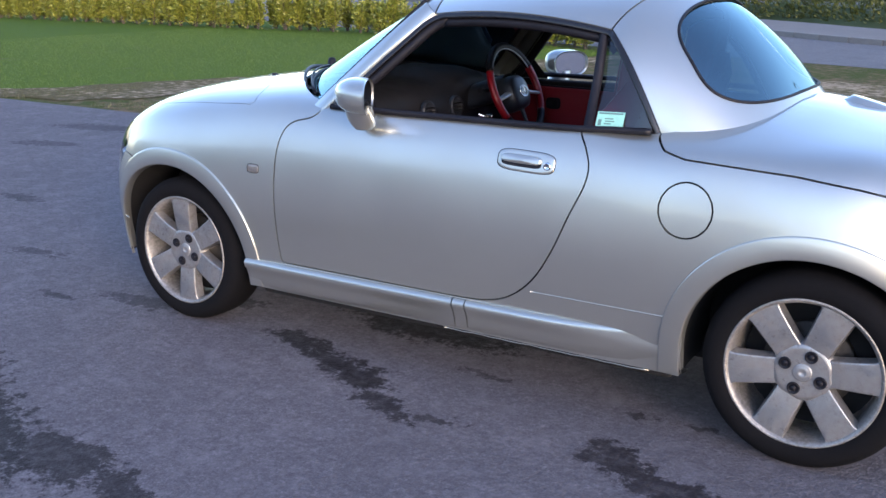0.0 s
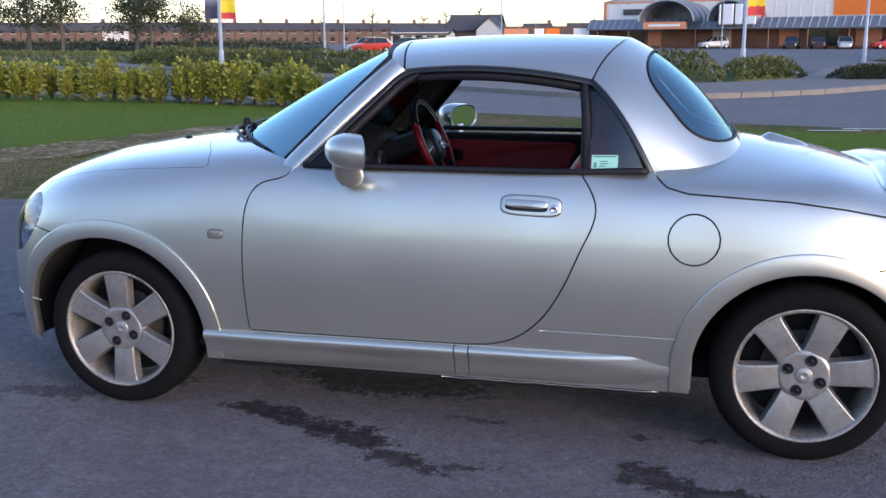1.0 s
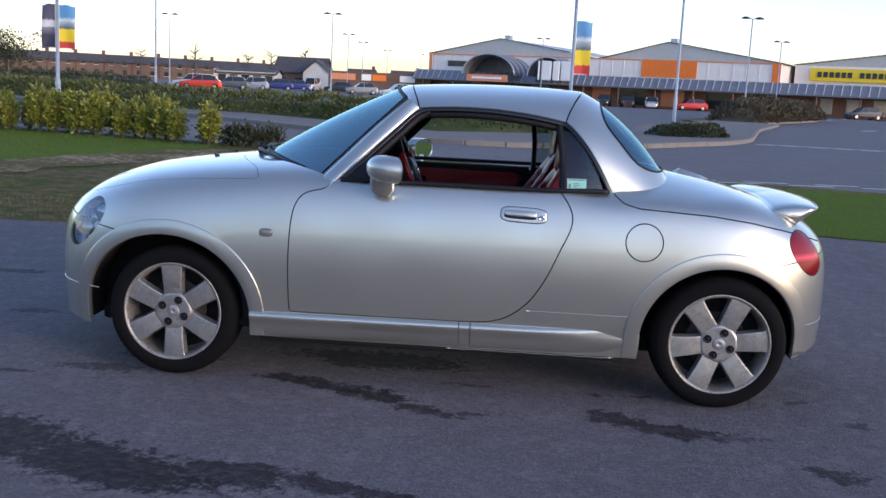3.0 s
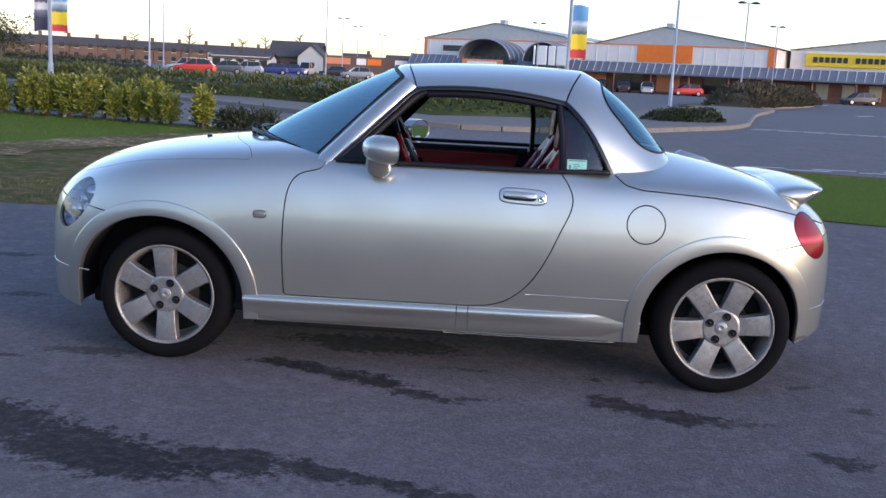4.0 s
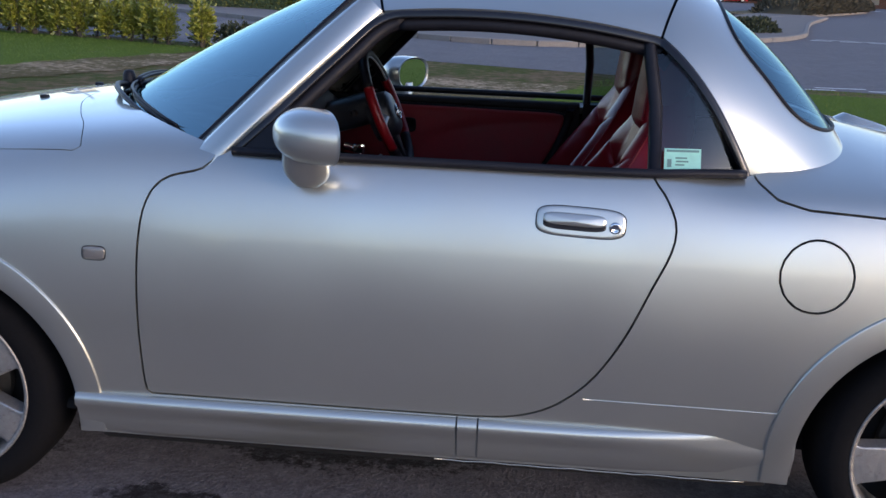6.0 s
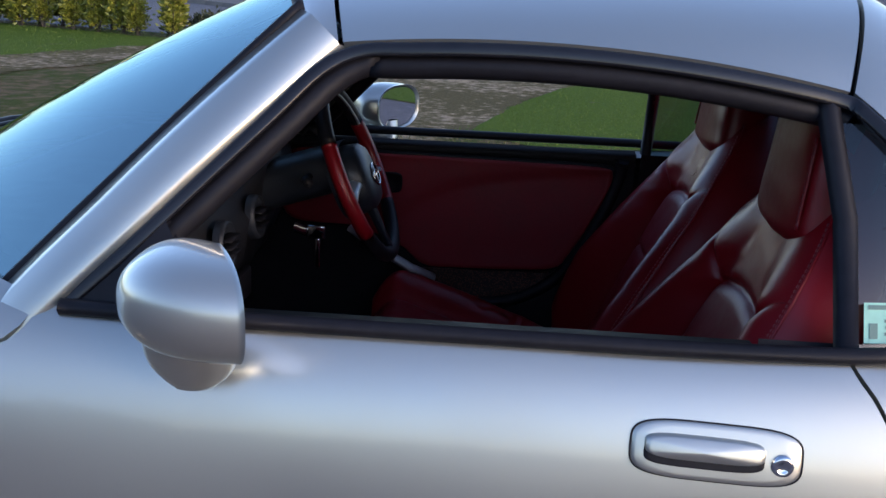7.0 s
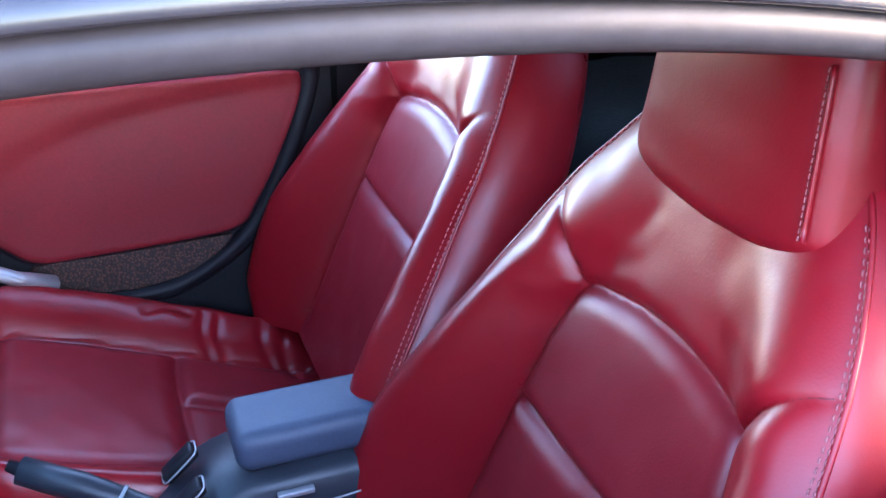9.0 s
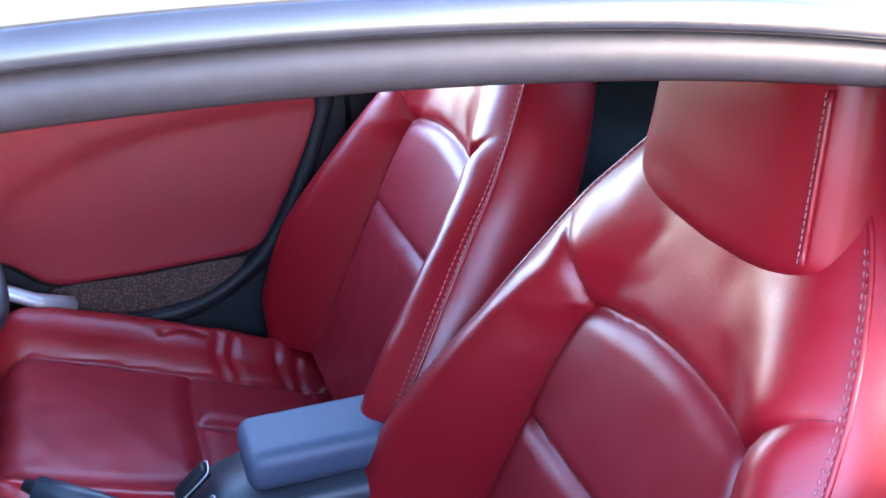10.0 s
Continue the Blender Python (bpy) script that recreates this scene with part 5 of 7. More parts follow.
def build_seat(name, yc, rise, outer, label):
    seat = thing(name, label, "car seat", "seats in the car")

    def at(o, z, f=0.0):
        return Vector((back_plane(z) - f, yc + o, z + rise))
    # backrest: face between the crests, side panels and back
    bm = bmesh.new()
    rows = []
    n_o, n_z = 180, 190
    side = ((0.004, 1.012), (0.016, 1.030), (0.035, 1.045), (0.062, 1.045), (0.088, 1.015), (0.104, 0.95), (0.112, 0.82))
    for j in range(n_z + 1):
        z = 0.405 + (0.985 - 0.405) * j / n_z
        hw = back_half(z)
        tip = back_front(hw, z)
        deep = interp(z, (0.40, 0.90, 0.985), (1.0, 1.0, 0.75))
        row = [at(-hw * k, z, lerp(tip, -0.11 * deep, d / 0.112)) for d, k in reversed(side)]
        for i in range(n_o + 1):
            o = hw * math.sin((-1 + 2 * i / n_o) * math.pi / 2 * 0.97) / math.sin(math.pi / 2 * 0.97)
            row.append(at(o, z, back_front(o, z)))
        row += [at(hw * k, z, lerp(tip, -0.11 * deep, d / 0.112)) for d, k in side]
        rows.append(row)
    top = at(0, 0.985, -0.05)
    rows.append([lerp(p, top, 0.3) + Vector((0, 0, 0.008)) for p in rows[-1]])
    rows.append([lerp(p, top, 0.9) + Vector((0, 0, 0.003)) for p in rows[-1]])
    vs = grid(bm, rows)
    for a, b in zip(vs, vs[1:]):
        bm.faces.new((a[0], b[0], b[-1], a[-1]))
    for f in bm.faces:
        c = f.calc_center_median()
        o, z = abs(c.y - yc), c.z - rise
        if c.x < back_plane(z) + 0.02 and z < 0.800 - 0.021 * (o / 0.126) ** 2.5 and o < pad_half(z) - 0.001:
            f.material_index = 1
    bmesh.ops.recalc_face_normals(bm, faces=bm.faces)
    back = part("backrest", bm, [LEATHER, INSERT], seat)
    # twin rows of stitches beside the piping that runs along each crest
    for s in (-1, 1):
        def crest(z, k, out=0.0):
            o = s * back_half(z) * k
            return at(o, z, back_front(o, z) + out)
        bm = bmesh.new()
        tube(bm, [crest(z, 0.996, -0.0004) for z in [0.43 + 0.0125 * i for i in range(44)]], 0.0026, 6)
        part("piping", bm, LEATHER, back)
        bm = bmesh.new()
        for z in [0.46 + 0.0058 * i for i in range(84)]:
            for k in (0.975, 0.990):
                p, q = crest(z, k, 0.0006), crest(z + 0.0034, k, 0.0006)
                tube(bm, [p, lerp(p, q, 0.5) + Vector((-0.0006, 0, 0.0003)), q], 0.00075, 4)
        part("stitching", bm, THREAD, back, "pale stitching along the backrest edge")
    # thread lying in the seams
    bm = bmesh.new()
    for line in BACK_SEAMS:
        dense = [Vector((a[0] + (b[0] - a[0]) * k / 4, a[1] + (b[1] - a[1]) * k / 4, 0)) for a, b in zip(line, line[1:]) for k in range(4)]
        tube(bm, [at(p.x, p.y, back_front(p.x, p.y) - 0.0006) for p in dense], 0.0012, 4)
    part("seam", bm, PIPING, back)
    # headrest: an upright pad sunk between the shoulders, with a sewn side panel
    bm = bmesh.new()
    rows = []
    n_u, n_t = 64, 40

    def head_x(z):
        return 0.434 + 0.12 * (z - 0.915)
    for j in range(n_t + 1):
        t = j / n_t
        z = 0.880 + 0.205 * t
        w = 0.134 - 0.016 * t - 0.05 * max(0.0, (t - 0.78) / 0.22) ** 2.5
        tuck = 0.040 * max(0.0, 1 - t / 0.16) ** 2.2 + 0.035 * max(0.0, (t - 0.82) / 0.18) ** 2.2
        row = []
        for x, y in ring(0, 0, 1, 1, 0, n_u, 4.6):
            drop = 0.014 * (1 - y * y) * (1 - smooth_step(0.0, 0.5, t))
            front = max(0.0, -x)
            c = Vector((head_x(z) + 0.058 - 0.058 * front * (1 - tuck / 0.058) + 0.050 * max(0.0, x) + 0.006 * y * y * front, yc + w * y * (1 - 0.10 * max(0.0, x)), z + rise + 0.018 - drop))
            c.x += 0.0012 * noise.noise(c * 26)
            row.append(c)
        rows.append(row)
    vs = grid(bm, rows, closed_v=True)
    bm.faces.new(vs[0])
    bm.faces.new(vs[-1])
    bmesh.ops.recalc_face_normals(bm, faces=bm.faces)
    head = part("headrest", bm, LEATHER, seat)
    line = [Vector((head_x(z) + 0.0062, yc + outer * (0.118 - 0.10 * (z - 0.915)), z + rise)) for z in [0.928 + 0.011 * i for i in range(12)]]
    bm = bmesh.new()
    tube(bm, line, 0.0022, 6)
    seam = part("headrest_seam", bm, LEATHER, head)
    bm = bmesh.new()
    for a, b in zip(line, line[1:]):
        for k in range(2):
            p = lerp(a, b, k / 2) + Vector((-0.0018, -outer * 0.0030, 0))
            tube(bm, [p, p + Vector((0.0004, 0, 0.0036))], 0.0006, 4)
    part("stitching", bm, THREAD, seam)
    # cushion: falls towards the back, with side bolsters
    rails = [(-0.24, 0.140), (-0.18, 0.152), (-0.08, 0.156), (0.05, 0.146), (0.14, 0.138), (0.24, 0.130)]
    seams = [curve2([(x, s * o) for x, o in rails], 4, False) for s in (-1, 1)] + [curve2([(0.050, 0.145), (0.044, 0.08), (0.044, -0.08), (0.050, -0.145)], 4, False), [(0.045, 0.010), (0.11, 0.004)]]
    folds = [curve2([(0.100, 0.150), (0.094, 0.175), (0.102, 0.205)], 3, False), curve2([(0.124, 0.150), (0.116, 0.172), (0.124, 0.200)], 3, False), curve2([(0.196, 0.13), (0.182, 0.165), (0.190, 0.205)], 3, False), curve2([(0.222, 0.10), (0.212, 0.15), (0.222, 0.195)], 3, False), curve2([(0.02, 0.20), (0.05, 0.212), (0.08, 0.205)], 3, False)]
    bm = bmesh.new()
    rows = []
    n_x, n_w = 130, 120
    for j in range(n_x + 1):
        x = -0.232 + 0.532 * j / n_x
        hw = interp(x, (-0.232, -0.20, -0.14, 0.0, 0.2, 0.30), (0.200, 0.232, 0.256, 0.264, 0.256, 0.240))
        rail = interp(x, [a for a, _ in rails], [b for _, b in rails])
        nose = 0.085 * max(0.0, (-0.155 - x) / 0.077) ** 2.2
        row = []
        for i in range(n_w + 1):
            o = hw * math.sin((-1 + 2 * i / n_w) * math.pi / 2 * 0.985) / math.sin(math.pi / 2 * 0.985)
            u = max(0.0, (abs(o) - rail) / (hw - rail))
            d = seam_distance((x, o), seams)
            z = 0.468 - 0.345 * (x + 0.08) + 0.20 * max(0.0, x - 0.12) ** 2 - nose
            z += (0.044 - 0.012 * smooth_step(0.05, 0.25, x)) * math.sin(math.pi / 2 * min(1.0, u * 1.5)) ** 1.2 - 0.075 * max(0.0, (u - 0.62) / 0.38) ** 2.2
            z += 0.012 * (1 - max(0.0, 1 - d / 0.030) ** 2) - 0.012 - 0.0036 * math.exp(-(d / 0.0038) ** 2)
            z -= 0.0042 * math.exp(-(seam_distance((x, abs(o)), folds) / 0.0075) ** 2)
            z += 0.006 * noise.noise(Vector((x * 17, o * 15, yc * 7))) * smooth_step(0.0, 0.12, x) * smooth_step(0.1, 0.4, u) + 0.0012 * noise.noise(Vector((x * 30, o * 30, yc)))
            row.append(Vector((x, yc + o, z + rise)))
        rows.append([Vector((x, yc - hw * 0.98, 0.30))] + row + [Vector((x, yc + hw * 0.98, 0.30))])
    rows.insert(0, [Vector((p.x + 0.02, p.y, min(p.z, 0.30))) for p in rows[0]])
    grid(bm, rows)
    for f in bm.faces:
        c = f.calc_center_median()
        if c.z > 0.35 and c.x > -0.19 and abs(c.y - yc) < interp(c.x, [a for a, _ in rails], [b for _, b in rails]) - 0.001:
            f.material_index = 1
    bmesh.ops.recalc_face_normals(bm, faces=bm.faces)
    part("cushion", bm, [LEATHER, INSERT], seat)
    bm = bmesh.new()
    box(bm, (-0.18, yc - 0.20, 0.235), (0.30, yc + 0.20, 0.315), 0.02)
    part("seat_base", bm, PLASTIC, seat)
    return seat


def build_interior(car, doors):
    # floor tub and bulkhead behind the seats
    bm = bmesh.new()
    box(bm, (-0.95, -0.63, 0.215), (0.60, 0.63, 0.24), 0.01)
    part("floor_carpet", bm, CARPET, car)
    bm = bmesh.new()
    rows = []
    for x, z in ((0.46, 0.24), (0.55, 0.45), (0.60, 0.70), (0.66, 0.765), (0.80, 0.800), (0.98, 0.845)):
        half = interp(x, (0.46, 0.66, 0.8, 0.98), (0.62, 0.58, 0.50, 0.25))
        rows.append([Vector((x, half * (-1 + i / 8), z)) for i in range(17)])
    grid(bm, rows)
    part("bulkhead", bm, CARPET, car)
    for s in (-1, 1):
        bm = bmesh.new()
        grid(bm, [[Vector((x, s * y, z)) for x in (0.36, 0.45, 0.55, 0.66)] for z, y in ((0.24, 0.615), (0.5, 0.615), (0.78, 0.60), (0.845, 0.585))])
        part("side_lining", bm, PLASTIC, car)
        bm = bmesh.new()
        grid(bm, [[Vector((x, s * y, z)) for x in (-0.95, -0.8, -0.6)] for z, y in ((0.24, 0.60), (0.6, 0.60), (0.82, 0.55))])
        part("kick_panel", bm, PLASTIC, car)
    # dashboard
    bm = bmesh.new()
    rows = []
    prof = [(-0.84, 0.860), (-0.70, 0.878), (-0.56, 0.872), (-0.475, 0.852), (-0.445, 0.825), (-0.440, 0.78), (-0.455, 0.70), (-0.50, 0.60), (-0.58, 0.50), (-0.70, 0.42)]
    for i in range(61):
        y = -0.60 + 0.02 * i
        hood = math.exp(-((y - 0.29) / 0.15) ** 4)
        mid = math.exp(-(y / 0.14) ** 4)
        rows.append([Vector((x + 0.03 * hood * (0.5 if k > 4 else 1) * (k > 1) + 0.035 * mid * (k > 4), y * interp(x, (-0.84, -0.70, -0.56, -0.45), (0.60, 0.74, 0.88, 0.96)), z + (0.040 * hood if 1 <= k <= 4 else 0.0))) for k, (x, z) in enumerate(prof)])
    grid(bm, rows)
    bmesh.ops.recalc_face_normals(bm, faces=bm.faces)
    dash = part("dashboard", bm, PLASTIC, car)
    for y in (-0.47, -0.10, 0.10, 0.47):
        bm = bmesh.new()
        turn = Matrix.Translation((-0.432 + (0.028 if abs(y) < 0.2 else 0), y, 0.775)) @ Matrix.Rotation(radians(84), 4, "Y")
        lathe(bm, [(0.0, -0.006), (0.030, -0.006), (0.032, 0.006), (0.040, 0.008), (0.042, 0.0), (0.042, -0.01)], 28, turn)
        vent = part("air_vent", bm, GREY_PLASTIC, dash)
        bm = bmesh.new()
        for k in (-1, 0, 1):
            box(bm, (-0.010, -0.028, -0.002), (0.010, 0.028, 0.001), 0.0, m=Matrix.Translation((-0.424 + (0.028 if abs(y) < 0.2 else 0), y, 0.775 + 0.014 * k)))
        part("vent_slat", bm, BLACK_TRIM, vent)
    bm = bmesh.new()
    box(bm, (-0.455, -0.105, 0.50), (-0.418, 0.105, 0.735), 0.012, 3, Matrix.Translation((0.02, 0, 0)) @ Matrix.Rotation(radians(-6), 4, "Y") @ Matrix.Translation((-0.06, 0, 0)))
    stack = part("centre_stack", bm, GREY_PLASTIC, dash)
    for y, z in ((-0.06, 0.57), (0.0, 0.565), (0.06, 0.57)):
        bm = bmesh.new()
        lathe(bm, [(0.0, 0.02), (0.016, 0.019), (0.018, 0.012), (0.019, -0.01)], 20, Matrix.Translation((-0.425, y, z)) @ Matrix.Rotation(radians(84), 4, "Y"))
        part("knob", bm, BLACK_TRIM, stack)
    bm = bmesh.new()
    box(bm, (-0.425, -0.085, 0.63), (-0.410, 0.085, 0.685), 0.004)
    part("radio", bm, BLACK_TRIM, stack)
    bm = bmesh.new()
    tube(bm, [Vector((-0.46, 0.29 + a * 0.12, 0.83 + b * 0.05)) for a, b in ring(0, 0, 1, 1, 0, 30, 3)], 0.008, 6, closed=True)
    part("instrument_ring", bm, SILVER_PLASTIC, dash)
    # steering wheel
    sw = new("steering_wheel")
    sw.parent = car
    tagged(sw, "black and red leather steering wheel")
    frame_m = Matrix.Translation((-0.240, 0.285, 0.834)) @ Matrix.Rotation(radians(67), 4, "Y")
    R = 0.178
    for name, mat, a0, a1 in (("rim_upper", BLACK_TRIM, 118, 242), ("rim_side", LEATHER, 56, 118), ("rim_side", LEATHER, 242, 304), ("rim_lower", BLACK_TRIM, -56, 56)):
        bm = bmesh.new()
        tube(bm, [frame_m @ Vector((R * math.cos(radians(lerp(a0, a1, i / 24))), R * math.sin(radians(lerp(a0, a1, i / 24))), 0)) for i in range(25)], 0.0150, 10)
        part(name, bm, mat, sw, "red leather grip" if name == "rim_side" else "")
    bm = bmesh.new()
    tube(bm, [frame_m @ Vector((0.1655 * math.cos(radians(a)), 0.1655 * math.sin(radians(a)), 0.006)) for a in range(118, 244, 4)], 0.003, 5)
    part("rim_inlay", bm, SILVER_PLASTIC, sw)
    bm = bmesh.new()
    rows = [[frame_m @ Vector((0.070 * k * a + 0.012, 0.072 * k * b, h)) for a, b in ring(0, 0, 1, 1, 0, 36, 2.6)] for k, h in ((1.0, -0.05), (1.02, -0.015), (0.95, 0.012), (0.8, 0.022), (0.4, 0.028), (0.02, 0.029))]
    grid(bm, rows, closed_v=True)
    bmesh.ops.recalc_face_normals(bm, faces=bm.faces)
    part("wheel_boss", bm, GREY_PLASTIC, sw, "grey steering wheel boss")
    bm = bmesh.new()
    tube(bm, [frame_m @ Vector((0.016 + 0.022 * a, 0.028 * b, 0.030)) for a, b in ring(0, 0, 1, 1, 0, 28)], 0.0022, 5, closed=True)
    tube(bm, [frame_m @ Vector((0.016 + 0.018 * a, 0.008 * b, 0.030)) for a, b in ring(0, 0, 1, 1, 0, 20)], 0.0020, 5, closed=True)
    part("emblem", bm, CHROME, sw, "plain oval chrome emblem")
    for a in (80, 280, 0):
        bm = bmesh.new()
        d = Vector((math.cos(radians(a)), math.sin(radians(a)), 0))
        tube(bm, [frame_m @ (d * r + Vector((0.0, 0, -0.008 * (1 - r / R)))) for r in (0.05, 0.09, 0.13, 0.172)], [0.020, 0.016, 0.013, 0.014], 8, flat=0.5)
        part("wheel_spoke", bm, SILVER_PLASTIC if a else GREY_PLASTIC, sw)
    bm = bmesh.new()
    rows = [[Vector((-0.275 - 0.03 * k, 0.285, 0.845)) + Vector((-0.14 * k, 0.062 * b, -0.055 * k + 0.05 * a)) for a, b in ring(0, 0, 1, 1, 0, 24, 3)] for k in (0, 0.3, 0.7, 1.0)]
    grid(bm, rows, closed_v=True)
    part("steering_column", bm, GREY_PLASTIC, sw)
    for s in (-1, 1):
        bm = bmesh.new()
        tube(bm, [Vector((-0.33, 0.285 + s * 0.05, 0.83)), Vector((-0.325, 0.285 + s * 0.12, 0.835)), Vector((-0.31, 0.285 + s * 0.165, 0.84))], [0.007, 0.008, 0.010], 8)
        part("column_stalk", bm, BLACK_TRIM, sw)
    bm = bmesh.new()
    tube(bm, [Vector((-0.35, 0.195, 0.735)), Vector((-0.325, 0.188, 0.73))], 0.011, 10)
    box(bm, (-0.325, 0.183, 0.715), (-0.29, 0.190, 0.742), 0.003)
    box(bm, (-0.310, 0.184, 0.655), (-0.300, 0.190, 0.715), 0.002)
    part("ignition_key", bm, CHROME, sw, "metal key left in the ignition")
    # centre console with armrest, lever, handbrake and switches
    con = new("centre_console")
    con.parent = car
    con.matrix_basis = Matrix.Translation((0.004, 0.032, -0.018))
    bm = bmesh.new()
    rows = []
    for x, z, w in ((-0.60, 0.46, 0.10), (-0.40, 0.47, 0.095), (-0.20, 0.465, 0.088), (-0.08, 0.47, 0.080), (0.0, 0.512, 0.075), (0.055, 0.545, 0.064), (0.085, 0.556, 0.062), (0.36, 0.556, 0.062), (0.44, 0.54, 0.062)):
        rows.append([Vector((x, y, zz)) for y, zz in ((-w - 0.02, 0.24), (-w - 0.008, z - 0.05), (-w, z - 0.012), (-w + 0.010, z), (w - 0.010, z), (w, z - 0.012), (w + 0.008, z - 0.05), (w + 0.02, 0.24))])
    grid(bm, rows)
    bmesh.ops.recalc_face_normals(bm, faces=bm.faces)
    part("console_body", bm, GREY_PLASTIC, con)
    bm = bmesh.new()
    box(bm, (0.074, -0.046, 0.556), (0.262, 0.050, 0.606), 0.018, 5)
    part("armrest", bm, ARMREST, con, "blue-grey padded armrest lid")
    bm = bmesh.new()
    box(bm, (0.11, -0.0725, 0.538), (0.15, -0.064, 0.544), 0.001)
    tube(bm, [Vector((0.10 + 0.02 * i, -0.0700, 0.528 - 0.03 * max(0, 0.12 - 0.02 * i) ** 0.5)) for i in range(12)], 0.0012, 5)
    part("console_trim", bm, SILVER_PLASTIC, con)
    for dy in (-0.036, 0.030):
        bm = bmesh.new()
        turn = Matrix.Translation((0.020, dy, 0.5375)) @ Matrix.Rotation(radians(-42), 4, "Y")
        box(bm, (-0.024, -0.011, -0.004), (0.024, 0.011, 0.010), 0.003, 2, turn)
        part("window_switch", bm, BLACK_TRIM, con)
        bm = bmesh.new()
        tube(bm, [turn @ Vector((0.027 * a, 0.014 * b, 0.004)) for a, b in ring(0, 0, 1, 1, 0, 24, 5)], 0.0012, 5, closed=True)
        part("switch_frame", bm, SILVER_PLASTIC, con)
    bm = bmesh.new()
    tube(bm, [Vector((-0.005, -0.015, 0.505)), Vector((-0.05, 0.0, 0.530)), Vector((-0.085, 0.016, 0.545)), Vector((-0.146, 0.042, 0.566))], [0.014, 0.0155, 0.0165, 0.0160], 14)
    lever = part("handbrake", bm, GREY_PLASTIC, con, "dark grey handbrake lever")
    bm = bmesh.new()
    tube(bm, [Vector((-0.146, 0.042, 0.566)), Vector((-0.158, 0.047, 0.570))], 0.009, 12)
    part("handbrake_button", bm, BLACK_TRIM, lever)
    bm = bmesh.new()
    for t in (0.42,):
        c, d = Vector((-0.05, 0.0, 0.530)), Vector((-0.04, 0.018, 0.022)).normalized()
        tube(bm, [c - d * 0.002, c + d * 0.002], 0.0172, 14)
    part("handbrake_ring", bm, SILVER_PLASTIC, lever)
    bm = bmesh.new()
    lathe(bm, [(0.055, -0.01), (0.045, 0.015), (0.03, 0.045), (0.014, 0.075), (0.010, 0.09)], 16, Matrix.Translation((-0.255, 0.0, 0.465)))
    gear = part("gear_gaiter", bm, CARPET, con)
    bm = bmesh.new()
    lathe(bm, [(0.0, 0.052), (0.013, 0.050), (0.021, 0.040), (0.023, 0.026), (0.018, 0.010), (0.011, 0.0), (0.009, -0.03)], 24, Matrix.Translation((-0.255, 0.0, 0.56)))
    part("gear_knob", bm, CHROME, gear, "polished metal gear knob")

    # door cards
    f_card = curve2([(-0.46, 0.812), (-0.2, 0.818), (0.1, 0.815), (0.27, 0.812), (0.302, 0.795), (0.288, 0.74), (0.250, 0.66), (0.215, 0.60), (0.185, 0.566), (0.10, 0.556), (-0.05, 0.552), (-0.13, 0.556), (-0.19, 0.60), (-0.30, 0.64), (-0.46, 0.66)], 6)
    brow = ((-0.30, -0.22, -0.17, -0.12, -0.05, 0.05, 0.20, 0.32), (0.60, 0.67, 0.71, 0.745, 0.775, 0.797, 0.812, 0.818))

    def scoop(x, z):
        """The card is hollowed below a sweeping brow."""
        return smooth_step(0.0, 0.035, interp(x, *brow) - z) * (1 - 0.7 * smooth_step(0.0, 0.16, interp(x, *brow) - z))
    f_mesh = curve2([(-0.13, 0.545), (0.0, 0.548), (0.13, 0.552), (0.172, 0.548), (0.13, 0.51), (0.06, 0.488), (-0.02, 0.484), (-0.12, 0.500)], 6)
    for door, s in zip(doors, (-1, 1)):
        def wall(x, z, d=0.0):
            return Vector((x, s * (0.600 - 0.05 * max(0, 0.60 - z) - 0.02 * smooth_step(0.80, 0.86, z) - d), z))
        bm = bmesh.new()
        grid(bm, [[wall(-0.60 + 0.05 * i, z) for i in range(20)] for z in (0.29, 0.40, 0.50, 0.60, 0.70, 0.80, 0.825, 0.842)] + [[wall(-0.60 + 0.05 * i, 0.846) + Vector((0, s * 0.045, 0)) for i in range(20)]])
        part("door_lining", bm, PLASTIC, door)
        for outline, mat, depth, name, lab in ((f_card, RED_CARD, 0.020, "door_card", "red padded door card"), (f_mesh, SPEAKER, 0.012, "speaker_grille", "brown speaker mesh")):
            cx, cz = sum(p[0] for p in outline) / len(outline), sum(p[1] for p in outline) / len(outline)
            rows = []
            for f, d in [(1.0, 0.0), (0.995, depth * 0.6), (0.985, depth * 0.9), (0.96, depth)] + [(0.94 - 0.0335 * k, depth * 1.05) for k in range(29)]:
                ring_pts = [(cx + (x - cx) * f, cz + (z - cz) * f) for x, z in outline]
                rows.append([wall(x, z, d - (0.006 * scoop(x, z) if name == "door_card" and f < 0.97 else 0.0)) for x, z in ring_pts])
            bm = bmesh.new()
            grid(bm, rows, closed_v=True)
            bmesh.ops.recalc_face_normals(bm, faces=bm.faces)
            part(name, bm, mat, door, lab)
        bm = bmesh.new()
        tube(bm, [wall(x, z, 0.006) for x, z in f_card], 0.007, 6, closed=True)
        tube(bm, [wall(x, z, 0.006) for x, z in curve2([(0.32, 0.83), (0.312, 0.78), (0.275, 0.68), (0.225, 0.585), (0.17, 0.525), (0.08, 0.478), (-0.02, 0.470), (-0.14, 0.482)], 6, False)], 0.016, 8)
        part("card_surround", bm, BLACK_TRIM, door)
        bm = bmesh.new()
        rows = [[wall(-0.215 + 0.032 * k * a, 0.752 + 0.024 * k * b, d) for a, b in ring(0, 0, 1, 1, 0, 24, 4)] for k, d in ((1.0, 0.018), (1.0, 0.028), (0.8, 0.028), (0.75, 0.022), (0.0, 0.022))]
        grid(bm, rows, closed_v=True)
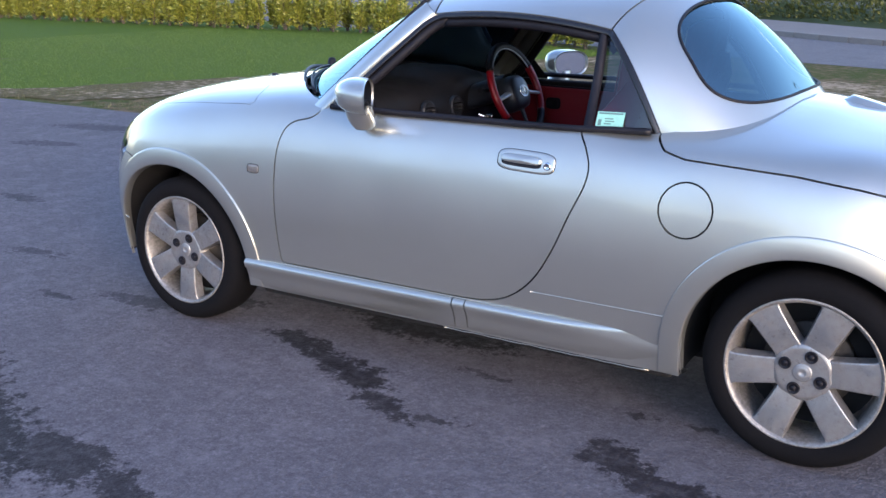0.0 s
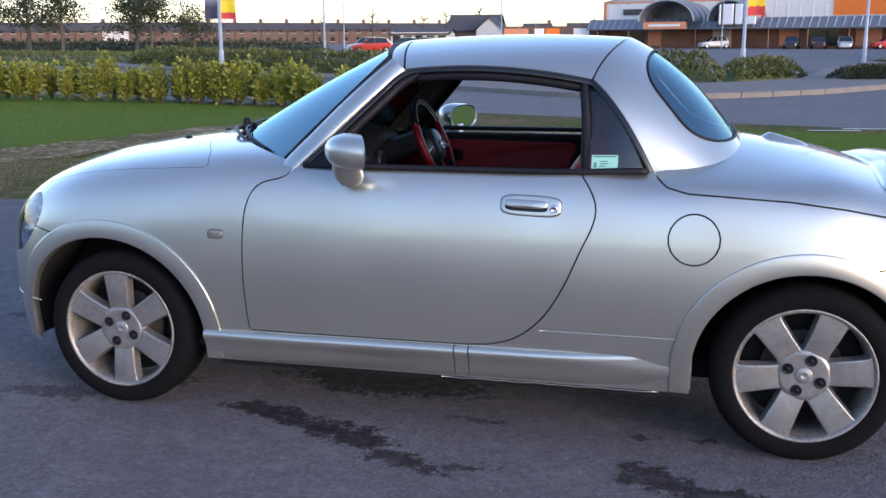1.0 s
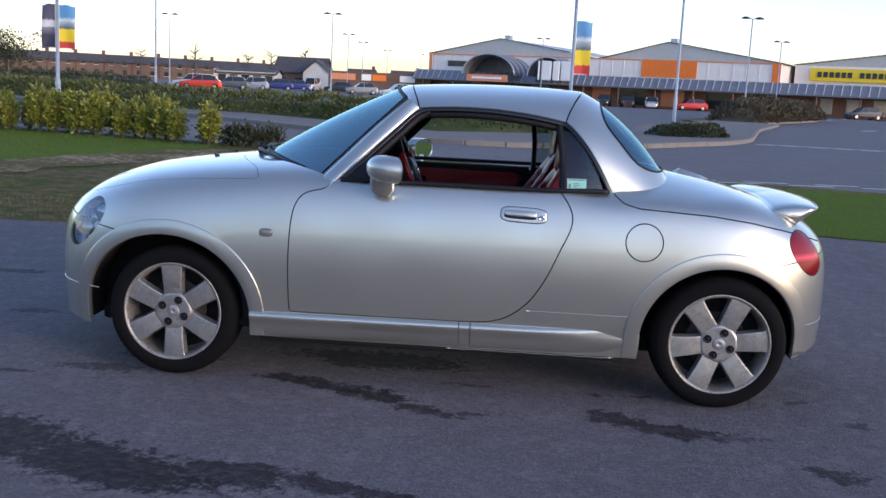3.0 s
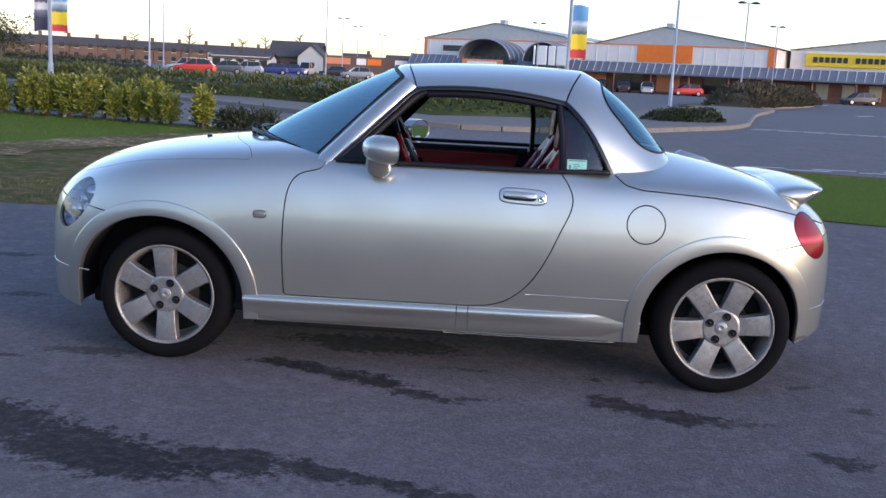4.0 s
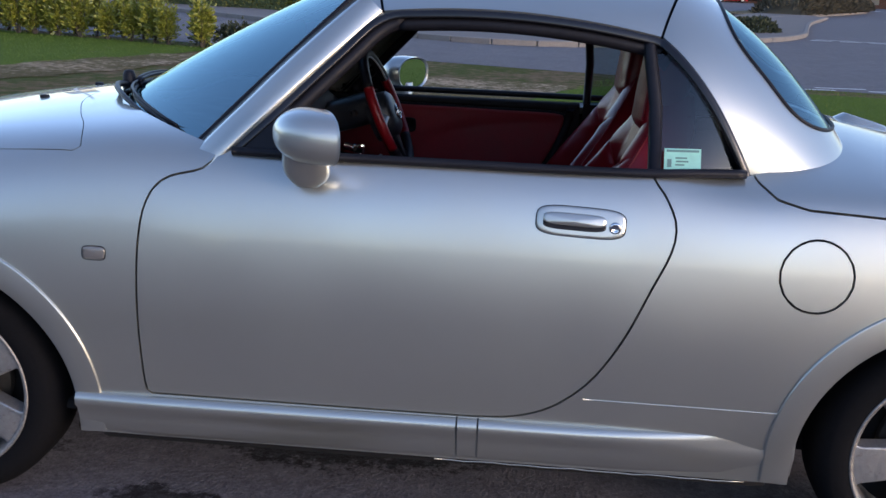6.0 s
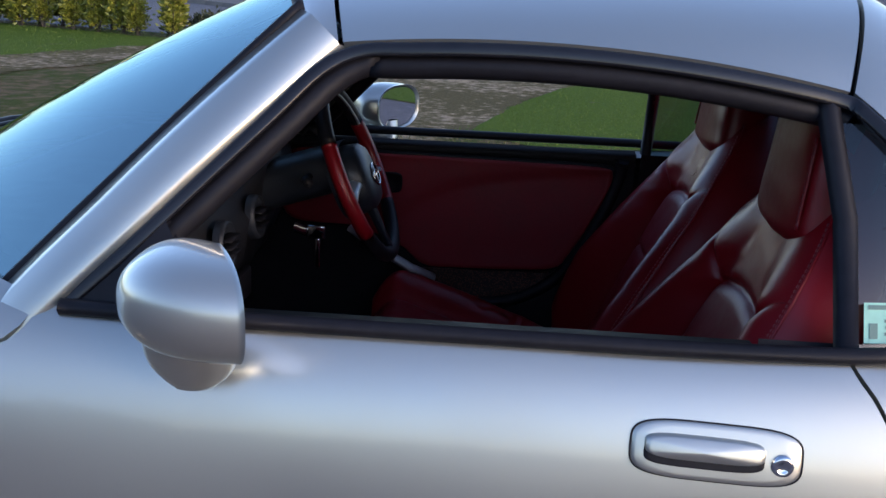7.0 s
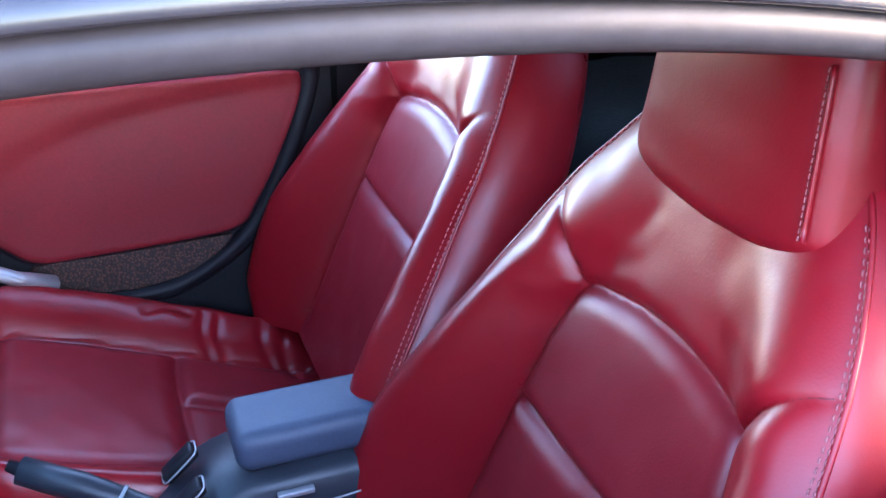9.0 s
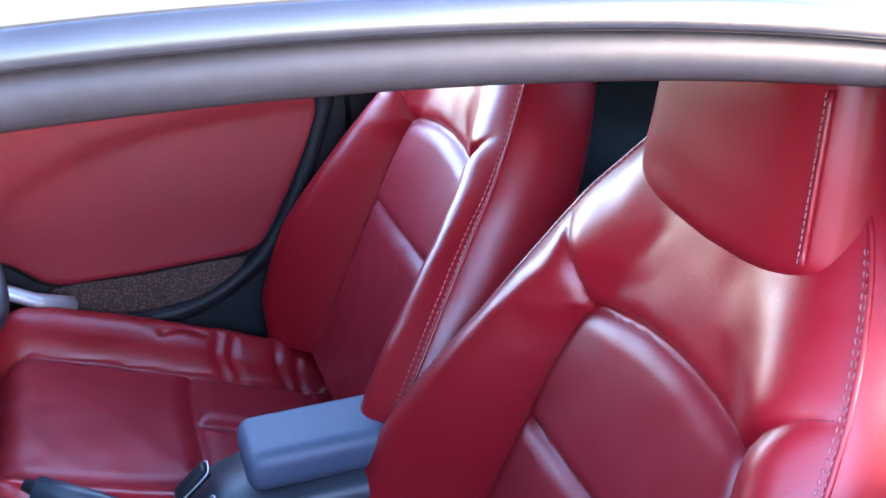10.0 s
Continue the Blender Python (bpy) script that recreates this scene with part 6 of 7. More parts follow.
        part("door_release", bm, BLACK_TRIM, door, "black door release")
        bm = bmesh.new()
        tube(bm, [wall(-0.30, 0.645, 0.05), wall(-0.22, 0.60, 0.075), wall(-0.15, 0.562, 0.075), wall(-0.10, 0.535, 0.05)], 0.014, 8, flat=0.7)
        part("pull_handle", bm, SILVER_PLASTIC, door, "silver door pull")


ARMREST = grained("armrest_vinyl", (0.050, 0.066, 0.105), 0.55, 260, 0.15, 0.2, 0.001)


def speaker_mesh():
    m = material("speaker_mesh", (0.16, 0.075, 0.055), 0.6)
    n = Nodes(m)
    vor = n.add("ShaderNodeTexVoronoi", Scale=240.0)
    vor.feature = "F1"
    n.t.links.new(n.coords(), vor.inputs["Vector"])
    n.out("Base Color", n.ramp(vor.outputs["Distance"], (0.25, (0.15, 0.055, 0.038)), (0.5, (0.03, 0.016, 0.013))))
    n.bump(vor.outputs["Distance"], 0.5, 0.003)
    return m


SPEAKER = speaker_mesh()


car = thing("sports_coupe", "silver two-seat sports coupe with open side windows on asphalt", "car")
car_doors = build_body(car)
build_cabin(car)
build_under(car)
build_wheel(car, AX_F, -1, 32, 33)
build_wheel(car, AX_R, -1, 7, 61)
build_wheel(car, AX_F, 1, 0)
build_wheel(car, AX_R, 1, 20)
build_fittings(car, car_doors)
build_interior(car, car_doors)
build_seat("passenger_seat", -0.275, 0.0, -1, "red leather bucket seat with a pale sheen, in the coupe")
build_seat("driver_seat", 0.296, 0.02, 1, "creased red leather driver seat behind the steering wheel")


# ---- plants ----
def leaf_material(name, a, b, rough=0.5):
    m = material(name, a, rough)
    n = Nodes(m)
    geo = n.add("ShaderNodeNewGeometry")
    n.out("Base Color", n.mix(geo.outputs["Random Per Island"], a, b))
    m.node_tree.nodes["Principled BSDF"].inputs["Subsurface Weight"].default_value = 0.0
    return m


LAUREL = leaf_material("laurel_leaf", (0.125, 0.155, 0.016), (0.270, 0.270, 0.040), 0.42)
DARK_LEAF = leaf_material("dark_leaf", (0.020, 0.032, 0.014), (0.055, 0.062, 0.024), 0.6)
BROWN_LEAF = leaf_material("brown_leaf", (0.040, 0.036, 0.020), (0.085, 0.070, 0.038), 0.7)
HEDGE_LEAF = leaf_material("hedge_leaf", (0.055, 0.075, 0.016), (0.125, 0.130, 0.030), 0.55)
BARK = grained("bark", (0.09, 0.075, 0.06), 0.9, 20, 0.35, 0.5, 0.01)


def add_leaf(bm, p, d, size, rng):
    """One folded leaf at p pointing along d."""
    d = d.normalized()
    side = d.cross(Vector((rng.uniform(-1, 1), rng.uniform(-1, 1), rng.uniform(-1, 1)))).normalized()
    up = side.cross(d)
    w = size * 0.27
    a, b, c = bm.verts.new(p), bm.verts.new(p + d * size * 0.5 + side * w + up * w * 0.35), bm.verts.new(p + d * size)
    e = bm.verts.new(p + d * size * 0.5 - side * w + up * w * 0.35)
    bm.faces.new((a, b, c))
    bm.faces.new((a, c, e))


def shrub_mesh(name, mat, height, width, leaves, size, seed, upright=0.6):
    """Upright shrub: stems and leaves in ragged clumps."""
    rng = random.Random(seed)
    bm = bmesh.new()
    tips = []
    for k in range(9):
        a = rng.uniform(0, 2 * math.pi)
        r = width * 0.5 * rng.uniform(0.1, 0.9)
        h = height * rng.uniform(0.62, 1.0) * (1.08 - 0.35 * r / (width * 0.5))
        top = Vector((r * math.cos(a), r * math.sin(a), h))
        base = Vector((0.18 * top.x, 0.18 * top.y, 0.0))
        tips.append((base, top))
        tube(bm, [base, lerp(base, top, 0.5) + Vector((rng.uniform(-0.03, 0.03), rng.uniform(-0.03, 0.03), 0)), top], [0.010, 0.007, 0.003], 4)
    wood = len(bm.faces)
    for k in range(leaves):
        base, top = rng.choice(tips)
        t = rng.uniform(0.12, 1.0) ** 0.75
        p = lerp(base, top, t)
        spread = width * (0.16 + 0.10 * math.sin(math.pi * t))
        off = Vector((rng.gauss(0, 1), rng.gauss(0, 1), rng.gauss(0, 0.8))) * spread * 0.55
        q = p + off
        if q.z < 0.03:
            continue
        add_leaf(bm, q, off.normalized() + Vector((0, 0, upright)) if off.length > 1e-4 else Vector((0, 0, 1)), size * rng.uniform(0.7, 1.25), rng)
    for i, f in enumerate(bm.faces):
        f.material_index = 1 if i < wood else 0
    return finish(bm, name, [mat, BARK], smooth=False)


laurels = [shrub_mesh("laurel_shrub", LAUREL, h, w, 900, 0.085, 40 + i) for i, (h, w) in enumerate(((0.98, 0.38), (0.88, 0.36), (1.04, 0.42), (0.80, 0.36), (0.94, 0.46)))]
low_shrubs = [shrub_mesh("low_shrub", DARK_LEAF, h, w, 500, 0.07, 60 + i) for i, (h, w) in enumerate(((0.42, 0.5), (0.5, 0.42)))]


def hedge_line(t):
    """Middle of the laurel row, t in metres from its open end."""
    p = spline([(-5.15, 13.4, 0), (-7.0, 14.2, 0), (-10.0, 15.0, 0), (-13.0, 15.3, 0), (-18.0, 15.0, 0), (-30.0, 15.4, 0), (-46.0, 17.5, 0)], 20)
    d = 0.0
    for a, b in zip(p, p[1:]):
        step = (b - a).length
        if d + step >= t:
            return lerp(a, b, (t - d) / step)
        d += step
    return p[-1]


rng = random.Random(7)
t = 0.0
row = 0
while t < 40:
    for lane in range(2):
        p = hedge_line(t + rng.uniform(-0.1, 0.1) + 0.25 * lane)
        if lane and t < 1.2:
            continue
        sh = new("laurel_shrub", rng.choice(laurels))
        sh.matrix_basis = Matrix.Translation((p.x + rng.uniform(-0.08, 0.08) + 0.2 * lane, p.y + 0.45 * lane, -0.01)) @ Matrix.Rotation(rng.uniform(0, 6.28), 4, "Z") @ Matrix.Scale(rng.uniform(0.86, 1.12), 4)
        tagged(sh, "upright yellow-green laurel shrub in a loose hedge row", "shrub", "laurel hedge row")
    t += rng.uniform(0.44, 0.60)
for x, y in ((-4.55, 13.5), (-4.25, 13.6), (-4.8, 13.8), (-3.95, 13.6), (-5.3, 13.9)):
    sh = new("low_shrub", rng.choice(low_shrubs))
    sh.matrix_basis = Matrix.Translation((x, y, -0.01)) @ Matrix.Rotation(rng.uniform(0, 6.28), 4, "Z")
    tagged(sh, "small dark evergreen shrub at the hedge end", "shrub", "dark low shrubs")


def long_hedge(name, line, height, depth, mat, leaves, size, seed, label):
    """A long ragged hedge along points, as one mass of leaves."""
    rng = random.Random(seed)
    pts = spline([(x, y, 0) for x, y in line], 16)
    lens = [0.0]
    for a, b in zip(pts, pts[1:]):
        lens.append(lens[-1] + (b - a).length)
    bm = bmesh.new()
    for k in range(leaves):
        d = rng.uniform(0, lens[-1])
        i = max(j for j in range(len(lens) - 1) if lens[j] <= d)
        c = lerp(pts[i], pts[i + 1], (d - lens[i]) / max(1e-6, lens[i + 1] - lens[i]))
        hump = 0.72 + 0.28 * noise.noise(Vector((d * 0.9, seed, 0))) + 0.14 * noise.noise(Vector((d * 3.1, seed, 5)))
        h = height * hump * min(1.0, 0.35 + min(d, lens[-1] - d) / (0.8 * height))
        a = rng.uniform(0, math.pi)
        r = rng.uniform(0.72, 1.0)
        z = h * (0.12 + 0.88 * abs(math.sin(a)) * r)
        nrm = Vector((-(pts[i + 1] - pts[i]).y, (pts[i + 1] - pts[i]).x, 0)).normalized()
        p = c + nrm * depth * 0.5 * math.cos(a) * r + Vector((0, 0, z))
        add_leaf(bm, p, nrm * math.cos(a) + Vector((rng.uniform(-0.6, 0.6), rng.uniform(-0.6, 0.6), math.sin(a) + 0.3)), size * rng.uniform(0.7, 1.3), rng)
    rows = []
    for i, c in enumerate(pts):
        d = lens[i]
        end = min(1.0, 0.05 + min(d, lens[-1] - d) / (0.5 * height))
        hump = (0.72 + 0.28 * noise.noise(Vector((d * 0.9, seed, 0)))) * end
        nrm = Vector((-(pts[min(i + 1, len(pts) - 1)] - pts[max(i - 1, 0)]).y, (pts[min(i + 1, len(pts) - 1)] - pts[max(i - 1, 0)]).x, 0)).normalized()
        rows.append([c + nrm * depth * 0.36 * math.cos(math.pi * k / 6) + Vector((0, 0, height * hump * 0.70 * math.sin(math.pi * k / 6) - 0.03)) for k in range(7)])
    grid(bm, rows)
    return solo(name, bm, mat, label, "hedge", kind="stuff", smooth=False)


long_hedge("roadside_hedge", [(-26, 43), (-17, 34.5), (-11, 30.5), (-6, 29.2), (-2, 26.6), (1.8, 26.2)], 1.15, 1.7, HEDGE_LEAF, 15000, 0.13, 3, "long green hedge on the far side of the road")
long_hedge("low_hedge", [(-60, 62), (-40, 52), (-26, 47), (-18, 43)], 0.8, 2.2, HEDGE_LEAF, 7000, 0.16, 4, "low green hedge round the far lawn")
long_hedge("far_hedge", [(-110, 118), (-75, 108), (-50, 104), (-38, 103)], 1.3, 2.5, DARK_LEAF, 6000, 0.3, 5, "dark hedge beyond the far lawn")
long_hedge("island_bushes", [(4.9, 27.0), (5.8, 27.4), (6.6, 27.9), (7.1, 28.8)], 0.66, 1.2, DARK_LEAF, 2600, 0.10, 6, "dark low bushes on the traffic island")
long_hedge("island_hedge", [(14.2, 57.0), (17.8, 64), (23, 76), (27.5, 88)], 1.9, 3.4, BROWN_LEAF, 17000, 0.22, 8, "dark brown-green bushes on the car park island")
long_hedge("kerb_bushes", [(1.9, 27.5), (2.9, 28.5), (4.0, 29.5)], 0.9, 1.2, HEDGE_LEAF, 1500, 0.12, 9, "thin yellow-green bushes behind the kerb")


# both out of view: added to give the coupe's paint a dark skyline to reflect
long_hedge("unseen_hedge", [(-14, -44), (10, -46), (40, -44), (80, -34)], 3.2, 5, BROWN_LEAF, 6000, 0.45, 17, "unseen brown hedge added behind the camera for the paint's reflections")
long_hedge("unseen_trees", [(-70, -8), (-52, -20), (-34, -32), (-14, -42)], 8.5, 6, DARK_LEAF, 8000, 0.6, 18, "unseen dark tree belt added behind the camera to darken reflections")
long_hedge("far_woods", [(-330, 150), (-260, 165), (-215, 180), (-180, 196)], 7.5, 12, BROWN_LEAF, 9000, 1.3, 14, "brown winter woods on the skyline")
long_hedge("far_shrubs", [(-190, 70), (-130, 92), (-100, 108), (-70, 122), (-50, 126)], 1.5, 4, DARK_LEAF, 7000, 0.4, 15, "dark shrub belt beyond the far lawn")


def tree(name, at, height, spread, leaves, mat, seed, label, bare=False):
    rng = random.Random(seed)
    tr = thing(name, label, "tree", at=Matrix.Translation(at))
    bm = bmesh.new()
    tube(bm, [Vector((0, 0, 0)), Vector((0.1, 0, height * 0.25)), Vector((0, 0.1, height * 0.55)), Vector((0.05, 0, height * 0.9))], [height * 0.035, height * 0.028, height * 0.018, 0.02], 7)
    ends = []
    for k in range(16):
        z = height * rng.uniform(0.28, 0.85)
        a = rng.uniform(0, 6.28)
        r = spread * rng.uniform(0.5, 1.0) * (1.1 - 0.6 * (z / height))
        e = Vector((r * math.cos(a), r * math.sin(a), z + r * rng.uniform(0.3, 0.8)))
        tube(bm, [Vector((0, 0, z)), lerp(Vector((0, 0, z)), e, 0.5) + Vector((0, 0, 0.1 * r)), e], [height * 0.012, height * 0.008, 0.01], 5)
        ends.append(e)
        for j in range(5 if bare else 0):
            q = e + Vector((rng.uniform(-1, 1), rng.uniform(-1, 1), rng.uniform(0, 1.2))) * spread * 0.35
            tube(bm, [lerp(Vector((0, 0, z)), e, rng.uniform(0.5, 1)), q], [0.025, 0.01], 4)
    part("trunk", bm, BARK, tr)
    if leaves:
        bm = bmesh.new()
        clumps = [e + Vector((rng.gauss(0, 1), rng.gauss(0, 1), rng.gauss(0, 0.7))) * spread * 0.22 for e in ends for _ in range(2)] + [Vector((0, 0, height * rng.uniform(0.6, 0.98))) for _ in range(5)]
        for k in range(leaves):
            c = rng.choice(clumps)
            o = Vector((rng.gauss(0, 1), rng.gauss(0, 1), rng.gauss(0, 0.8))) * spread * 0.17
            add_leaf(bm, c + o, o + Vector((0, 0, 0.2)), spread * 0.11 * rng.uniform(0.7, 1.3), rng)
        part("crown", bm, mat, tr, smooth=False)
    return tr


for i, (x, y, h, s) in enumerate(((-55.5, 96, 6.0, 2.6), (-59, 99, 7.0, 3.2), (-65, 94, 6.5, 3.0), (-51.5, 98, 4.4, 2.4), (-72, 98, 8.0, 3.3))):
    tree("evergreen_tree", (x, y, -0.06), h, s, 2200, DARK_LEAF, 100 + i, "dark evergreen tree beyond the lawn")
for i, (x, y, h) in enumerate(((-85, 270, 11), (-62, 262, 10), (-74, 285, 9), (-104, 280, 9), (-10, 250, 10), (-54, 268, 11))):
    tree("bare_tree", (x, y, -0.06), h, h * 0.3, 0, BARK, 130 + i, "leafless winter tree before distant houses", bare=True)


# ---- street furniture ----
def lamp_post(at, height, heads=1, turn=0.0, thick=0.07):
    p = thing("street_lamp", "tall galvanised steel street lamp post with a flat head", "street lamp", "car park lamps", at=Matrix.Translation(at) @ Matrix.Rotation(turn, 4, "Z"))
    bm = bmesh.new()
    tube(bm, [Vector((0, 0, 0)), Vector((0, 0, 1.2)), Vector((0, 0, 1.22)), Vector((0, 0, height))], [thick, thick, thick * 0.75, thick * 0.5], 10)
    part("post", bm, STEEL, p)
    for k in range(heads):
        s = 1 if k == 0 else -1
        bm = bmesh.new()
        tube(bm, [Vector((0, 0, height - 0.05)), Vector((s * 0.25, 0, height + 0.05)), Vector((s * 0.45, 0, height + 0.05))], 0.03, 6)
        part("bracket", bm, STEEL, p)
        bm = bmesh.new()
        lathe(bm, [(0.0, 0.12), (0.16, 0.10), (0.34, 0.02), (0.36, -0.04), (0.30, -0.06), (0.0, -0.06)], 16, Matrix.Translation((s * 0.55, 0, height + 0.03)))
        part("lamp_head", bm, DARK_METAL, p)


for x, y, h, heads in ((-36.66, 105, 7.8, 2), (-17.16, 96, 8.0, 2), (-22.08, 138, 8.1, 2), (-23.78, 165, 8.2, 2), (-23.73, 200, 8.2, 2), (-19.45, 230, 8.7, 1), (19.63, 78, 7.9, 2), (31.08, 112, 8.2, 2), (4.89, 126, 8.1, 2), (-20.7, 55, 9.0, 1), (7.54, 39, 9.0, 1)):
    lamp_post((x, y, 0.0 if (x, y) != (7.54, 39) else 0.10), h, heads, 0.1, 0.085 if y > 60 else 0.075)


def banner_material(name, stops):
    m = material(name, (0.5, 0.5, 0.5), 0.6)
    n = Nodes(m)
    sep = n.add("ShaderNodeSeparateXYZ", Vector=n.coords("Generated"))
    mixed = n.math("ADD", sep.outputs["Z"], n.math("MULTIPLY", n.math("SUBTRACT", n.noise(9, 4), 0.5), 0.10))
    r = n.ramp(mixed, *stops)
    n.out("Base Color", r)
    return m


BANNER_A = banner_material("banner_print", ((0.0, (0.60, 0.05, 0.05)), (0.17, (0.62, 0.06, 0.05)), (0.19, (0.85, 0.62, 0.02)), (0.45, (0.85, 0.65, 0.03)), (0.48, (0.10, 0.14, 0.18)), (0.60, (0.35, 0.45, 0.50)), (0.66, (0.62, 0.72, 0.80)), (0.72, (0.12, 0.30, 0.55)), (1.0, (0.10, 0.33, 0.62))))
BANNER_B = banner_material("banner_print_dark", ((0.0, (0.03, 0.03, 0.06)), (0.3, (0.04, 0.04, 0.08)), (0.46, (0.20, 0.20, 0.26)), (0.5, (0.65, 0.65, 0.68)), (0.62, (0.60, 0.60, 0.64)), (0.66, (0.10, 0.10, 0.16)), (1.0, (0.08, 0.08, 0.13))))


def banner_post(at, height, banners):
    p = thing("banner_post", "grey steel post carrying printed cloth banners", "banner post", "banner posts", at=Matrix.Translation(at))
    bm = bmesh.new()
    tube(bm, [Vector((0, 0, 0)), Vector((0, 0, 0.9)), Vector((0, 0, 0.92)), Vector((0, 0, height))], [0.085, 0.085, 0.062, 0.055], 12)
    part("post", bm, STEEL, p)
    for side, z0, z1, w, mat in banners:
        bm = bmesh.new()
        rows = []
        for i in range(15):
            t = i / 14
            rows.append([Vector((side * (0.07 + w * k / 8), 0.05 * math.sin(3.0 * t + k * 0.5) * (k / 8), lerp(z0, z1, t) + 0.05 * math.sin(k * 0.7) * (k / 8))) for k in range(9)])
        grid(bm, rows)
        b = part("banner", bm, mat, p, "printed banner with blue, yellow and red bands" if mat is BANNER_A else "dark printed banner")
        for z in (z0, z1):
            bm = bmesh.new()
            tube(bm, [Vector((0, 0, z)), Vector((side * (w + 0.08), 0, z))], 0.014, 6)
            part("banner_arm", bm, STEEL, b)


banner_post((-14.53, 28, 0.0), 6.0, ((-1, 1.95, 3.34, 0.44, BANNER_B), (1, 1.93, 3.32, 0.54, BANNER_A)))
banner_post((2.60, 32, 0.0), 6.5, ((1, 1.98, 3.83, 0.55, BANNER_A),))


# ---- road edges and markings ----
def kerb(name, line, width=0.14, height=0.12, label="worn concrete kerb along the road"):
    pts = spline([(x, y, 0) for x, y in line], 10)
    k = thing(name, label, "kerb")
    k["kind"] = "structure"
    step, acc = 0.9, 0.0
    run = [0.0]
    for a, b in zip(pts, pts[1:]):
        run.append(run[-1] + (b - a).length)

    def at(d):
        i = max(j for j in range(len(run) - 1) if run[j] <= d)
        return lerp(pts[i], pts[i + 1], (d - run[i]) / max(1e-6, run[i + 1] - run[i]))
    d = 0.0
    mesh = None
    while d + step < run[-1]:
        a, b = at(d), at(d + step)
        mid, way = lerp(a, b, 0.5), b - a
        if mesh is None:
            bm = bmesh.new()
            box(bm, (-step / 2 + 0.006, -width / 2, -0.05), (step / 2 - 0.006, width / 2, height), 0.015, 1)
            mesh = finish(bm, "kerbstone", KERB, smooth=False)
        st = new("kerbstone", mesh)
        st.parent = k
        st.matrix_basis = Matrix.Translation(mid) @ Matrix.Rotation(math.atan2(way.y, way.x), 4, "Z")
        d += step
    return k


FAR_KERB = [(-28, 41), (-16, 31.5), (-9, 25.3), (-4.5, 20.8), (-1.2, 18.0), (1.0, 18.1), (3.3, 20.0), (5.0, 22.4), (6.9, 25.2), (8.3, 28.6), (9.5, 33), (12, 42), (16, 54)]
kerb("kerb_far", FAR_KERB)
far_pts = [(p.x, p.y) for p in spline([(x, y, 0) for x, y in FAR_KERB], 6)]
sheet("pavement", far_pts + [(14, 60), (6, 38), (4.0, 27.3), (2.2, 24.6), (-1.5, 22.0), (-4.4, 25.2), (-9, 29.5), (-16, 35), (-28, 44)], 0.11, PAVING, "pale worn pavement beyond the road")
sheet("car_park", [(-200, 300), (-200, 60), (-60, 55), (-25, 50), (-12, 42), (1.5, 29), (7, 34), (13, 50), (18, 46), (120, 60), (200, 120), (200, 300)], -0.004, ROAD, "wide grey car park before the stores")
sheet("far_lawn", [(-160, 40), (-30, 44.5), (-17, 37), (-12, 33.5), (-11.5, 40), (-24, 50), (-40, 70), (-36, 100), (-160, 120)], 0.02, LAWN, "green lawn beyond the road")
sheet("side_road", [(2.0, 18.8), (20, 25.0), (90, 45.5), (130, 62), (18, 47), (16, 53), (12, 42), (9.4, 33), (8.2, 28.6), (6.8, 25.2), (4.9, 22.4), (3.2, 20.0)], -0.002, ROAD, "grey side road into the car park")
kerb("island_kerb", [(11.5, 48), (14.8, 55), (20, 66), (26, 80), (30, 92)], 0.14, 0.12, "kerb round the car park island")
sheet("island_soil", [(11.5, 48.2), (14.7, 55.2), (19.9, 66.2), (25.9, 80.2), (29.9, 92), (25, 92), (18, 76), (11, 58)], 0.08, EARTH, "bare soil on the car park island")


def marking(name, strips, label):
    bm = bmesh.new()
    for (x0, y0), (x1, y1), w in strips:
        d = Vector((x1 - x0, y1 - y0, 0)).normalized()
        n = Vector((-d.y, d.x, 0)) * w / 2
        a, b = Vector((x0, y0, 0.009)), Vector((x1, y1, 0.009))
        bm.faces.new([bm.verts.new(p) for p in (a - n, b - n, b + n, a + n)])
    return solo(name, bm, WHITE_LINE, label, kind="structure", smooth=False)


marking("edge_dashes", [((2.4 + 1.15 * k, 10.85 + 0.13 * k), (3.1 + 1.15 * k, 10.93 + 0.13 * k), 0.10) for k in range(12)] + [((2.9 + 1.15 * k, 11.20 + 0.13 * k), (3.6 + 1.15 * k, 11.28 + 0.13 * k), 0.10) for k in range(12)], "white dashed double edge line on the road")
marking("giveway_lines", [((7.9 + 0.75 * k, 26.3 - 0.10 * k), (8.45 + 0.75 * k, 26.2 - 0.10 * k), 0.22) for k in range(9)] + [((8.2, 26.9), (14.5, 25.6), 0.18)], "white give-way lines at the junction")
marking("bay_lines", [((16 + 5.0 * k, 60 + 11 * k), (17.5 + 5.0 * k, 63.3 + 11 * k), 0.25) for k in range(6)] + [((20 + 7.0 * k, 52 + 11 * k), (22.0 + 7.0 * k, 55.3 + 11 * k), 0.25) for k in range(6)], "white lane dashes in the car park")


# ---- buildings ----
BRICK = None


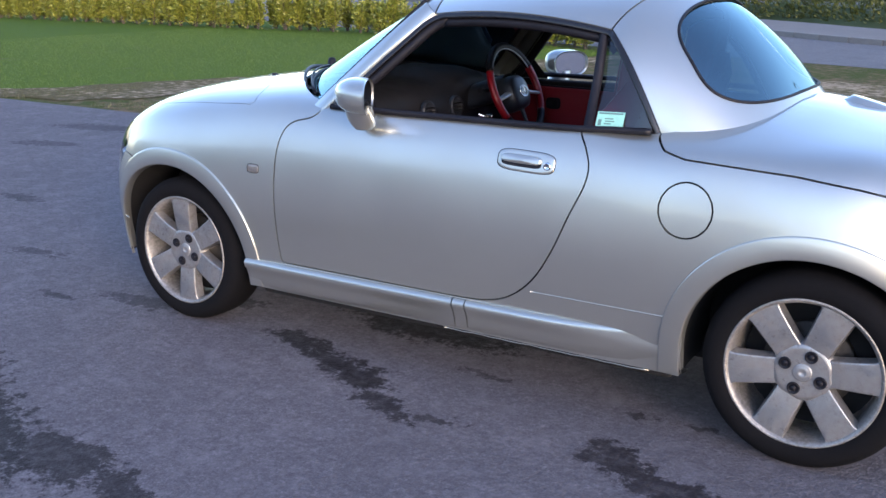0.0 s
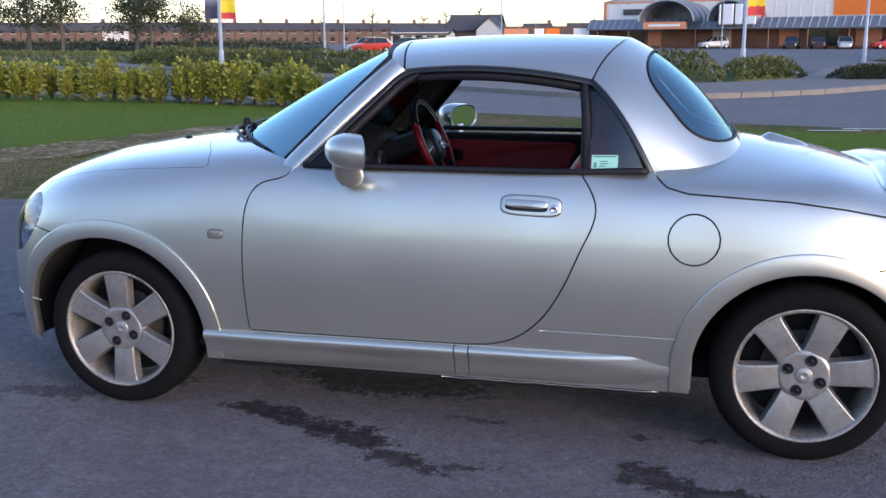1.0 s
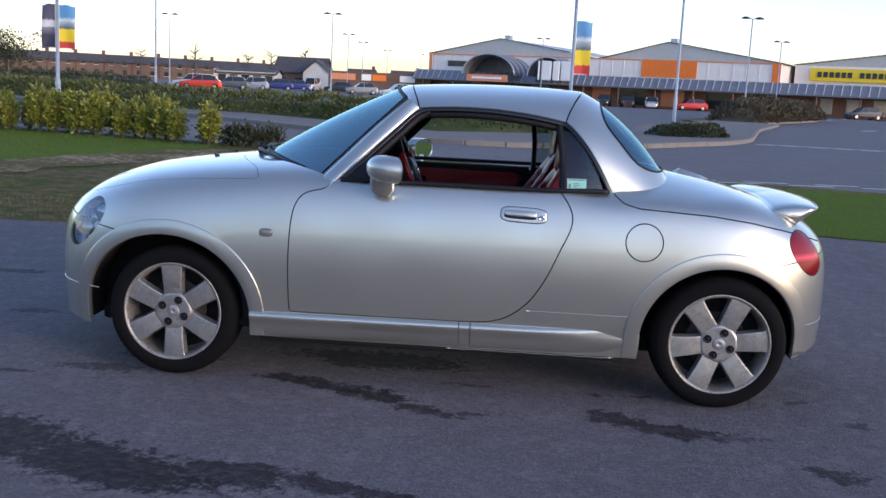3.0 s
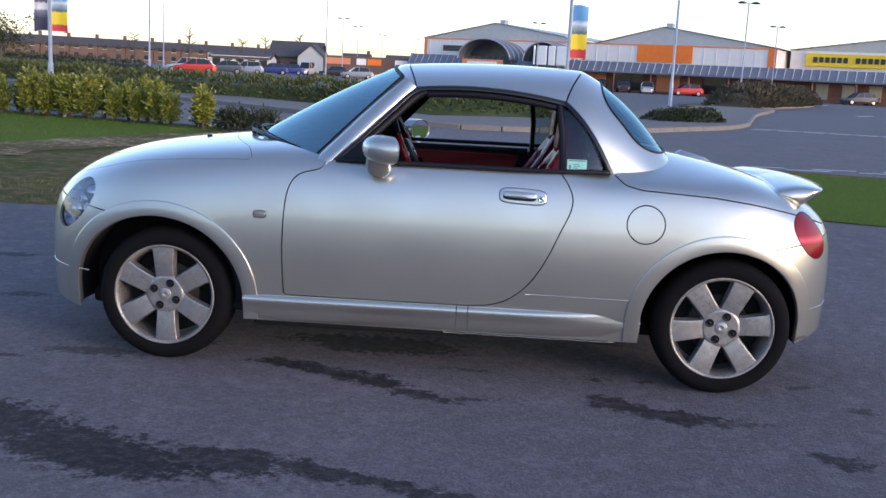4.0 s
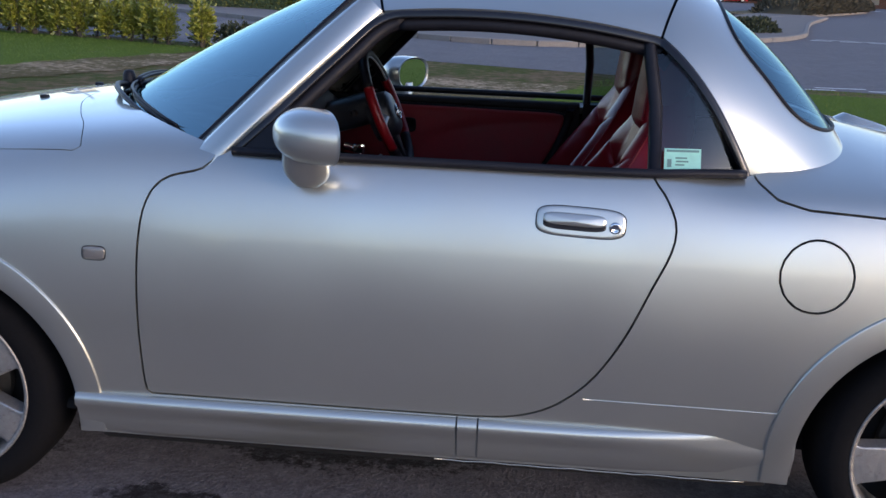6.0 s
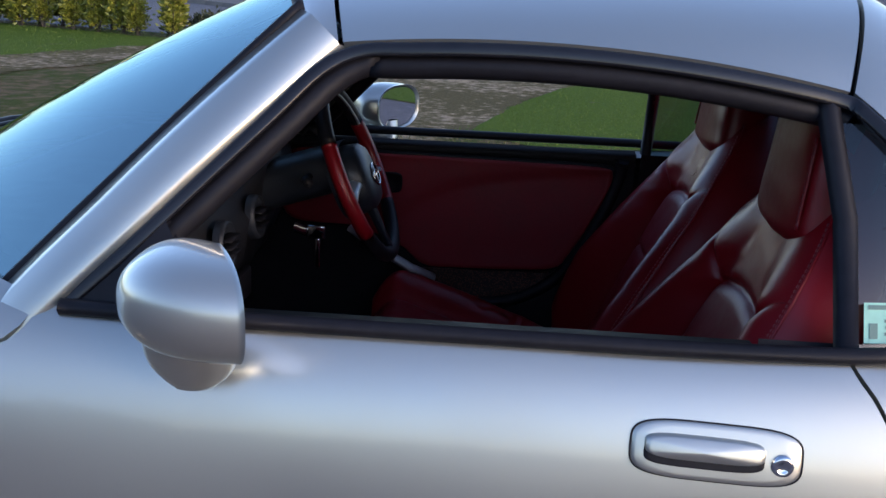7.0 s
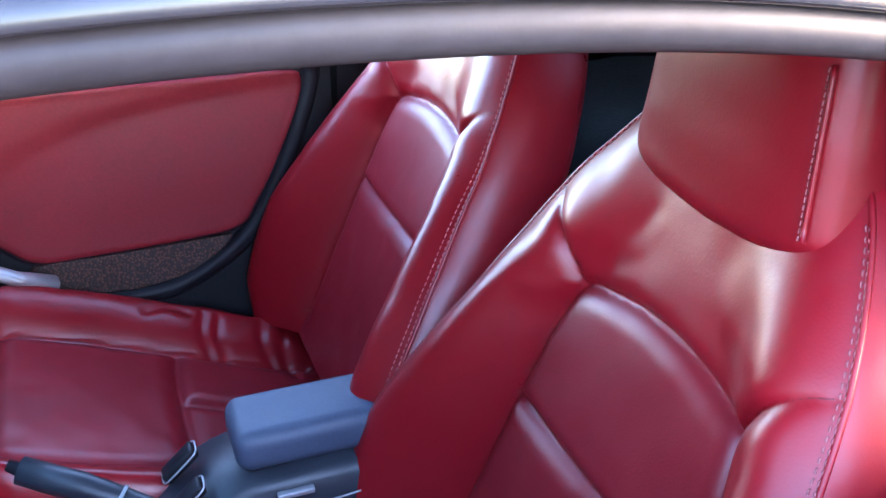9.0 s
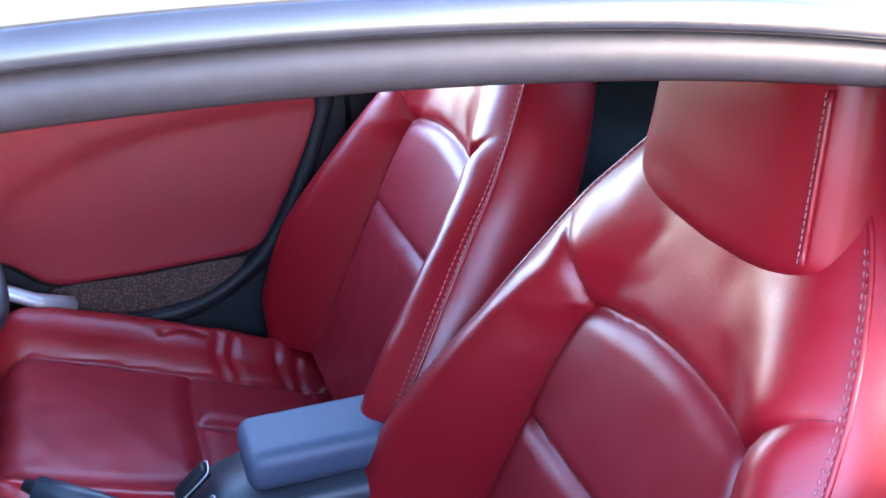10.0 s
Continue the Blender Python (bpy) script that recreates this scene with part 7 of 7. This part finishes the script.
def brick_material():
    m = material("red_brick", (0.28, 0.10, 0.06), 0.85)
    n = Nodes(m)
    b = n.add("ShaderNodeTexBrick", Scale=1.0)
    for k, v in (("Brick Width", 0.45), ("Row Height", 0.15), ("Mortar Size", 0.02)):
        b.inputs[k].default_value = v
    b.inputs["Color1"].default_value, b.inputs["Color2"].default_value, b.inputs["Mortar"].default_value = (0.30, 0.10, 0.055, 1), (0.20, 0.07, 0.045, 1), (0.30, 0.25, 0.20, 1)
    mp = n.add("ShaderNodeMapping", Vector=n.coords())
    mp.inputs["Rotation"].default_value = (radians(90), 0, 0)
    n.t.links.new(mp.outputs[0], b.inputs["Vector"])
    n.out("Base Color", n.mix(n.span(n.noise(0.6, 5), 0.35, 0.7, 0, 0.5), b.outputs["Color"], (0.16, 0.075, 0.05)))
    return m


BRICK = brick_material()
CLAD = grained("pale_cladding", (0.80, 0.77, 0.74), 0.55, 1.2, 0.08, 0)
ORANGE = grained("orange_cladding", (0.85, 0.20, 0.02), 0.5, 1.5, 0.08, 0)
ROOFING = grained("grey_roof_sheet", (0.46, 0.48, 0.48), 0.5, 1.5, 0.12, 0)
CANOPY = grained("grey_canopy_metal", (0.20, 0.21, 0.24), 0.45, 2, 0.15, 0, metal=0.3)
SIGN_WHITE = grained("sign_white", (0.85, 0.85, 0.84), 0.5, 3, 0.04, 0)
SIGN_YELLOW = grained("sign_yellow", (0.80, 0.60, 0.02), 0.5, 3, 0.05, 0)
SIGN_DARK = material("sign_dark", (0.035, 0.04, 0.04), 0.5)
SHOP_GLASS = material("shop_glass", (0.03, 0.035, 0.04), 0.08, 0.0)
PORCH_GLASS = grained("porch_glass", (0.20, 0.21, 0.23), 0.25, 2, 0.2, 0)
# lit shop windows, their light put in as a pale colour without glow
SHOP_LIT = grained("lit_window_colour", (0.55, 0.50, 0.42), 0.6, 2, 0.25, 0)
FASCIA = grained("orange_fascia", (0.72, 0.28, 0.14), 0.55, 2, 0.12, 0)

STORE = Matrix.Translation((-10.8, 144.0, 0.0)) @ Matrix.Rotation(math.atan2(-0.4327, 0.9015), 4, "Z")


def slab(parent, name, lo, hi, mat, label="", bevel=0.0):
    bm = bmesh.new()
    box(bm, lo, hi, bevel, 1)
    return part(name, bm, mat, parent, label, smooth=False)


def gable_roof(parent, x0, x1, z0, peak, y0, y1, over=0.3):
    bm = bmesh.new()
    mid = peak[0]
    ribs = 40
    for (xa, za), (xb, zb) in (((x0 - over, z0), (mid, peak[1])), ((mid, peak[1]), (x1 + over, z0))):
        rows = []
        for i in range(ribs + 1):
            t = i / ribs
            up = 0.05 * (i % 2)
            rows.append([Vector((lerp(xa, xb, t), y, lerp(za, zb, t) + up)) for y in (y0 - over, y1)])
        grid(bm, rows)
    bm.faces.new([bm.verts.new(p) for p in (Vector((x0, y0, z0 - 0.05)), Vector((x1, y0, z0 - 0.05)), Vector((mid, y0, peak[1] - 0.02)))])
    return part("roof", bm, ROOFING, parent, "grey ribbed metal roof", smooth=False)


def store_building():
    st = thing("retail_store", "long brick and cladding store with shallow gable roofs and orange panel", "store", at=STORE)
    slab(st, "wall", (0, 0, 0), (49.7, 30, 3.0), BRICK, "red brick wall")
    slab(st, "upper_wall", (-0.05, -0.05, 3.0), (49.75, 30, 6.2), CLAD, "pale cladding wall")
    slab(st, "eaves_trim", (-0.15, -0.15, 6.12), (49.85, 0.0, 6.30), FASCIA)
    for a, b, p in ((-0.1, 26.3, (11.3, 8.6)), (26.4, 50.0, (35.5, 8.6))):
        gable_roof(st, a, b, 6.25, p, 0, 30)
        bm = bmesh.new()
        bm.faces.new([bm.verts.new(Vector(q)) for q in ((a, -0.02, 6.22), (b, -0.02, 6.22), (p[0], -0.02, p[1] - 0.03))])
        part("gable", bm, ROOFING, st, smooth=False)
        slab(st, "roof_vent", (p[0] - 0.4, 2, p[1] - 0.3), (p[0] + 0.4, 3, p[1] + 0.55), STEEL)
    slab(st, "orange_panel", (32.1, -0.16, 4.05), (39.4, -0.06, 6.22), ORANGE, "large bright orange panel")
    slab(st, "orange_corner", (48.8, -0.16, 3.0), (49.8, -0.06, 6.22), ORANGE)
    slab(st, "orange_corner", (-0.15, -0.16, 3.6), (0.35, -0.06, 6.22), FASCIA)
    v = slab(st, "louvre", (3.0, -0.14, 4.5), (9.0, -0.06, 5.3), SHOP_GLASS, "dark louvre strip")
    for k in range(4):
        slab(v, "louvre_blade", (3.0, -0.22, 4.62 + 0.19 * k), (9.0, -0.14, 4.66 + 0.19 * k), CANOPY)
    for k in range(31):
        slab(st, "cladding_rib", (0.8 + 1.6 * k, -0.10, 3.9), (0.86 + 1.6 * k, -0.05, 6.12), CLAD) if not 31.5 < 0.8 + 1.6 * k < 39.6 else None
    # canopy with ribs, and posts
    can = slab(st, "canopy", (-0.6, -4.0, 2.45), (66, -0.1, 2.62), CANOPY, "long grey walkway canopy")
    bm = bmesh.new()
    grid(bm, [[Vector((-0.6, -4.0, 2.6)), Vector((-0.6, -3.0, 3.85))], [Vector((66, -4.0, 2.6)), Vector((66, -3.0, 3.85))]])
    part("canopy_slope", bm, CANOPY, can, smooth=False)
    for k in range(66):
        bm = bmesh.new()
        tube(bm, [Vector((-0.4 + k * 1.0, -4.03, 2.6)), Vector((-0.4 + k * 1.0, -3.03, 3.87))], 0.05, 4)
        part("canopy_rib", bm, STEEL, can, smooth=False)
    for k in range(14):
        bm = bmesh.new()
        tube(bm, [Vector((1 + k * 4.9, -3.7, 0)), Vector((1 + k * 4.9, -3.7, 2.5))], 0.09, 8)
        part("canopy_post", bm, BRICK, can)
    # glazed barrel porches
    for cx, w, top in ((12.6, 3.9, 6.1), (21.2, 2.7, 5.9)):
        bm = bmesh.new()
        rows = [[Vector((cx - w * math.cos(math.pi * i / 16), y, 3.4 + (top - 3.4) * math.sin(math.pi * i / 16))) for i in range(17)] for y in (-6.2, -0.1)]
        grid(bm, rows)
        porch = part("porch_vault", bm, CANOPY, st, "grey barrel-vaulted porch")
        for y in (-6.2, -4.6, -3.0, -1.4):
            bm = bmesh.new()
            tube(bm, [Vector((cx - (w + 0.04) * math.cos(math.pi * i / 16), y, 3.4 + (top - 3.36) * math.sin(math.pi * i / 16))) for i in range(17)], 0.10, 5)
            part("porch_rib", bm, STEEL, porch)
        bm = bmesh.new()
        f = [Vector((cx - w * math.cos(math.pi * i / 16), -1.0, 3.4 + (top - 3.4) * math.sin(math.pi * i / 16))) for i in range(17)]
        bm.faces.new([bm.verts.new(p) for p in f])
        part("porch_glazing", bm, PORCH_GLASS, porch, smooth=False)
    slab(st, "entrance_sign", (9.5, -6.4, 2.5), (15.6, -6.2, 3.4), FASCIA, "orange entrance sign board")
    slab(st, "entrance_text", (10.3, -6.46, 2.8), (14.8, -6.41, 3.1), SIGN_WHITE)
    # tall white logo as plain blocks
    lg = part("logo_sign", bmesh.new(), SIGN_WHITE, st, "white block logo letters")
    for a, b in ((20.1, 20.35), (20.55, 22.0), (22.2, 23.2), (23.35, 24.9)):
        bm = bmesh.new()
        box(bm, (a, -6.6, 2.95), (b, -6.3, 5.45), 0.25, 3)
        part("logo_block", bm, SIGN_WHITE, lg, smooth=False)
    for k, (a, b, mat) in enumerate(((3, 6.5, SHOP_GLASS), (7, 9, FASCIA), (16.5, 19, SHOP_LIT), (25.5, 28, FASCIA), (29, 33, SHOP_GLASS), (35, 38, FASCIA), (41, 44, SHOP_GLASS))):
        w = slab(st, "shop_window", (a, -0.12, 0.3), (b, -0.03, 2.3), mat)
        slab(w, "window_frame", (a - 0.08, -0.15, 2.28), (b + 0.08, -0.03, 2.4), STEEL)
    # second store
    s2 = thing("carpet_store", "pale store with a long yellow sign beside the brick store", "store", at=STORE)
    slab(s2, "wall", (50.4, 6.2, 0.0), (84, 30, 3.0), BRICK, "red brick wall")
    slab(s2, "front", (49.9, 0.0, 0.0), (84, 6.2, 2.9), BRICK)
    slab(s2, "upper_wall", (50.4, 6.1, 3.0), (84, 30, 6.4), CLAD)
    gable_roof(s2, 50.4, 84, 6.4, (66, 8.6), 6.1, 30)
    sg = slab(s2, "sign_board", (52.3, 5.8, 4.45), (63.4, 6.05, 6.05), SIGN_YELLOW, "long yellow shop sign")
    for k in range(13):
        if k != 6:
            slab(sg, "sign_bar", (53.2 + 0.72 * k, 5.74, 4.95), (53.72 + 0.72 * k, 5.79, 5.62), SIGN_DARK)
    for k in range(5):
        w = slab(s2, "shop_window", (54.8 + 3.0 * k, -0.10, 0.4), (56.2 + 3.0 * k, -0.02, 2.15), SHOP_LIT)
        slab(w, "window_frame", (54.7 + 3.0 * k, -0.13, 2.12), (56.3 + 3.0 * k, -0.02, 2.25), STEEL)


store_building()

TILE = grained("slate_roof", (0.085, 0.075, 0.075), 0.8, 1.0, 0.25, 0)
RENDER_WHITE = grained("white_render", (0.62, 0.59, 0.55), 0.8, 0.6, 0.1, 0)
RENDER_BROWN = grained("brown_brick", (0.15, 0.095, 0.072), 0.85, 0.8, 0.2, 0)


def house(name, at, turn, w, d, eaves, ridge, wall, label, chimney=True, windows=3):
    h = thing(name, label, "house", "distant houses", at=Matrix.Translation(at) @ Matrix.Rotation(radians(turn), 4, "Z"))
    bm = bmesh.new()
    box(bm, (-w / 2, -d / 2, 0), (w / 2, d / 2, eaves))
    for s in (-1, 1):
        bm.faces.new([bm.verts.new(Vector(p)) for p in ((s * w / 2, -d / 2, eaves), (s * w / 2, d / 2, eaves), (s * w / 2, 0, ridge))])
    part("wall", bm, wall, h, smooth=False)
    bm = bmesh.new()
    o = 0.35
    for s in (-1, 1):
        a = [Vector((-w / 2 - o, s * (d / 2 + o), eaves - o * 0.6)), Vector((w / 2 + o, s * (d / 2 + o), eaves - o * 0.6)), Vector((w / 2 + o, 0, ridge + 0.05)), Vector((-w / 2 - o, 0, ridge + 0.05))]
        bm.faces.new([bm.verts.new(p) for p in a])
        bm.faces.new([bm.verts.new(p - Vector((0, 0, 0.18))) for p in reversed(a)])
    roof = part("roof", bm, TILE, h, smooth=False)
    if chimney:
        slab(roof, "chimney", (w / 2 - 1.0, -0.4, ridge - 0.8), (w / 2 - 0.1, 0.4, ridge + 1.1), RENDER_BROWN)
    for k in range(windows):
        x = -w / 2 + (k + 0.5) * w / windows
        for z in ((0.9, 2.1), (3.4, 4.6)) if eaves > 4 else ((0.8, 1.9),):
            win = slab(h, "window", (x - 0.6, -d / 2 - 0.05, z[0]), (x + 0.6, -d / 2 + 0.02, z[1]), SHOP_GLASS)
            slab(win, "window_sill", (x - 0.7, -d / 2 - 0.14, z[0] - 0.12), (x + 0.7, -d / 2, z[0]), RENDER_WHITE)
    return h


rng = random.Random(21)
for k in range(26):
    t = k / 12 - 13 / 12
    house("terraced_house", (lerp(-150, -62, t), lerp(276, 306, t), -0.06), 14, 7.6, 8, 4.4, 6.6 - 0.5 * max(t, 0), rng.choice((RENDER_BROWN, RENDER_BROWN, RENDER_WHITE, RENDER_BROWN)), "distant terraced house with a dark slate roof", True, 2)
house("gable_house", (-35.2, 172, -0.06), 0, 8.6, 8, 3.0, 5.5, RENDER_BROWN, "brown roadside pub with a dark tiled roof", False, 3)
house("gable_house", (-31.6, 168, -0.06), 90, 6.0, 4.5, 3.0, 5.0, RENDER_WHITE, "pale gabled wing of the roadside pub", False, 2)
house("low_building", (-39.2, 150, -0.06), 0, 9.0, 5, 2.4, 2.9, RENDER_WHITE, "low pale building with a row of windows", False, 5)
sh_ = thing("low_shop_row", "low dark shop row with coloured sign boards", "shop", at=Matrix.Translation((-18, 142, -0.06)))
slab(sh_, "wall", (-7.5, 0, 0), (7.5, 8, 3.1), RENDER_BROWN)
for a, b, m_ in ((-7.0, -3.5, FASCIA), (-2.6, -1.2, SIGN_WHITE), (-1.0, 1.0, ORANGE), (3.0, 5.2, SIGN_WHITE)):
    slab(sh_, "sign_board", (a, -0.12, 1.9), (b, -0.02, 2.8), m_)
for k in range(10):
    house("far_house", (-45 + 12.5 * k + rng.uniform(-3, 3), 330 + rng.uniform(-10, 10), -0.06), rng.uniform(-10, 10), 9, 8, 4.0, 6.4, rng.choice((RENDER_BROWN, BRICK, RENDER_WHITE)), "distant house on the skyline", True, 2)


# ---- parked cars ----
CAR_GLASS = material("car_glass", (0.02, 0.025, 0.03), 0.05, 0.0)


def car_mesh(kind):
    """Body of a small parked car, its length along x; returns bmeshes for body and glass."""
    roof, nose, tail = {"hatch": (1.46, 0.86, 1.02), "estate": (1.50, 0.86, 1.10), "van": (1.85, 0.95, 1.55)}[kind]
    body, glass_bm = bmesh.new(), bmesh.new()
    xs = [-2.05, -2.0, -1.85, -1.5, -1.0, -0.6, 0.0, 0.6, 1.2, 1.7, 1.95, 2.02]
    rows = []
    for x in xs:
        top = interp(x, (-2.05, -1.9, -1.2, -0.8, 0.8, 1.7, 2.02), (0.55, nose - 0.14, nose - 0.02, nose + 0.04, nose + 0.08, tail - 0.04, 0.75))
        w = interp(x, (-2.05, -1.9, -1.5, 0, 1.6, 1.95, 2.02), (0.55, 0.72, 0.82, 0.85, 0.83, 0.74, 0.62))
        rows.append([Vector((x, y * w, z)) for y, z in ((-0.92, 0.22), (-1, 0.42), (-1, top * 0.78), (-0.93, top), (0, top + 0.02), (0.93, top), (1, top * 0.78), (1, 0.42), (0.92, 0.22))])
    vs = grid(body, rows)
    body.faces.new(vs[0]), body.faces.new(vs[-1])
    x0, x1 = -1.05, 1.85 if kind != "hatch" else 1.65
    rows_g, rows_r = [], []
    for x, h in ((x0, 0.0), (-0.35, 0.92), (0.1, 1.0), (0.9, 0.98), (x1 - 0.35, 0.86 if kind == "hatch" else 0.95), (x1 + 0.05, 0.05)):
        z = lerp(nose + 0.0, roof, h)
        rows_g.append([Vector((x, y * lerp(0.80, 0.60, h * (1 if k else 0)), zz)) for k, (y, zz) in enumerate(((-1, nose - 0.02), (-1, z), (1, z), (1, nose - 0.02)))])
    rows_g = [[Vector((r[0].x, -0.79, nose - 0.02)), Vector((r[1].x, -0.62, r[1].z)), Vector((r[2].x, 0.62, r[2].z)), Vector((r[3].x, 0.79, nose - 0.02))] for r in rows_g]
    grid(glass_bm, rows_g)
    grid(body, [[Vector((r[1].x, -0.63, r[1].z + 0.012)), Vector((r[1].x, 0, r[1].z + 0.03)), Vector((r[2].x, 0.63, r[2].z + 0.012))] for r in rows_g[1:5]])
    for x in (x0 + 0.02, 0.15, x1 - 0.15):
        for s in (-1, 1):
            top = rows_g[1] if x < 0 else rows_g[2] if x < 1 else rows_g[4]
            box(body, (x - 0.03, s * 0.60 - 0.02, nose), (x + 0.03, s * 0.60 + 0.02, nose + 0.01))
            tube(body, [Vector((x, s * 0.80, nose - 0.03)), Vector((top[1].x if x < 0 or x > 1 else x, s * 0.64, (roof if x > 0 else top[1].z) - 0.02))], 0.035, 4)
    return body, glass_bm


car_kinds = {}
for k in ("hatch", "estate", "van"):
    b, g = car_mesh(k)
    bmesh.ops.recalc_face_normals(b, faces=b.faces)
    car_kinds[k] = (b, g)


def parked_car(kind, color, at, turn, label):
    c = thing("parked_car", label, "car", "parked cars", at=Matrix.Translation(at) @ Matrix.Rotation(radians(turn), 4, "Z"))
    paint = material("car_paint", color, 0.3, 0.3, Coat_Weight=1.0)
    body, pane = car_kinds[kind]
    part("body", body.copy(), paint, c, smooth=False)
    part("glasshouse", pane.copy(), CAR_GLASS, c, smooth=False)
    for x in (-1.3, 1.28):
        for s in (-1, 1):
            bm = bmesh.new()
            lathe(bm, [(0.20, -0.1), (0.29, -0.09), (0.305, 0.0), (0.29, 0.09), (0.20, 0.1)], 16, Matrix.Translation((x, s * 0.76, 0.305)) @ Matrix.Rotation(radians(-90 * s), 4, "X"))
            w = part("wheel", bm, TYRE, c)
            bm = bmesh.new()
            lathe(bm, [(0.0, 0.10), (0.10, 0.095), (0.2, 0.085)], 12, Matrix.Translation((x, s * 0.76, 0.305)) @ Matrix.Rotation(radians(-90 * s), 4, "X"))
            part("hubcap", bm, ALLOY, w)
    for s in (-1, 1):
        bm = bmesh.new()
        box(bm, (-2.0, s * 0.6 - 0.12, 0.62), (-1.88, s * 0.6 + 0.12, 0.75), 0.03)
        part("headlight", bm, CLEAR_LENS, c)
        bm = bmesh.new()
        box(bm, (1.93, s * 0.66 - 0.08, 0.72), (2.02, s * 0.66 + 0.08, 0.92), 0.03)
        part("tail_light", bm, TAIL_RED, c)


for kind, color, x, y, turn, lab in (("hatch", (0.55, 0.04, 0.02), -29.0, 91.5, 12, "bright red hatchback in the car park"), ("estate", (0.45, 0.46, 0.48), -31.8, 97.5, 12, "silver estate car in the car park"),
                                     ("hatch", (0.08, 0.09, 0.10), -30.0, 106, 12, "dark grey hatchback in the car park"), ("estate", (0.30, 0.32, 0.36), -29.2, 112, 10, "grey saloon in the car park"),
                                     ("hatch", (0.02, 0.03, 0.16), -28.2, 121, 12, "dark blue hatchback in the car park"), ("hatch", (0.03, 0.04, 0.20), -28.0, 130, 12, "blue hatchback in the car park"),
                                     ("van", (0.60, 0.60, 0.60), -27.0, 137, 80, "small white van in the car park"), ("hatch", (0.03, 0.03, 0.035), -21.5, 128, 5, "black hatchback in the car park"),
                                     ("hatch", (0.25, 0.26, 0.28), -17.5, 121, 15, "grey hatchback in the car park"), ("hatch", (0.42, 0.43, 0.46), -10.2, 96, 20, "silver hatchback in the car park"),
                                     ("hatch", (0.03, 0.03, 0.03), 13.0, 125, 80, "black hatchback before the store"), ("estate", (0.05, 0.02, 0.02), 15.9, 124, 85, "dark estate car before the store"),
                                     ("hatch", (0.55, 0.55, 0.56), 18.8, 123.5, 82, "pale silver hatchback before the store"), ("hatch", (0.5, 0.03, 0.03), 23.5, 122.5, 8, "small red car before the store"),
                                     ("van", (0.50, 0.50, 0.48), 45.6, 112.0, 84, "pale people carrier by the store"), ("hatch", (0.04, 0.04, 0.05), 41.0, 112, 10, "dark car by the store"),
                                     ("hatch", (0.45, 0.46, 0.5), 4.2, 132, 20, "silver hatchback before the store porch")):
    parked_car(kind, color, (x, y, 0.0), turn, lab)
for b, g in car_kinds.values():
    b.free(), g.free()


# ---- grass ----
def grass_patch(name, area, count, height, mat, seed, label, inside):
    rng = random.Random(seed)
    verts, faces = [], []
    (x0, y0), (x1, y1) = area
    while len(faces) < count:
        x, y = rng.uniform(x0, x1), rng.uniform(y0, y1)
        if not inside(x, y):
            continue
        h, a = height * rng.uniform(0.5, 1.3), rng.uniform(0, 6.28)
        w = 0.006 + h * 0.05
        dx, dy = w * math.cos(a), w * math.sin(a)
        i = len(verts)
        lean = h * 0.5
        verts += [(x - dx, y - dy, -0.012), (x + dx, y + dy, -0.012), (x + rng.uniform(-lean, lean), y + rng.uniform(-lean, lean), h)]
        faces.append((i, i + 1, i + 2))
    me = bpy.data.meshes.new(name)
    me.from_pydata(verts, [], faces)
    me.materials.append(mat)
    return tagged(new(name, me), label, "grass", kind="stuff")


GRASS_LEAF = leaf_material("grass_blade", (0.090, 0.150, 0.020), (0.14, 0.19, 0.030), 0.8)
DRY_LEAF = leaf_material("dry_blade", (0.07, 0.085, 0.028), (0.17, 0.145, 0.070), 0.8)
grass_patch("lawn_blades", ((-0.4, 4.3), (9, 11)), 24000, 0.022, GRASS_LEAF, 11, "short green grass blades beside the road", lambda x, y: verge_edge(x) + 0.05 < y < road_near(x) and (y - 7.3) * 0.30 < x + 0.2 * noise.noise(Vector((x, y, 0))))
grass_patch("verge_blades", ((-9, 3.3), (3, 6.0)), 9000, 0.026, DRY_LEAF, 12, "sparse dry grass blades on the verge", lambda x, y: verge_edge(x) + 0.02 < y and x > -8.2 + 0.45 * (y - 3.3) and noise.noise(Vector((x * 0.8, y * 0.8, 3))) > -0.15)
grass_patch("left_blades", ((-16, 3.4), (-5, 14.5)), 30000, 0.022, GRASS_LEAF, 13, "short green grass blades on the lawn", lambda x, y: y < 14.6 - 0.3 * (x + 5) and x < -8.6 + 0.45 * (y - 3.3))


pale = thing("pale_shed", "long pale industrial shed on the skyline", "building", at=Matrix.Translation((-235, 190, -0.06)) @ Matrix.Rotation(radians(35), 4, "Z"))
slab(pale, "wall", (-40, 0, 0), (40, 20, 6.5), CLAD)
gable_roof(pale, -40, 40, 6.5, (0, 9.0), 0, 20)
